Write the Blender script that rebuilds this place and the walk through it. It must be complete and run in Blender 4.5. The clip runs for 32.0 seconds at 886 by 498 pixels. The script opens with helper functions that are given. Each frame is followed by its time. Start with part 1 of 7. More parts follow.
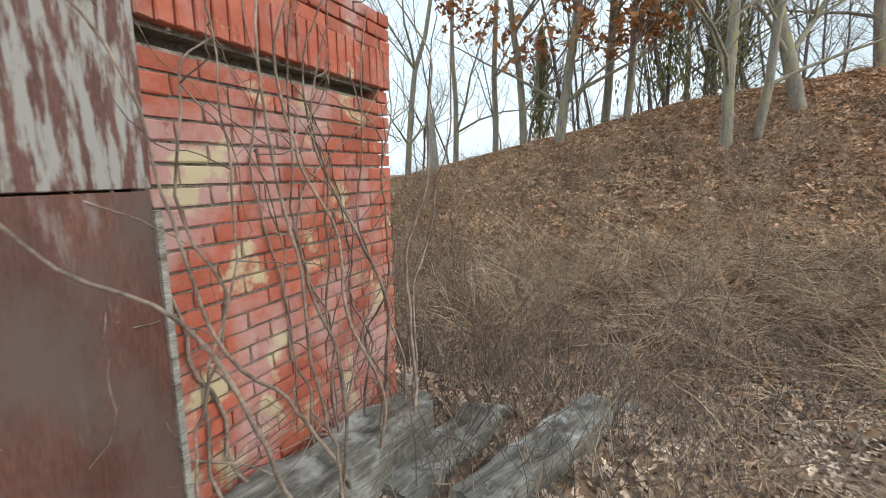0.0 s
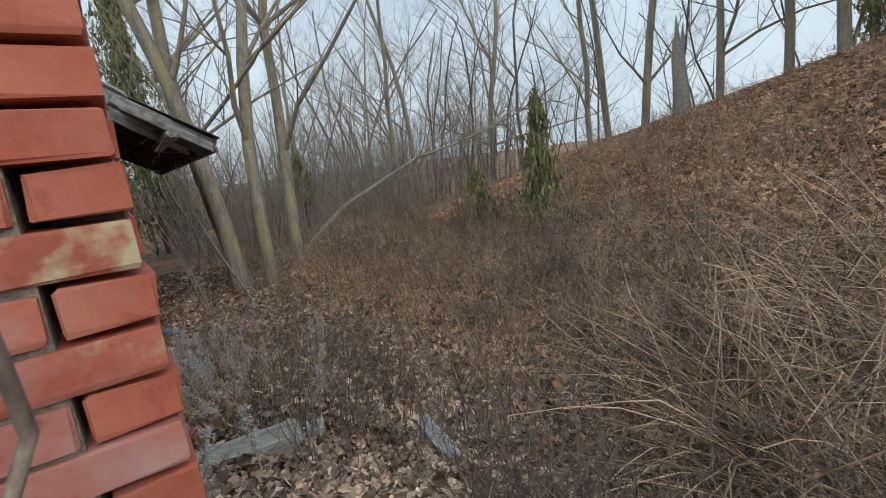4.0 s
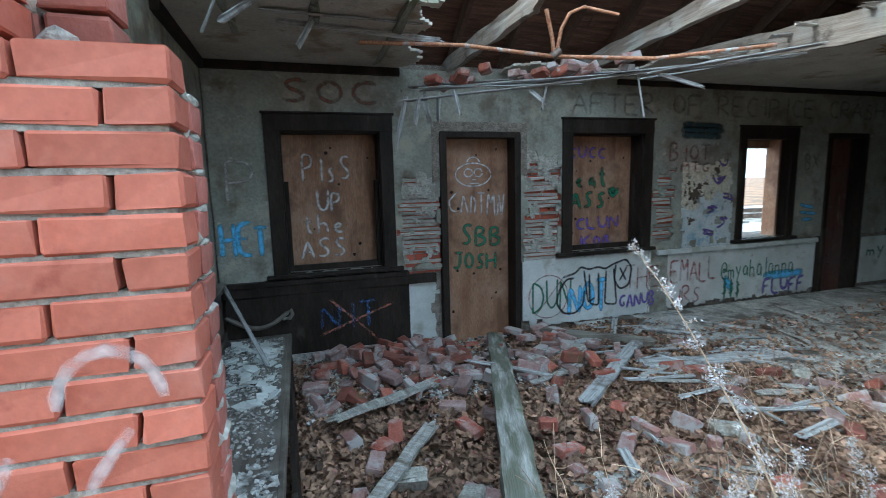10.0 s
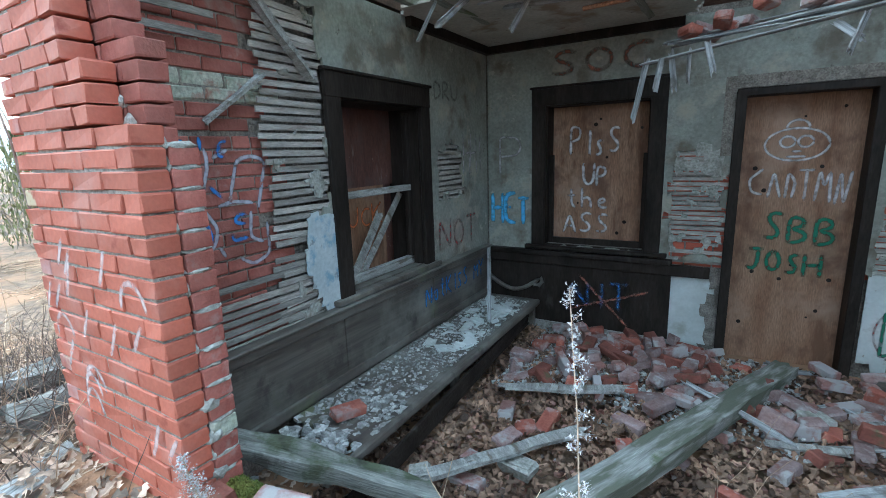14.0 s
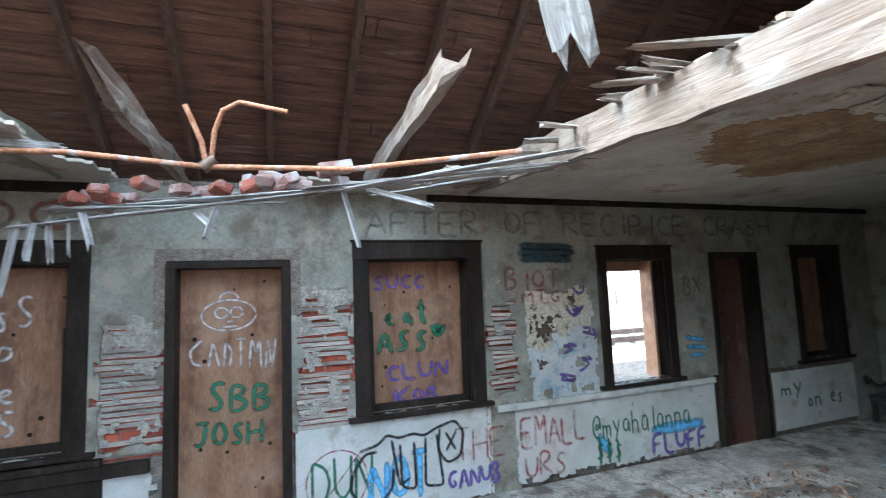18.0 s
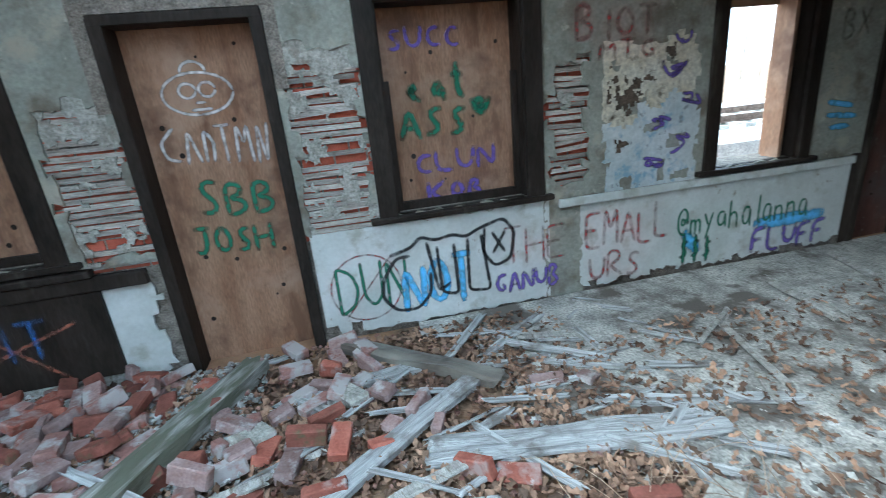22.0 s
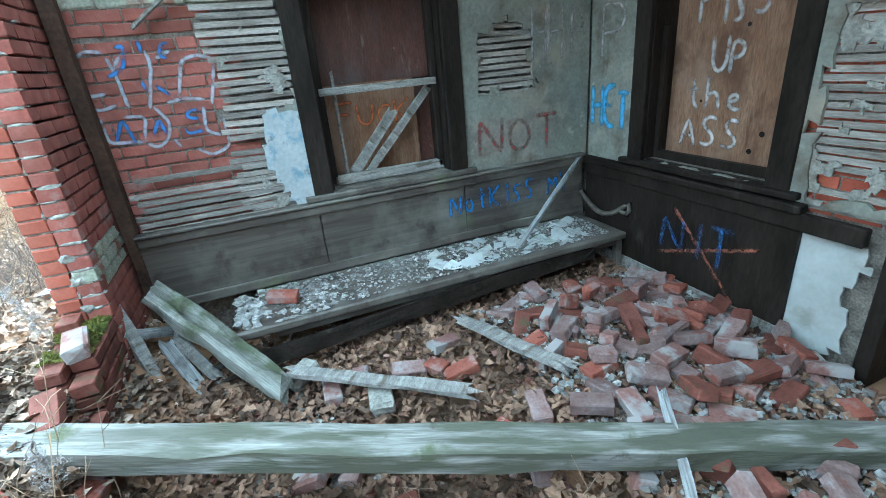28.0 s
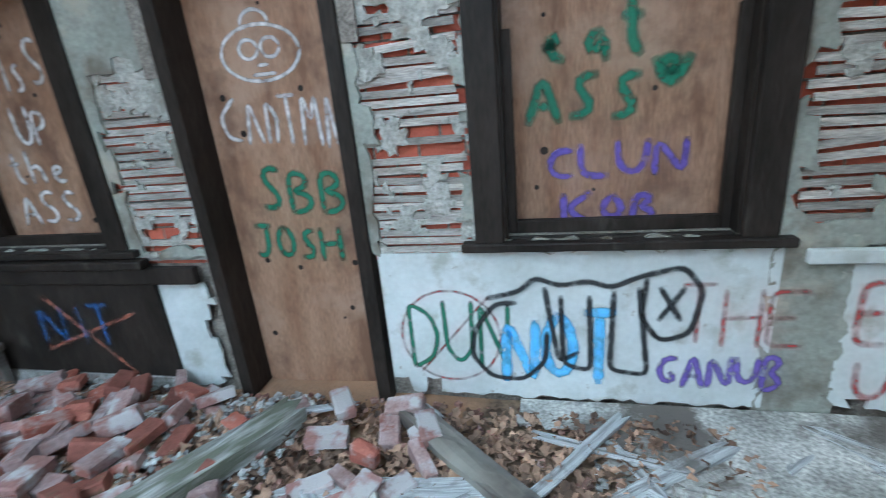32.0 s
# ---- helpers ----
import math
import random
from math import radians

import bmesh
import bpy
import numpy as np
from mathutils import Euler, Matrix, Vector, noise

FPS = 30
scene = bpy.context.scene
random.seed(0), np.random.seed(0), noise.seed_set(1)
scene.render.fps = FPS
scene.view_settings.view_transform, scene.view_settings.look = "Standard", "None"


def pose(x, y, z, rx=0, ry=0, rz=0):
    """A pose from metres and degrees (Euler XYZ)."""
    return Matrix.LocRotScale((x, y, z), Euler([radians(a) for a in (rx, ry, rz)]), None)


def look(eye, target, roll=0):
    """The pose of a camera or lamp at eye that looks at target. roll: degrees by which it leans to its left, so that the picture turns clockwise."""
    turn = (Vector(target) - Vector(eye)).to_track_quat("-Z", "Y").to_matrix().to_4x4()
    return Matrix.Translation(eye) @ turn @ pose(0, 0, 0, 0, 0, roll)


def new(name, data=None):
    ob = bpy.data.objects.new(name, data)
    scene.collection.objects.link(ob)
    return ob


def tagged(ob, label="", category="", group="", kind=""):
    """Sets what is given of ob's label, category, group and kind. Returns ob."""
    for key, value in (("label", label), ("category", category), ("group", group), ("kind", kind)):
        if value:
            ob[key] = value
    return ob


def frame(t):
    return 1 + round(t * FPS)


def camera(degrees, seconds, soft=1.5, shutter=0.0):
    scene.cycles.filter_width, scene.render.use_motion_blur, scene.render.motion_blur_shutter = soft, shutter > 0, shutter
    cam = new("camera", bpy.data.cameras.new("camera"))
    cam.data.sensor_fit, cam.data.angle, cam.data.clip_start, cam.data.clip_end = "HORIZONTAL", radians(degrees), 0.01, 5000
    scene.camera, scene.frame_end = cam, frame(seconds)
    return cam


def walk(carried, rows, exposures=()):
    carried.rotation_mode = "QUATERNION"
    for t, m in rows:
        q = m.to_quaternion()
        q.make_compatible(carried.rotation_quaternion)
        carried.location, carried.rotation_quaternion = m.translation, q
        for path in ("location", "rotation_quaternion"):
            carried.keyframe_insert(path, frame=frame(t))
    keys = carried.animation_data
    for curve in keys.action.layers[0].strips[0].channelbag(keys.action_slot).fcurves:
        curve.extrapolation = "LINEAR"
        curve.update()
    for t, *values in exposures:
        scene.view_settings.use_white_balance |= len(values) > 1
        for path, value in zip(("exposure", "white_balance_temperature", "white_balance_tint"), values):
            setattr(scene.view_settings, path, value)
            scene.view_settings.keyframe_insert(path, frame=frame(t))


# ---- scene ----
cam = camera(87.5, 32.0, soft=0.8, shutter=0.2)
PATH = [
    (0, (-1.359, 2.296, 1.596), (-0.545, 0.498, 1.272), -0.9),
    (0.5, (-1.388, 1.804, 1.569), (-0.402, 0.091, 1.258), 0.0),
    (1, (-1.379, 1.504, 1.64), (-0.242, -0.107, 1.304), 0.8),
    (2, (-1.142, 0.702, 1.67), (0.205, -0.72, 1.263), -2.3),
    (2.5, (-1.081, 0.441, 1.58), (0.338, -0.892, 1.123), -3.7),
    (4.5, (-0.568, -0.124, 1.38), (1.165, -1.058, 1.032), -7.0),
    (5, (-0.502, -0.287, 1.427), (1.388, -0.765, 0.979), -4.9),
    (5.5, (-0.353, -0.397, 1.369), (1.603, -0.562, 0.981), -6.2),
    (6, (-0.073, -0.686, 1.203), (1.889, -0.463, 0.886), -4.1),
    (6.5, (0.162, -0.903, 1.257), (2.031, -0.278, 0.915), -3.5),
    (7, (0.277, -1.115, 1.292), (2.001, -0.159, 0.958), -3.8),
    (7.5, (0.321, -1.152, 1.306), (1.873, 0.06, 0.957), -3.6),
    (8, (0.288, -1.171, 1.292), (1.638, 0.261, 0.933), -3.8),
    (8.5, (0.274, -1.174, 1.293), (1.491, 0.377, 0.958), -3.0),
    (9, (0.411, -1.15, 1.307), (1.499, 0.501, 1.006), -1.7),
    (9.5, (0.835, -0.947, 1.306), (1.731, 0.82, 1.031), -2.1),
    (10, (1.04, -0.871, 1.33), (1.621, 1.022, 1.053), -1.5),
    (10.5, (1.353, -0.929, 1.377), (1.536, 1.042, 1.096), -1.6),
    (11, (1.59, -0.881, 1.371), (1.396, 1.074, 0.994), -2.3),
    (11.5, (1.787, -0.742, 1.336), (1.28, 1.134, 0.863), -2.7),
    (12, (1.925, -0.669, 1.377), (1.172, 1.107, 0.848), -2.3),
    (12.5, (2.087, -0.696, 1.392), (1.12, 0.965, 0.838), -1.7),
    (13, (2.208, -0.721, 1.4), (1.175, 0.908, 0.869), -2.0),
    (13.5, (2.289, -0.714, 1.418), (1.26, 0.932, 0.933), -2.0),
    (15.5, (2.429, -0.715, 1.545), (1.59, 1.1, 1.588), -2.0),
    (16, (2.62, -0.728, 1.546), (1.943, 1.141, 1.766), -1.6),
    (16.5, (2.746, -0.693, 1.609), (2.283, 1.238, 1.844), -1.1),
    (17, (2.813, -0.543, 1.573), (2.695, 1.438, 1.82), -0.2),
    (17.5, (2.995, -0.333, 1.591), (3.288, 1.633, 1.815), -0.8),
    (18, (3.151, -0.353, 1.537), (3.823, 1.522, 1.72), -2.3),
    (18.5, (3.213, -0.363, 1.49), (4.217, 1.364, 1.584), -3.7),
    (19, (3.273, -0.399, 1.388), (4.389, 1.261, 1.379), -4.9),
    (19.5, (3.286, -0.373, 1.341), (4.494, 1.211, 1.171), -6.0),
    (20, (3.353, -0.37, 1.312), (4.589, 1.173, 1.01), -6.8),
    (20.5, (3.59, -0.286, 1.241), (4.709, 1.312, 0.8), -7.8),
    (21, (3.623, -0.159, 1.231), (4.513, 1.559, 0.727), -7.3),
    (21.5, (3.604, 0.185, 1.221), (4.248, 1.987, 0.638), -6.2),
    (22, (3.544, 0.54, 1.299), (3.912, 2.398, 0.657), -5.6),
    (22.5, (3.49, 0.598, 1.367), (3.332, 2.475, 0.696), -6.1),
    (23, (3.455, 0.728, 1.421), (2.691, 2.434, 0.711), -7.0),
    (24, (3.369, 0.748, 1.459), (1.749, 1.644, 0.701), -9.6),
    (24.5, (3.232, 0.781, 1.513), (1.538, 1.487, 0.718), -8.2),
    (26.5, (3.231, 0.814, 1.42), (1.494, 1.411, 0.627), -4.9),
    (27, (3.23, 0.842, 1.414), (1.509, 1.491, 0.629), -4.8),
    (27.5, (3.272, 0.906, 1.403), (1.561, 1.586, 0.623), -5.2),
    (28, (3.386, 1.05, 1.342), (1.656, 1.696, 0.574), -5.4),
    (28.5, (3.405, 1.185, 1.341), (1.675, 1.845, 0.585), -4.8),
    (29, (3.315, 1.368, 1.302), (1.564, 2.025, 0.594), -4.7),
    (29.5, (3.342, 1.445, 1.269), (1.615, 2.14, 0.537), -4.9),
    (30, (3.448, 1.454, 1.281), (1.785, 2.269, 0.527), -4.7),
    (30.5, (3.561, 1.48, 1.297), (2.03, 2.515, 0.531), -3.9),
    (31, (3.689, 1.5, 1.273), (2.364, 2.793, 0.515), -4.6),
    (31.5, (3.833, 1.533, 1.28), (2.89, 3.129, 0.528), -5.8),
    (32, (4.028, 1.618, 1.185), (3.597, 3.462, 0.541), -5.4),
]
EXPO = [(0, 0.05, 6250, 2), (2, -0.12, 6450, 5), (5, -0.55, 5750, 1), (6, -0.15, 5450, -2), (8, 0.8, 5300, -1), (9, 0.95, 5150, -1), (10, 1.39, 5250, -3), (12, 1.59, 5200, -6), (13, 1.49, 5150, -6), (16, 1.69, 5100, 3), (17, 1.64, 5200, 4), (18, 2.44, 5400, 3), (19, 2.19, 5350, -4), (20, 2.09, 5300, -4), (21, 1.94, 5300, -2), (22, 2.19, 5250, -3), (24, 2.54, 5200, -6), (27, 2.34, 5250, -8), (28, 2.44, 5150, -10), (30, 2.64, 5250, -6), (31, 2.94, 5250, -2), (32, 2.64, 5250, -2)]
walk(cam, [(t, look(e, g, r)) for t, e, g, r in PATH], EXPO)

# ---- world, sun ----
world = bpy.data.worlds.new("sky")
scene.world = world
world.use_nodes = True
wn = world.node_tree.nodes
sky = wn.new("ShaderNodeTexSky")
sky.sky_type = "NISHITA"
sky.sun_disc = False
sky.sun_elevation = radians(38)
sky.sun_rotation = radians(-80)
sky.air_density, sky.dust_density, sky.ozone_density = 1.0, 8.0, 0.6
wn["Background"].inputs["Strength"].default_value = 0.15
haze = wn.new("ShaderNodeMix")  # thin even overcast over the clear sky
haze.data_type = "RGBA"
cloud = wn.new("ShaderNodeTexNoise")
cloud.inputs["Scale"].default_value, cloud.inputs["Detail"].default_value = 2.5, 7.0
vary = wn.new("ShaderNodeMapRange")
vary.inputs["From Min"].default_value, vary.inputs["From Max"].default_value = 0.4, 0.62
vary.inputs["To Min"].default_value, vary.inputs["To Max"].default_value = 0.5, 0.75
world.node_tree.links.new(cloud.outputs[0], vary.inputs["Value"])
world.node_tree.links.new(vary.outputs[0], haze.inputs[0])
haze.inputs[7].default_value = (9.2, 10.0, 10.9, 1)
world.node_tree.links.new(sky.outputs[0], haze.inputs[6])
world.node_tree.links.new(haze.outputs[2], wn["Background"].inputs["Color"])
sun = new("sun", bpy.data.lights.new("sun", "SUN"))
sun.data.energy, sun.data.angle, sun.data.color = 0.65, radians(40), (1.0, 0.96, 0.9)
sun.matrix_world = look((-8.0, -3.0, 7.0), (0, 0, 0.5))

# ---- materials ----
def mat(name, c1, c2, rough=0.85, scale=8.0, bump=0.3, fine=60.0, c3=None, t3=0.62, s3=1.5, metal=0.0, stretch=(1, 1, 1), rand=0.0, space="Object", contrast=(0.35, 0.65), island=0.0, grain=0.26, patches=()):
    """Two-scale procedural surface: base tone c1..c2, a third tone c3 in blotches, fine grain as relief."""
    m = bpy.data.materials.new(name)
    m.use_nodes = True
    nt = m.node_tree
    b = nt.nodes["Principled BSDF"]
    b.inputs["Roughness"].default_value = rough
    b.inputs["Metallic"].default_value = metal
    def N(kind, **kw):
        n = nt.nodes.new(kind)
        for k, v in kw.items():
            n.inputs[k].default_value = v
        return n
    L = nt.links.new
    tc = N("ShaderNodeTexCoord")
    geo = N("ShaderNodeNewGeometry")
    mp = N("ShaderNodeMapping", Scale=stretch)
    if space == "World":
        L(geo.outputs["Position"], mp.inputs["Vector"])
    else:
        L(tc.outputs["Object"], mp.inputs["Vector"])
    n1 = N("ShaderNodeTexNoise", Scale=scale, Detail=5.0, Roughness=0.6)
    n2 = N("ShaderNodeTexNoise", Scale=fine, Detail=3.0)
    L(mp.outputs[0], n1.inputs["Vector"])
    L(mp.outputs[0], n2.inputs["Vector"])
    r1 = N("ShaderNodeMapRange", **{"From Min": contrast[0], "From Max": contrast[1]})
    L(n1.outputs[0], r1.inputs["Value"])
    mx = N("ShaderNodeMix")
    mx.data_type = "RGBA"
    mx.inputs[6].default_value = (*c1, 1)
    mx.inputs[7].default_value = (*c2, 1)
    L(r1.outputs[0], mx.inputs[0])
    col = mx.outputs[2]
    # fine grain
    r2 = N("ShaderNodeMapRange", **{"From Min": 0.3, "From Max": 0.7, "To Min": 1 - grain, "To Max": 1 + grain})
    L(n2.outputs[0], r2.inputs["Value"])
    hs = N("ShaderNodeHueSaturation")
    L(col, hs.inputs["Color"])
    val = r2.outputs[0]
    if rand or island:
        oi = N("ShaderNodeObjectInfo")
        rr = N("ShaderNodeMapRange", **{"To Min": 1 - (rand or island), "To Max": 1 + (rand or island)})
        L(oi.outputs["Random"] if rand else geo.outputs["Random Per Island"], rr.inputs["Value"])
        mu = N("ShaderNodeMath")
        mu.operation = "MULTIPLY"
        L(val, mu.inputs[0])
        L(rr.outputs[0], mu.inputs[1])
        val = mu.outputs[0]
    L(val, hs.inputs["Value"])
    col = hs.outputs[0]
    if c3:
        n3 = N("ShaderNodeTexNoise", Scale=s3, Detail=8.0, Roughness=0.65)
        mp3 = N("ShaderNodeMapping", Location=(3.1, 7.7, 1.3), Scale=stretch)
        L(tc.outputs["Object"] if stretch != (1, 1, 1) and space != "World" else geo.outputs["Position"], mp3.inputs["Vector"])
        L(mp3.outputs[0], n3.inputs["Vector"])
        r3 = N("ShaderNodeMapRange", **{"From Min": t3 - 0.05, "From Max": t3 + 0.05})
        L(n3.outputs[0], r3.inputs["Value"])
        m3 = N("ShaderNodeMix")
        m3.data_type = "RGBA"
        L(r3.outputs[0], m3.inputs[0])
        L(col, m3.inputs[6])
        m3.inputs[7].default_value = (*c3, 1)
        col = m3.outputs[2]
    # soft patches (limewash, old paint, soot) that run across the pieces
    for k, (pc, ps, pt, soft) in enumerate(patches):
        n4 = N("ShaderNodeTexNoise", Scale=ps, Detail=6.0, Roughness=0.6)
        mp4 = N("ShaderNodeMapping", Location=(5.3 + 4.1 * k, 1.9 * k, 2.7 + 3.3 * k))
        L(geo.outputs["Position"], mp4.inputs["Vector"])
        L(mp4.outputs[0], n4.inputs["Vector"])
        r4 = N("ShaderNodeMapRange", **{"From Min": pt - soft, "From Max": pt + soft, "To Max": 0.85})
        L(n4.outputs[0], r4.inputs["Value"])
        m4 = N("ShaderNodeMix")
        m4.data_type = "RGBA"
        L(r4.outputs[0], m4.inputs[0])
        L(col, m4.inputs[6])
        m4.inputs[7].default_value = (*pc, 1)
        col = m4.outputs[2]
    L(col, b.inputs["Base Color"])
    bp = N("ShaderNodeBump", Strength=bump, Distance=0.01)
    ad = N("ShaderNodeMath")
    L(n1.outputs[0], ad.inputs[0])
    L(n2.outputs[0], ad.inputs[1])
    L(ad.outputs[0], bp.inputs["Height"])
    L(bp.outputs[0], b.inputs["Normal"])
    return m

M_BRICK = mat("brick_red", (0.43, 0.115, 0.07), (0.50, 0.16, 0.105), 0.72, 7, 0.10, 70, rand=0.13, grain=0.07, patches=[((0.52, 0.27, 0.22), 3.0, 0.62, 0.10), ((0.30, 0.07, 0.045), 9.0, 0.66, 0.05)])
M_BRICK_SIDE = mat("brick_weathered", (0.40, 0.10, 0.06), (0.46, 0.145, 0.095), 0.75, 8, 0.12, 80, rand=0.16, grain=0.09, patches=[((0.50, 0.33, 0.32), 2.6, 0.545, 0.07), ((0.58, 0.52, 0.34), 3.6, 0.59, 0.03), ((0.20, 0.05, 0.035), 10.0, 0.66, 0.05)])
M_BRICK_END = mat("broken_brick_end", (0.36, 0.085, 0.05), (0.46, 0.17, 0.11), 0.9, 22, 0.5, 90, c3=(0.45, 0.41, 0.33), t3=0.6, s3=9, rand=0.25)
M_BRICK_IN = mat("brick_inner", (0.34, 0.10, 0.075), (0.44, 0.165, 0.13), 0.9, 8, 0.2, 90, rand=0.2, grain=0.1, patches=[((0.44, 0.37, 0.34), 4.0, 0.66, 0.06), ((0.19, 0.075, 0.055), 2.2, 0.58, 0.10)])
M_BRICK_ISL = mat("brick_far", (0.38, 0.085, 0.05), (0.47, 0.125, 0.075), 0.8, 8, 0.15, 90, island=0.16, grain=0.08)
M_RUBBLE = mat("brick_rubble", (0.16, 0.065, 0.045), (0.33, 0.20, 0.16), 0.95, 9, 0.5, 70, c3=(0.42, 0.40, 0.38), t3=0.6, s3=6, island=0.5)
M_RUBBLE_P = mat("brick_loose_red", (0.26, 0.075, 0.05), (0.36, 0.13, 0.09), 0.85, 9, 0.2, 70, rand=0.25, grain=0.12, patches=[((0.36, 0.29, 0.27), 7.0, 0.58, 0.06), ((0.46, 0.43, 0.41), 9.0, 0.64, 0.03)])
M_RUBBLE_D = mat("brick_loose_dusty", (0.22, 0.135, 0.12), (0.33, 0.255, 0.245), 0.95, 8, 0.25, 70, rand=0.3, grain=0.14, patches=[((0.22, 0.075, 0.05), 9.0, 0.61, 0.03), ((0.44, 0.43, 0.42), 7.0, 0.60, 0.05)])
M_RUBBLE_W = mat("brick_loose_mortared", (0.25, 0.12, 0.10), (0.31, 0.19, 0.17), 0.95, 8, 0.3, 70, rand=0.2, grain=0.14, patches=[((0.43, 0.42, 0.41), 6.0, 0.50, 0.05)])
M_RUBBLE_K = mat("brick_loose_damp", (0.15, 0.05, 0.035), (0.25, 0.09, 0.065), 0.8, 8, 0.3, 70, rand=0.2, grain=0.12, patches=[((0.10, 0.10, 0.05), 8.0, 0.62, 0.05)])
M_MORTAR = mat("mortar", (0.24, 0.225, 0.20), (0.40, 0.375, 0.325), 0.95, 25, 0.5, 90)
M_MORTAR_W = mat("limewashed_brick", (0.44, 0.41, 0.35), (0.62, 0.59, 0.52), 0.95, 12, 0.5, 70, rand=0.1, grain=0.1, patches=[((0.36, 0.12, 0.08), 7.0, 0.62, 0.04)])
M_LIME = mat("green_limewash", (0.36, 0.39, 0.29), (0.50, 0.50, 0.42), 0.95, 9, 0.4, 60, rand=0.1, patches=[((0.30, 0.11, 0.08), 8.0, 0.6, 0.05)])
M_MORTAR_D = mat("mortar_dirty", (0.16, 0.14, 0.12), (0.30, 0.27, 0.23), 0.95, 20, 0.6, 80)
M_PLASTER = mat("plaster_dirty", (0.235, 0.24, 0.205), (0.335, 0.345, 0.30), 0.9, 3, 0.35, 45, c3=(0.40, 0.37, 0.30), t3=0.60, s3=3.4, grain=0.16, patches=[((0.15, 0.125, 0.095), 3.8, 0.60, 0.07), ((0.47, 0.45, 0.38), 9.0, 0.67, 0.03), ((0.10, 0.085, 0.07), 14.0, 0.70, 0.03)])
M_PLASTER_W = mat("plaster_pale", (0.50, 0.53, 0.51), (0.63, 0.66, 0.65), 0.75, 3, 0.1, 40, grain=0.05, patches=[((0.36, 0.36, 0.31), 4.0, 0.62, 0.06), ((0.28, 0.25, 0.20), 11.0, 0.70, 0.03)])
M_FLAKE = mat("blue_stained_plaster", (0.44, 0.50, 0.52), (0.58, 0.62, 0.63), 0.8, 5, 0.2, 40, grain=0.08, patches=[((0.20, 0.35, 0.48), 9.0, 0.60, 0.06), ((0.22, 0.24, 0.26), 12.0, 0.63, 0.03)])
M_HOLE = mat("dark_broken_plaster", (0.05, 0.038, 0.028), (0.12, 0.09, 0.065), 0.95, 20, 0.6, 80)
M_PLASTER_C = mat("plaster_cream", (0.55, 0.50, 0.38), (0.62, 0.60, 0.52), 0.85, 6, 0.3, 40, c3=(0.10, 0.08, 0.06), t3=0.63, s3=7)
M_CEIL = mat("ceiling_plaster", (0.46, 0.43, 0.37), (0.60, 0.57, 0.50), 0.9, 3, 0.25, 40, grain=0.12, patches=[((0.30, 0.22, 0.14), 2.2, 0.62, 0.05), ((0.20, 0.17, 0.14), 12.0, 0.68, 0.03)])
M_LATH = mat("lath_wood", (0.26, 0.235, 0.205), (0.46, 0.43, 0.39), 0.9, 5, 0.4, 30, stretch=(1, 1, 6), rand=0.35, grain=0.2, space="World")
M_DARK = mat("dark_stained_wood", (0.013, 0.010, 0.008), (0.036, 0.028, 0.023), 0.6, 5, 0.3, 60, stretch=(1, 1, 0.25), c3=(0.075, 0.065, 0.055), t3=0.66, s3=4)
M_BENCHW = mat("worn_bench_wood", (0.075, 0.062, 0.052), (0.155, 0.135, 0.115), 0.45, 1.6, 0.2, 9, stretch=(0.5, 9, 9), grain=0.16, patches=[((0.26, 0.25, 0.215), 2.6, 0.58, 0.12), ((0.15, 0.165, 0.09), 2.0, 0.66, 0.06), ((0.04, 0.032, 0.027), 5.0, 0.64, 0.06)])
M_GREY = mat("weathered_grey_wood", (0.26, 0.25, 0.23), (0.44, 0.43, 0.40), 0.9, 6, 0.6, 50, stretch=(6, 1, 6), c3=(0.17, 0.15, 0.12), t3=0.6, s3=4)
M_GREYX = mat("weathered_grey_plank", (0.22, 0.22, 0.215), (0.46, 0.475, 0.48), 0.9, 2.2, 0.7, 13, stretch=(0.7, 15, 15), grain=0.28, patches=[((0.13, 0.115, 0.10), 5.0, 0.60, 0.06)])
M_TIE = mat("weathered_tie", (0.09, 0.085, 0.075), (0.27, 0.265, 0.245), 0.95, 1.6, 0.9, 12, stretch=(1.2, 9, 9), grain=0.35, patches=[((0.40, 0.41, 0.41), 4.0, 0.60, 0.06), ((0.05, 0.045, 0.04), 6.0, 0.60, 0.05)])
M_MOSSX = mat("mossy_beam", (0.16, 0.16, 0.135), (0.33, 0.335, 0.305), 0.9, 1.6, 0.8, 12, stretch=(0.8, 12, 12), grain=0.28, patches=[((0.075, 0.09, 0.04), 3.0, 0.56, 0.05), ((0.05, 0.045, 0.035), 5.0, 0.62, 0.05)])
M_SILVER = mat("silvered_beam", (0.20, 0.20, 0.18), (0.42, 0.42, 0.39), 0.9, 1.6, 0.7, 12, stretch=(0.8, 12, 12), grain=0.24, patches=[((0.10, 0.12, 0.05), 5.0, 0.63, 0.05), ((0.10, 0.085, 0.07), 7.0, 0.66, 0.04)])
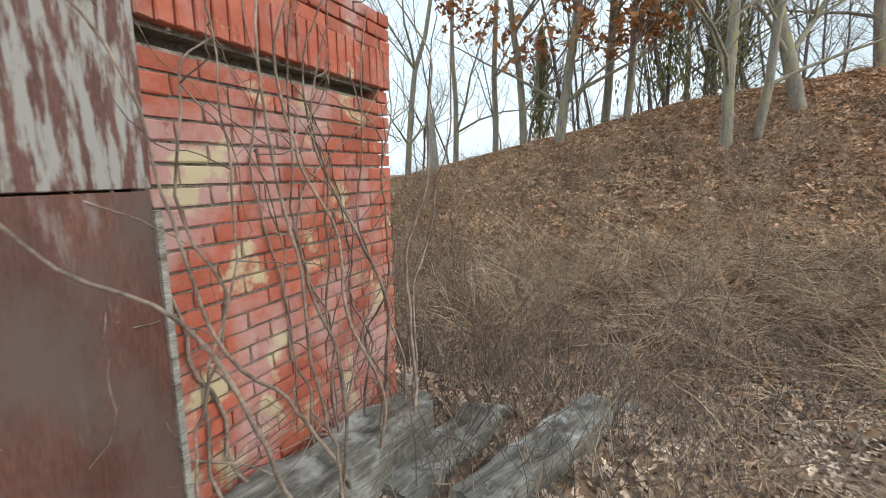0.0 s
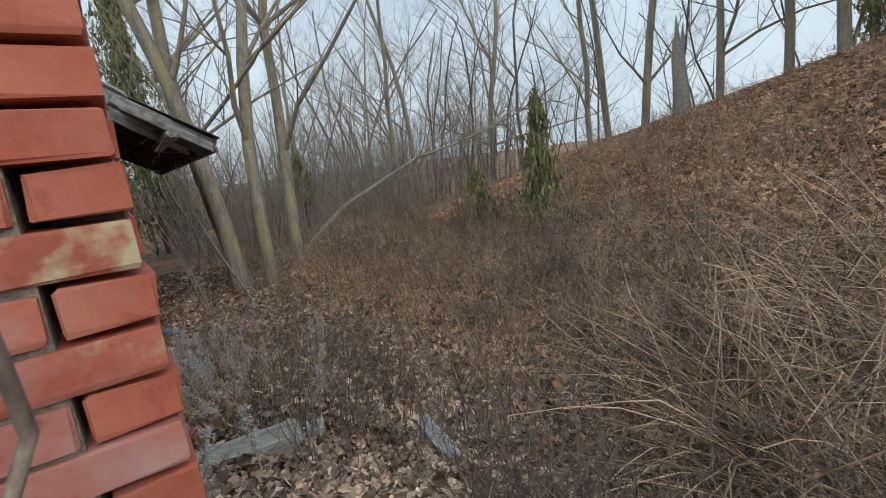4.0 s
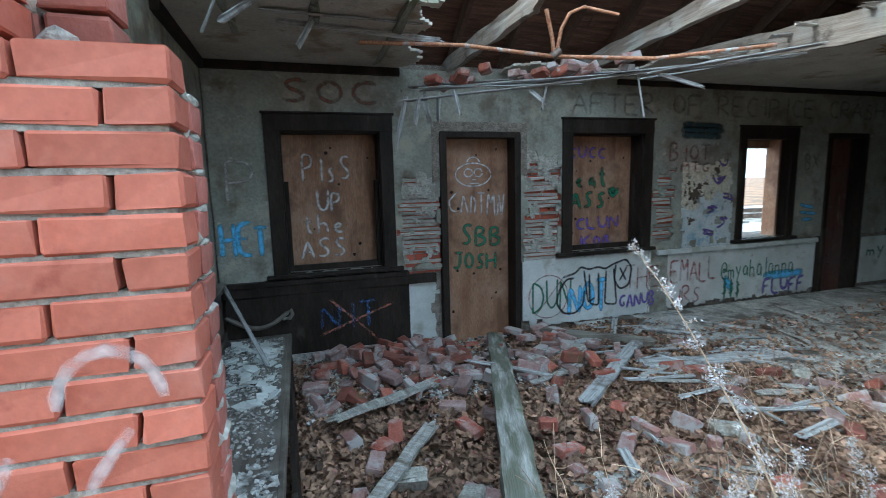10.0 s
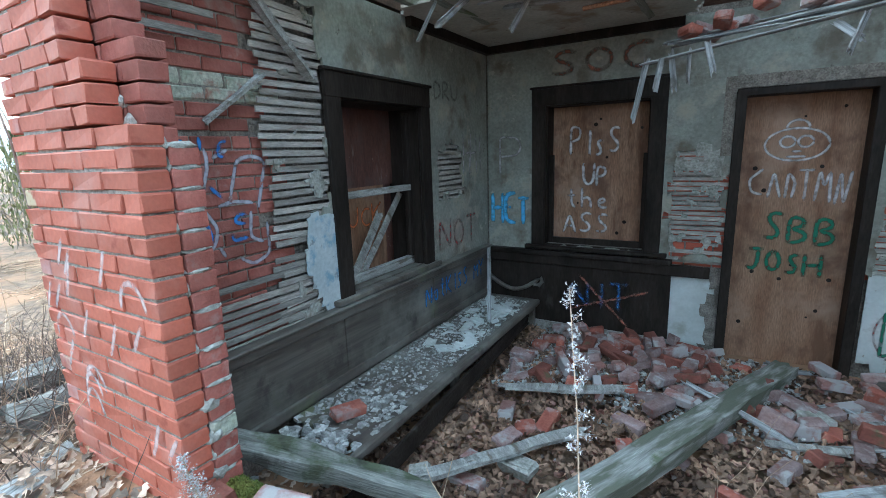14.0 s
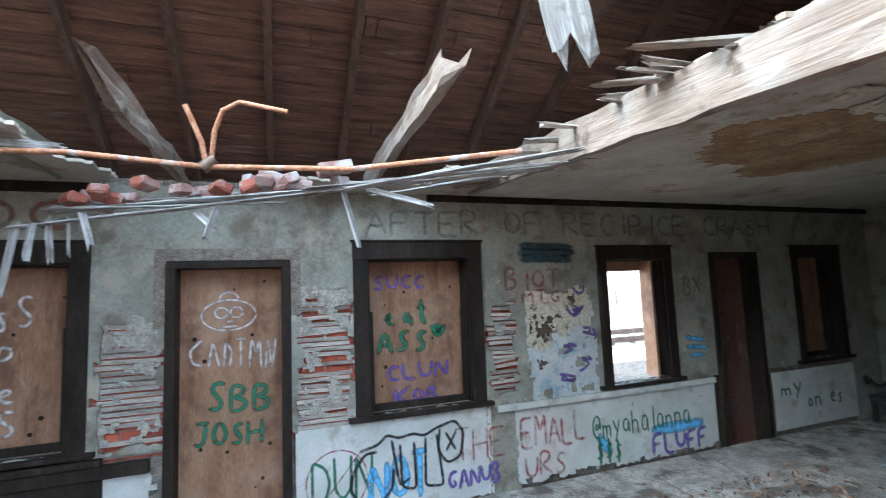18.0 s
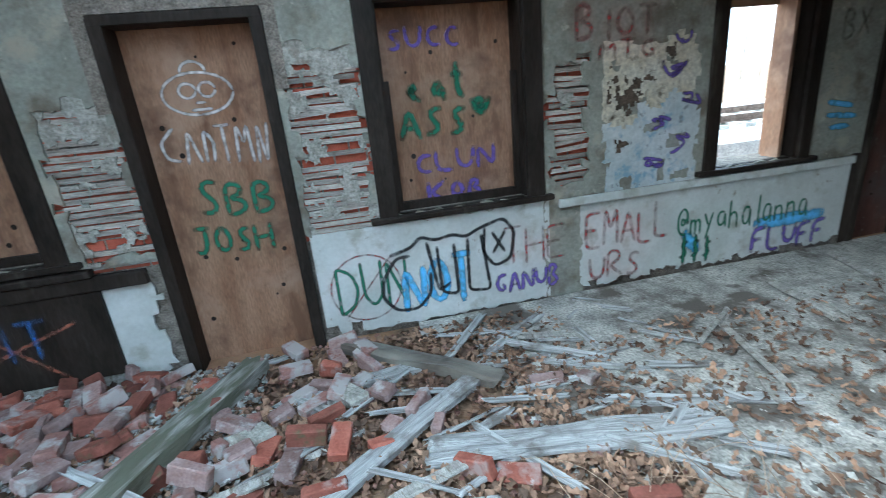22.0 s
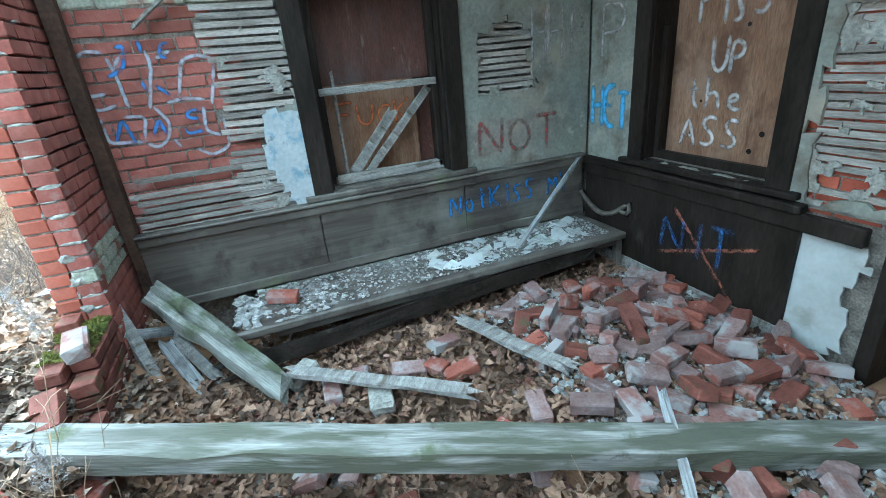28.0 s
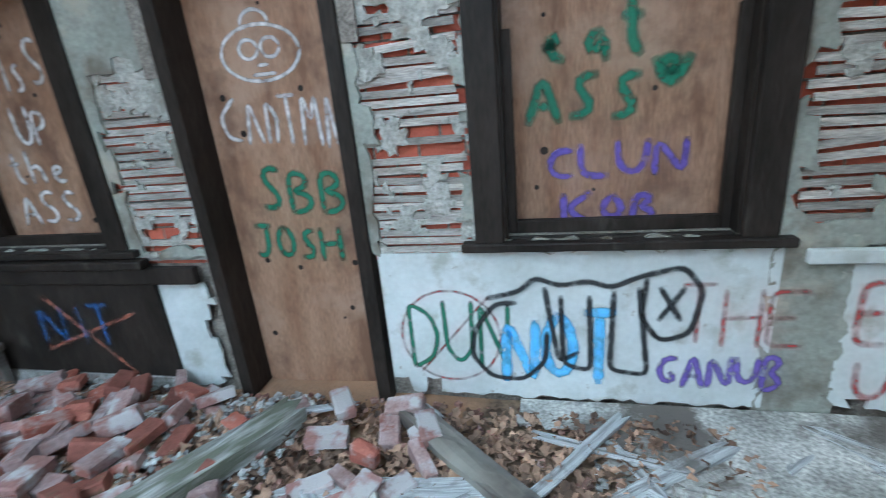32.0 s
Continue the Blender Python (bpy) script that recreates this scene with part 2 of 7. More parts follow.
def grow_moss(m, x0, x1, colour, cut):
    """Moss and damp that begin between x0 and x1 along the timber."""
    nt = m.node_tree
    b = nt.nodes["Principled BSDF"]
    old = b.inputs["Base Color"].links[0].from_socket
    tc, sp, no = nt.nodes.new("ShaderNodeTexCoord"), nt.nodes.new("ShaderNodeSeparateXYZ"), nt.nodes.new("ShaderNodeTexNoise")
    no.inputs["Scale"].default_value, no.inputs["Detail"].default_value = 18.0, 8.0
    a, c, mx = nt.nodes.new("ShaderNodeMapRange"), nt.nodes.new("ShaderNodeMapRange"), nt.nodes.new("ShaderNodeMix")
    mu = nt.nodes.new("ShaderNodeMath")
    mu.operation = "MULTIPLY"
    mx.data_type = "RGBA"
    nt.links.new(tc.outputs["Object"], sp.inputs[0])
    mp = nt.nodes.new("ShaderNodeMapping")
    mp.inputs["Scale"].default_value = (0.16, 1.0, 1.0)
    nt.links.new(tc.outputs["Object"], mp.inputs["Vector"])
    nt.links.new(mp.outputs[0], no.inputs["Vector"])
    nt.links.new(sp.outputs[0], a.inputs["Value"])
    a.inputs["From Min"].default_value, a.inputs["From Max"].default_value = x0, x1
    nt.links.new(no.outputs[0], c.inputs["Value"])
    c.inputs["From Min"].default_value, c.inputs["From Max"].default_value = cut - 0.08, cut + 0.08
    nt.links.new(a.outputs[0], mu.inputs[0])
    nt.links.new(c.outputs[0], mu.inputs[1])
    nt.links.new(mu.outputs[0], mx.inputs[0])
    nt.links.new(old, mx.inputs[6])
    mx.inputs[7].default_value = (*colour, 1)
    nt.links.new(mx.outputs[2], b.inputs["Base Color"])
grow_moss(M_SILVER, 0.5, 1.2, (0.125, 0.13, 0.095), 0.47)
M_BEAM = mat("old_joist_wood", (0.17, 0.13, 0.10), (0.31, 0.265, 0.225), 0.8, 2.5, 0.4, 16, stretch=(0.5, 8, 8), grain=0.22, patches=[((0.36, 0.36, 0.34), 2.2, 0.60, 0.10), ((0.08, 0.06, 0.045), 6.0, 0.64, 0.05)])
M_JOISTM = mat("mossy_joist_wood", (0.20, 0.195, 0.155), (0.34, 0.345, 0.29), 0.9, 3, 0.6, 18, stretch=(0.6, 8, 8), grain=0.25, patches=[((0.19, 0.24, 0.13), 5.0, 0.56, 0.06), ((0.08, 0.07, 0.055), 6.0, 0.63, 0.05)])
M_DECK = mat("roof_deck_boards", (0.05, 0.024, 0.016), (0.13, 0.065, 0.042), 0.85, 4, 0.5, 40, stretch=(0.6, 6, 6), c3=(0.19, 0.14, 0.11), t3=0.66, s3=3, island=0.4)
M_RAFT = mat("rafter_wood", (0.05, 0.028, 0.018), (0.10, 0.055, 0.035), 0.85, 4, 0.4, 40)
M_SHING = mat("roof_shingle", (0.05, 0.05, 0.055), (0.10, 0.10, 0.10), 0.95, 10, 0.6, 80, island=0.3)
M_PLY = mat("plywood", (0.24, 0.125, 0.07), (0.34, 0.205, 0.13), 0.75, 3.0, 0.15, 40, stretch=(3.2, 3.2, 0.55), c3=(0.18, 0.095, 0.055), t3=0.60, s3=2.2, patches=[((0.40, 0.27, 0.19), 2.2, 0.60, 0.08), ((0.15, 0.08, 0.05), 3.4, 0.60, 0.07)])
M_PLY_OUT = mat("painted_plywood", (0.10, 0.046, 0.036), (0.165, 0.078, 0.06), 0.5, 3, 0.15, 40, stretch=(3, 3, 0.7), c3=(0.26, 0.21, 0.20), t3=0.66, s3=3.5, patches=[((0.13, 0.10, 0.095), 2.6, 0.58, 0.08), ((0.34, 0.28, 0.26), 13.0, 0.69, 0.03)])
M_PLY_PEEL = mat("peeling_plywood", (0.10, 0.045, 0.038), (0.16, 0.08, 0.068), 0.7, 5, 0.25, 50, stretch=(5, 5, 0.9), c3=(0.36, 0.35, 0.34), t3=0.50, s3=6)
M_SOIL = mat("soil_leaf_litter", (0.11, 0.075, 0.05), (0.28, 0.19, 0.125), 1.0, 6, 0.8, 45, c3=(0.34, 0.20, 0.115), t3=0.52, s3=0.6, space="World")
M_LEAF = mat("dead_leaves", (0.20, 0.13, 0.09), (0.54, 0.435, 0.34), 0.9, 3, 0.2, 40, island=0.75, space="World")
M_LEAF_H = mat("hill_leaves", (0.34, 0.19, 0.11), (0.62, 0.42, 0.27), 0.9, 2, 0.2, 40, island=0.5, space="World")
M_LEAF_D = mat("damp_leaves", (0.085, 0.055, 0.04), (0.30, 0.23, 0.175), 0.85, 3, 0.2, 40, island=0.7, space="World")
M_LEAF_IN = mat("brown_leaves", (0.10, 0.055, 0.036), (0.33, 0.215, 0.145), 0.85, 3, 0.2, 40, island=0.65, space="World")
M_STEM = mat("dry_stems", (0.30, 0.21, 0.145), (0.50, 0.385, 0.28), 0.9, 2, 0.1, 40, island=0.4, space="World")
M_STEM_D = mat("dark_stems", (0.11, 0.083, 0.07), (0.22, 0.175, 0.15), 0.9, 2, 0.1, 40, island=0.4, space="World")
M_GRASS = mat("dry_grass", (0.25, 0.165, 0.105), (0.54, 0.41, 0.285), 0.9, 1.2, 0.1, 30, island=0.55, space="World")
M_SEED = mat("pale_seed_fluff", (0.44, 0.42, 0.41), (0.60, 0.59, 0.61), 0.95, 10, 0.2, 60, island=0.25)
M_BARK = mat("grey_bark", (0.21, 0.185, 0.155), (0.37, 0.335, 0.28), 0.95, 5, 0.8, 40, stretch=(3, 3, 0.6), c3=(0.37, 0.34, 0.18), t3=0.56, s3=2.5)
M_BARK_D = mat("dark_bark", (0.07, 0.058, 0.05), (0.14, 0.12, 0.105), 0.95, 4, 0.6, 30, island=0.3, space="World")
M_TWIG = mat("grey_twigs", (0.23, 0.20, 0.17), (0.40, 0.35, 0.295), 0.95, 3, 0.3, 30, island=0.3, space="World")
M_EVER = mat("evergreen_needles", (0.11, 0.12, 0.05), (0.29, 0.28, 0.13), 0.85, 3, 0.3, 30, island=0.4, space="World")
M_OAK = mat("rust_oak_leaves", (0.36, 0.15, 0.05), (0.5, 0.25, 0.10), 0.85, 3, 0.2, 30, island=0.35, space="World")
M_VINE = mat("vine_bark", (0.12, 0.09, 0.075), (0.36, 0.29, 0.24), 0.9, 10, 0.4, 60, island=0.3, space="World")
M_GRAVEL = mat("track_ballast", (0.36, 0.36, 0.36), (0.52, 0.52, 0.51), 1.0, 12, 0.9, 40, space="World")
M_STEEL = mat("rail_steel", (0.10, 0.07, 0.055), (0.2, 0.15, 0.12), 0.5, 8, 0.2, 40, metal=0.6)
M_RUST = mat("rusty_pipe", (0.36, 0.15, 0.075), (0.50, 0.26, 0.15), 0.6, 20, 0.3, 80, c3=(0.45, 0.52, 0.55), t3=0.6, s3=7)
M_VINYL = mat("black_bench_paint", (0.014, 0.014, 0.016), (0.03, 0.03, 0.032), 0.45, 5, 0.15, 40)
M_DEBRIS = mat("plaster_debris", (0.24, 0.235, 0.22), (0.46, 0.46, 0.445), 0.95, 20, 0.6, 60, island=0.45)
M_BLUEB = mat("blue_foam_board", (0.26, 0.33, 0.37), (0.42, 0.50, 0.55), 0.8, 6, 0.3, 40, c3=(0.25, 0.24, 0.21), t3=0.55, s3=4)
M_DUST = mat("floor_dust", (0.24, 0.235, 0.215), (0.52, 0.51, 0.475), 0.95, 5, 0.5, 60, c3=(0.13, 0.115, 0.10), t3=0.54, s3=2.5, grain=0.4)
M_MOSS = mat("moss", (0.09, 0.11, 0.02), (0.26, 0.26, 0.06), 1.0, 12, 0.9, 90)

M_DARK.node_tree.nodes["Principled BSDF"].inputs["Specular IOR Level"].default_value = 0.2

M_SCRAP = mat("blue_scrap", (0.07, 0.15, 0.26), (0.16, 0.28, 0.42), 0.7, 8, 0.3, 50)

def paint(name, c, cover=0.5, thick=1.0):
    """Thin sprayed paint: soft at the edge of the stroke, worn in patches."""
    m = mat(name, c, tuple(min(1, v * 1.2 + 0.01) for v in c), 0.6, 9, 0.1, 60, space="World", grain=0.08)
    nt = m.node_tree
    b = nt.nodes["Principled BSDF"]
    n = nt.nodes.new("ShaderNodeTexNoise")
    n.inputs["Scale"].default_value = 22
    n.inputs["Detail"].default_value = 6
    g = nt.nodes.new("ShaderNodeNewGeometry")
    nt.links.new(g.outputs["Position"], n.inputs["Vector"])
    r = nt.nodes.new("ShaderNodeMapRange")
    r.inputs["From Min"].default_value = cover - 0.14
    r.inputs["From Max"].default_value = cover + 0.14
    r.inputs["To Min"].default_value = thick
    r.inputs["To Max"].default_value = 0.35 * thick
    nt.links.new(n.outputs[0], r.inputs["Value"])
    at = nt.nodes.new("ShaderNodeAttribute")
    at.attribute_name = "spray"
    mu = nt.nodes.new("ShaderNodeMath")
    mu.operation = "MULTIPLY"
    nt.links.new(r.outputs[0], mu.inputs[0])
    nt.links.new(at.outputs["Fac"], mu.inputs[1])
    nt.links.new(mu.outputs[0], b.inputs["Alpha"])
    return m

P_WHITE = paint("white_spray", (0.66, 0.64, 0.64), 0.54, 0.88)
P_WFAINT = paint("white_spray_faint", (0.66, 0.62, 0.63), 0.52, 0.7)
P_WBLUE = paint("bluish_white_spray", (0.56, 0.60, 0.70), 0.54, 0.75)
P_DBLUE = paint("thin_blue_spray", (0.04, 0.15, 0.40), 0.44, 0.7)
P_GREEN = paint("green_spray", (0.02, 0.15, 0.085), 0.66)
P_BLUE = paint("blue_spray", (0.05, 0.21, 0.55), 0.55)
P_LBLUE = paint("light_blue_spray", (0.14, 0.48, 0.85), 0.6)
P_PURPLE = paint("purple_spray", (0.14, 0.09, 0.38), 0.57)
P_BLACK = paint("black_spray", (0.015, 0.017, 0.02), 0.66)
P_RED = paint("red_spray", (0.42, 0.06, 0.06), 0.5, 0.75)
P_ORANGE = paint("orange_spray", (0.60, 0.17, 0.05), 0.6)
P_BROWN = paint("brown_spray", (0.22, 0.08, 0.05), 0.52)
P_DGREY = paint("faded_black_spray", (0.15, 0.145, 0.135), 0.36)

# ---- mesh helpers ----
def gz(x, y):
    """Height of the ground: a debris mound round the broken corner, and the hill across the path."""
    mx = 0.52 * math.exp(-((max(0.0, abs(x - 0.2) - 0.6)) / 1.9) ** 2)
    if x < 0:
        fy = math.exp(-((max(0.0, -y - 0.1)) / 1.0) ** 2)
    elif y < 0:
        fy = math.exp(-((max(0.0, -y - 0.1)) / 1.0) ** 2)
    else:
        fy = math.exp(-(y / 0.28) ** 2)
    z = -0.3 + mx * fy
    s = min(1.0, max(0.0, (-y - 2.6) / 10.5))
    top = min(5.5, max(0.5, 3.7 - (0.22 if x > -2 else 0.13) * (x + 2)))
    z += top * (s * s * (3 - 2 * s)) ** 0.8
    if y > 4.2:
        z += 0.25 * min(1, (y - 4.2) / 3)
    return z + 0.03 * noise.noise((x * 1.3, y * 1.3, 0)) + 0.05 * noise.noise((x * 0.4, y * 0.4, 3))

def mesh(name, verts, faces, material, smooth=False):
    me = bpy.data.meshes.new(name)
    me.from_pydata([tuple(v) for v in verts], [], [tuple(f) for f in faces])
    me.update()
    if material:
        me.materials.append(material)
    if smooth:
        me.shade_smooth()
    return me

def put(name, me, parent=None, m=None, label=""):
    ob = new(name, me)
    if parent:
        ob.parent = parent
    if m is not None:
        ob.matrix_basis = m
    if label:
        ob["label"] = label
    return ob

def part(name, bm, material, parent, label="", smooth=False):
    me = bpy.data.meshes.new(name)
    bm.to_mesh(me)
    bm.free()
    me.materials.append(material)
    if smooth:
        me.shade_smooth()
    return put(name, me, parent, None, label)

def thing(name, label, category, x=0, y=0, z=0, rz=0, group="", kind=""):
    ob = new(name)
    ob.matrix_basis = pose(x, y, z, 0, 0, rz)
    return tagged(ob, label, category, group, kind)

def add_box(bm, x0, x1, y0, y1, z0, z1, jit=0.0, rng=random):
    vs = []
    for x in (x0, x1):
        for y in (y0, y1):
            for z in (z0, z1):
                vs.append(bm.verts.new((x + rng.uniform(-jit, jit), y + rng.uniform(-jit, jit), z + rng.uniform(-jit, jit))))
    for f in ((0, 1, 3, 2), (4, 6, 7, 5), (0, 4, 5, 1), (2, 3, 7, 6), (0, 2, 6, 4), (1, 5, 7, 3)):
        bm.faces.new([vs[i] for i in f])
    return vs

def boxes(*bs, jit=0.0, bevel=0.0):
    bm = bmesh.new()
    for b in bs:
        add_box(bm, *b, jit=jit)
    if bevel:
        bmesh.ops.bevel(bm, geom=bm.edges[:], offset=bevel, segments=1, affect="EDGES")
    return bm

BF = ((0, 1, 3, 2), (4, 6, 7, 5), (0, 4, 5, 1), (2, 3, 7, 6), (0, 2, 6, 4), (1, 5, 7, 3))

def brick_mesh(name, lx, ly, lz, material, rng, chip=0.003, bev=0.004):
    """One brick, centred, with worn edges."""
    bm = boxes((-lx / 2, lx / 2, -ly / 2, ly / 2, -lz / 2, lz / 2))
    bmesh.ops.bevel(bm, geom=bm.edges[:], offset=bev, segments=1, affect="EDGES")
    for v in bm.verts:
        v.co += Vector((rng.uniform(-chip, chip), rng.uniform(-chip, chip), rng.uniform(-chip, chip)))
    me = bpy.data.meshes.new(name)
    bm.to_mesh(me)
    bm.free()
    me.materials.append(material)
    return me

def sticks(name, rows, material, sides=3, smooth=True):
    """Many thin tapering stems in one mesh: rows of (points, r0, r1)."""
    V, Fc = [], []
    for pts, r0, r1 in rows:
        n = len(pts)
        base = len(V)
        for i, p in enumerate(pts):
            p = Vector(p)
            d = (Vector(pts[min(i + 1, n - 1)]) - Vector(pts[max(i - 1, 0)]))
            d = d.normalized() if d.length > 1e-9 else Vector((0, 0, 1))
            a = d.cross(Vector((0.31, 0.93, 0.19))).normalized()
            b = d.cross(a)
            r = r0 + (r1 - r0) * i / (n - 1)
            for k in range(sides):
                an = 2 * math.pi * k / sides
                V.append(p + (a * math.cos(an) + b * math.sin(an)) * r)
        for i in range(n - 1):
            for k in range(sides):
                k2 = (k + 1) % sides
                Fc.append((base + i * sides + k, base + i * sides + k2, base + (i + 1) * sides + k2, base + (i + 1) * sides + k))
    return mesh(name, V, Fc, material, smooth)

def plank_mesh(name, L, w, t, material, rng, n=10, rough=0.006, ragged=0.05, taper=0.0, sag=0.0):
    """A weathered plank along +x from 0 to L, split and ragged at its ends."""
    bm = bmesh.new()
    cols = 5
    rows = []
    off = rng.uniform(0, 90)
    for i in range(n + 1):
        x = L * i / n
        k = 1 - taper * i / n
        ring = []
        for side in (1, -1):
            for j in range(cols):
                yy = (j / (cols - 1) - 0.5) * w * k * side
                xx = x
                if i in (0, n):
                    xx += rng.uniform(-ragged, ragged)
                zz = side * t / 2 + rough * noise.noise((x * 3 + off, yy * 40, side)) * 2 + sag * math.sin(math.pi * i / n)
                ring.append(bm.verts.new((xx, yy + rough * noise.noise((x * 4 + off, j, 7)) * 1.5, zz)))
        rows.append(ring)
    m = 2 * cols
    for a, b in zip(rows, rows[1:]):
        for j in range(m):
            bm.faces.new((a[j], a[(j + 1) % m], b[(j + 1) % m], b[j]))
    bm.faces.new(rows[0][::-1])
    bm.faces.new(rows[-1])
    me = bpy.data.meshes.new(name)
    bm.to_mesh(me)
    bm.free()
    me.materials.append(material)
    return me

def span(a, b, roll=0.0):
    """Pose whose +x runs from a to b."""
    a, b = Vector(a), Vector(b)
    q = (b - a).to_track_quat("X", "Z")
    return Matrix.Translation(a) @ q.to_matrix().to_4x4() @ pose(0, 0, 0, roll, 0, 0)

def plank(name, a, b, w, t, material, label, category="plank", roll=0.0, seed=1, group="", **kw):
    rng = random.Random(seed)
    L = (Vector(b) - Vector(a)).length
    ob = put(name, plank_mesh(name, L, w, t, material, rng, **kw), None, span(a, b, roll))
    return tagged(ob, label, category, group)

def sheet(name, u0, u1, v0, v1, step, keep, place, thick, material, parent, label="", seed=3, jit=0.35):
    """A plaster sheet with ragged holes: cells kept by keep(u, v), set into the world by place(u, v, depth)."""
    rng = random.Random(seed)
    nu, nv = max(1, round((u1 - u0) / step)), max(1, round((v1 - v0) / step))
    K = [[keep(u0 + (i + 0.5) * (u1 - u0) / nu, v0 + (j + 0.5) * (v1 - v0) / nv) for j in range(nv)] for i in range(nu)]
    ids, V, Fc = {}, [], []
    def vid(i, j, d):
        if (i, j, d) not in ids:
            r = random.Random(i * 7919 + j * 104729 + seed)
            e = 0 if i in (0, nu) or j in (0, nv) else step * jit
            u = u0 + i * (u1 - u0) / nu + r.uniform(-e, e)
            v = v0 + j * (v1 - v0) / nv + r.uniform(-e, e)
            ids[(i, j, d)] = len(V)
            V.append(place(u, v, thick * d + 0.004 * noise.noise((u * 3, v * 3, 5)) * d))
        return ids[(i, j, d)]
    for i in range(nu):
        for j in range(nv):
            if not K[i][j]:
                continue
            Fc.append((vid(i, j, 1), vid(i + 1, j, 1), vid(i + 1, j + 1, 1), vid(i, j + 1, 1)))
            for (a, b, di, dj) in (((i, j), (i + 1, j), 0, -1), ((i + 1, j), (i + 1, j + 1), 1, 0), ((i + 1, j + 1), (i, j + 1), 0, 1), ((i, j + 1), (i, j), -1, 0)):
                p, q = i + di, j + dj
                if not (0 <= p < nu and 0 <= q < nv and K[p][q]):
                    Fc.append((vid(*a, 1), vid(*a, 0), vid(*b, 0), vid(*b, 1)))
    me = mesh(name, V, Fc, material)
    bm = bmesh.new()
    bm.from_mesh(me)
    bmesh.ops.recalc_face_normals(bm, faces=bm.faces[:])
    bm.to_mesh(me)
    bm.free()
    return put(name, me, parent, None, label)

def wall_core(name, along, u0, u1, d0, d1, z0, z1, holes, material, label):
    """A solid wall with openings cut through: along 'x' or 'y'; holes of (u0, u1, z0, z1)."""
    cuts = sorted({u0, u1, *[h[0] for h in holes], *[h[1] for h in holes]})
    bs = []
    for a, b in zip(cuts, cuts[1:]):
        hs = sorted([h for h in holes if h[0] <= a + 1e-6 and h[1] >= b - 1e-6], key=lambda h: h[2])
        z = z0
        for h in hs:
            if h[2] > z + 1e-6:
                bs.append((a, b, z, h[2]))
            z = h[3]
        if z < z1 - 1e-6:
            bs.append((a, b, z, z1))
    bm = boxes(*[(a, b, d0, d1, p, q) if along == "x" else (d0, d1, a, b, p, q) for a, b, p, q in bs])
    ob = part(name, bm, material, None)
    return tagged(ob, label, "wall", kind="structure")

# strokes on a 4 x 6 cell: letters drawn by hand with a spray can
GLYPH = {
    "A": "0,0 2,6 4,0|0.8,2.2 3.2,2.2", "B": "0,0 0,6 3,5.6 3,3.6 0,3.2 3.6,2.4 3.2,0.3 0,0", "C": "4,5.2 2,6 0.3,4 0.3,2 2,0 4,0.8",
    "D": "0,0 0,6 3,5 4,3 3,1 0,0", "E": "4,6 0,6 0,0 4,0|0,3.1 3,3.1", "F": "4,6 0,6 0,0|0,3.2 3,3.2", "G": "4,5.2 2,6 0.3,4 0.3,2 2,0 4,1 4,2.8 2.4,2.8",
    "H": "0,0 0,6|4,0 4,6|0,3 4,3.2", "I": "2,0 2,6", "J": "3,6 3,1.6 2,0 0.6,0.4 0,1.6|0.4,6 4.4,6", "K": "0,0 0,6|4,6 0,2.8 4,0", "L": "0,6 0,0 4,0",
    "M": "0,0 0.4,6 2,2.4 3.6,6 4,0", "N": "0,0 0.2,6 3.8,0 4,6", "O": "2,6 0.3,4.6 0.2,1.6 2,0 3.8,1.5 3.8,4.5 2,6", "P": "0,0 0,6 3,5.8 3.8,4.4 3,3 0,2.8",
    "R": "0,0 0,6 3,5.7 3.6,4.3 2.8,3.1 0,2.9 4,0", "S": "3.8,5.2 2.2,6 0.4,5 0.8,3.6 3.2,2.6 3.8,1.2 2,0 0.2,0.8", "T": "2,0 2,6|0,6 4,6", "U": "0,6 0.2,1.4 2,0 3.8,1.4 4,6",
    "W": "0,6 1,0 2,4 3,0 4,6", "X": "0,0 4,6|0,6 4,0", "Y": "0,6 2,3 4,6|2,3 2,0", "Z": "0,6 4,6 0,0 4,0", "a": "3.4,3.4 1.4,4 0.4,2 1.4,0.2 3.2,0.8 3.4,3.6 3.8,0", "e": "0.5,2 3.6,2.3 3,3.8 1.2,3.8 0.4,2 1.4,0.2 3.6,0.6",
    "h": "0.4,0 0.4,6|0.4,2.6 2,3.8 3.2,3 3.4,0", "l": "2,6 2,0.3 2.8,0", "m": "0.2,0 0.2,3.6|0.2,2.6 1.2,3.7 2,2.8 2,0|2,2.6 3,3.7 3.8,2.8 3.8,0", "n": "0.4,0 0.4,3.7|0.4,2.6 2,3.8 3.2,3 3.4,0", "o": "2,3.8 0.5,2.6 0.6,0.8 2,0 3.4,1 3.4,2.8 2,3.8",
    "t": "1.8,6 1.8,0.6 3.2,0.2|0.4,4 3.4,4", "y": "0.4,3.8 2,1 |3.6,3.8 1.2,-2", "s": "3.2,3.4 1.4,3.8 0.8,2.6 3,1.6 2.6,0.2 0.6,0.3", "$": "3.8,5 2.2,5.8 0.4,4.8 3.6,2 2,0.4 0.2,1.2|2,7 2,-1", "@": "3,2 2,3.6 1.2,2.4 2,1.4 3,2 3.2,3.6 4,1.6 3.6,4.6 2,5.4 0.2,3.6 0.4,1 2,-0.2 3.6,0.2",
}

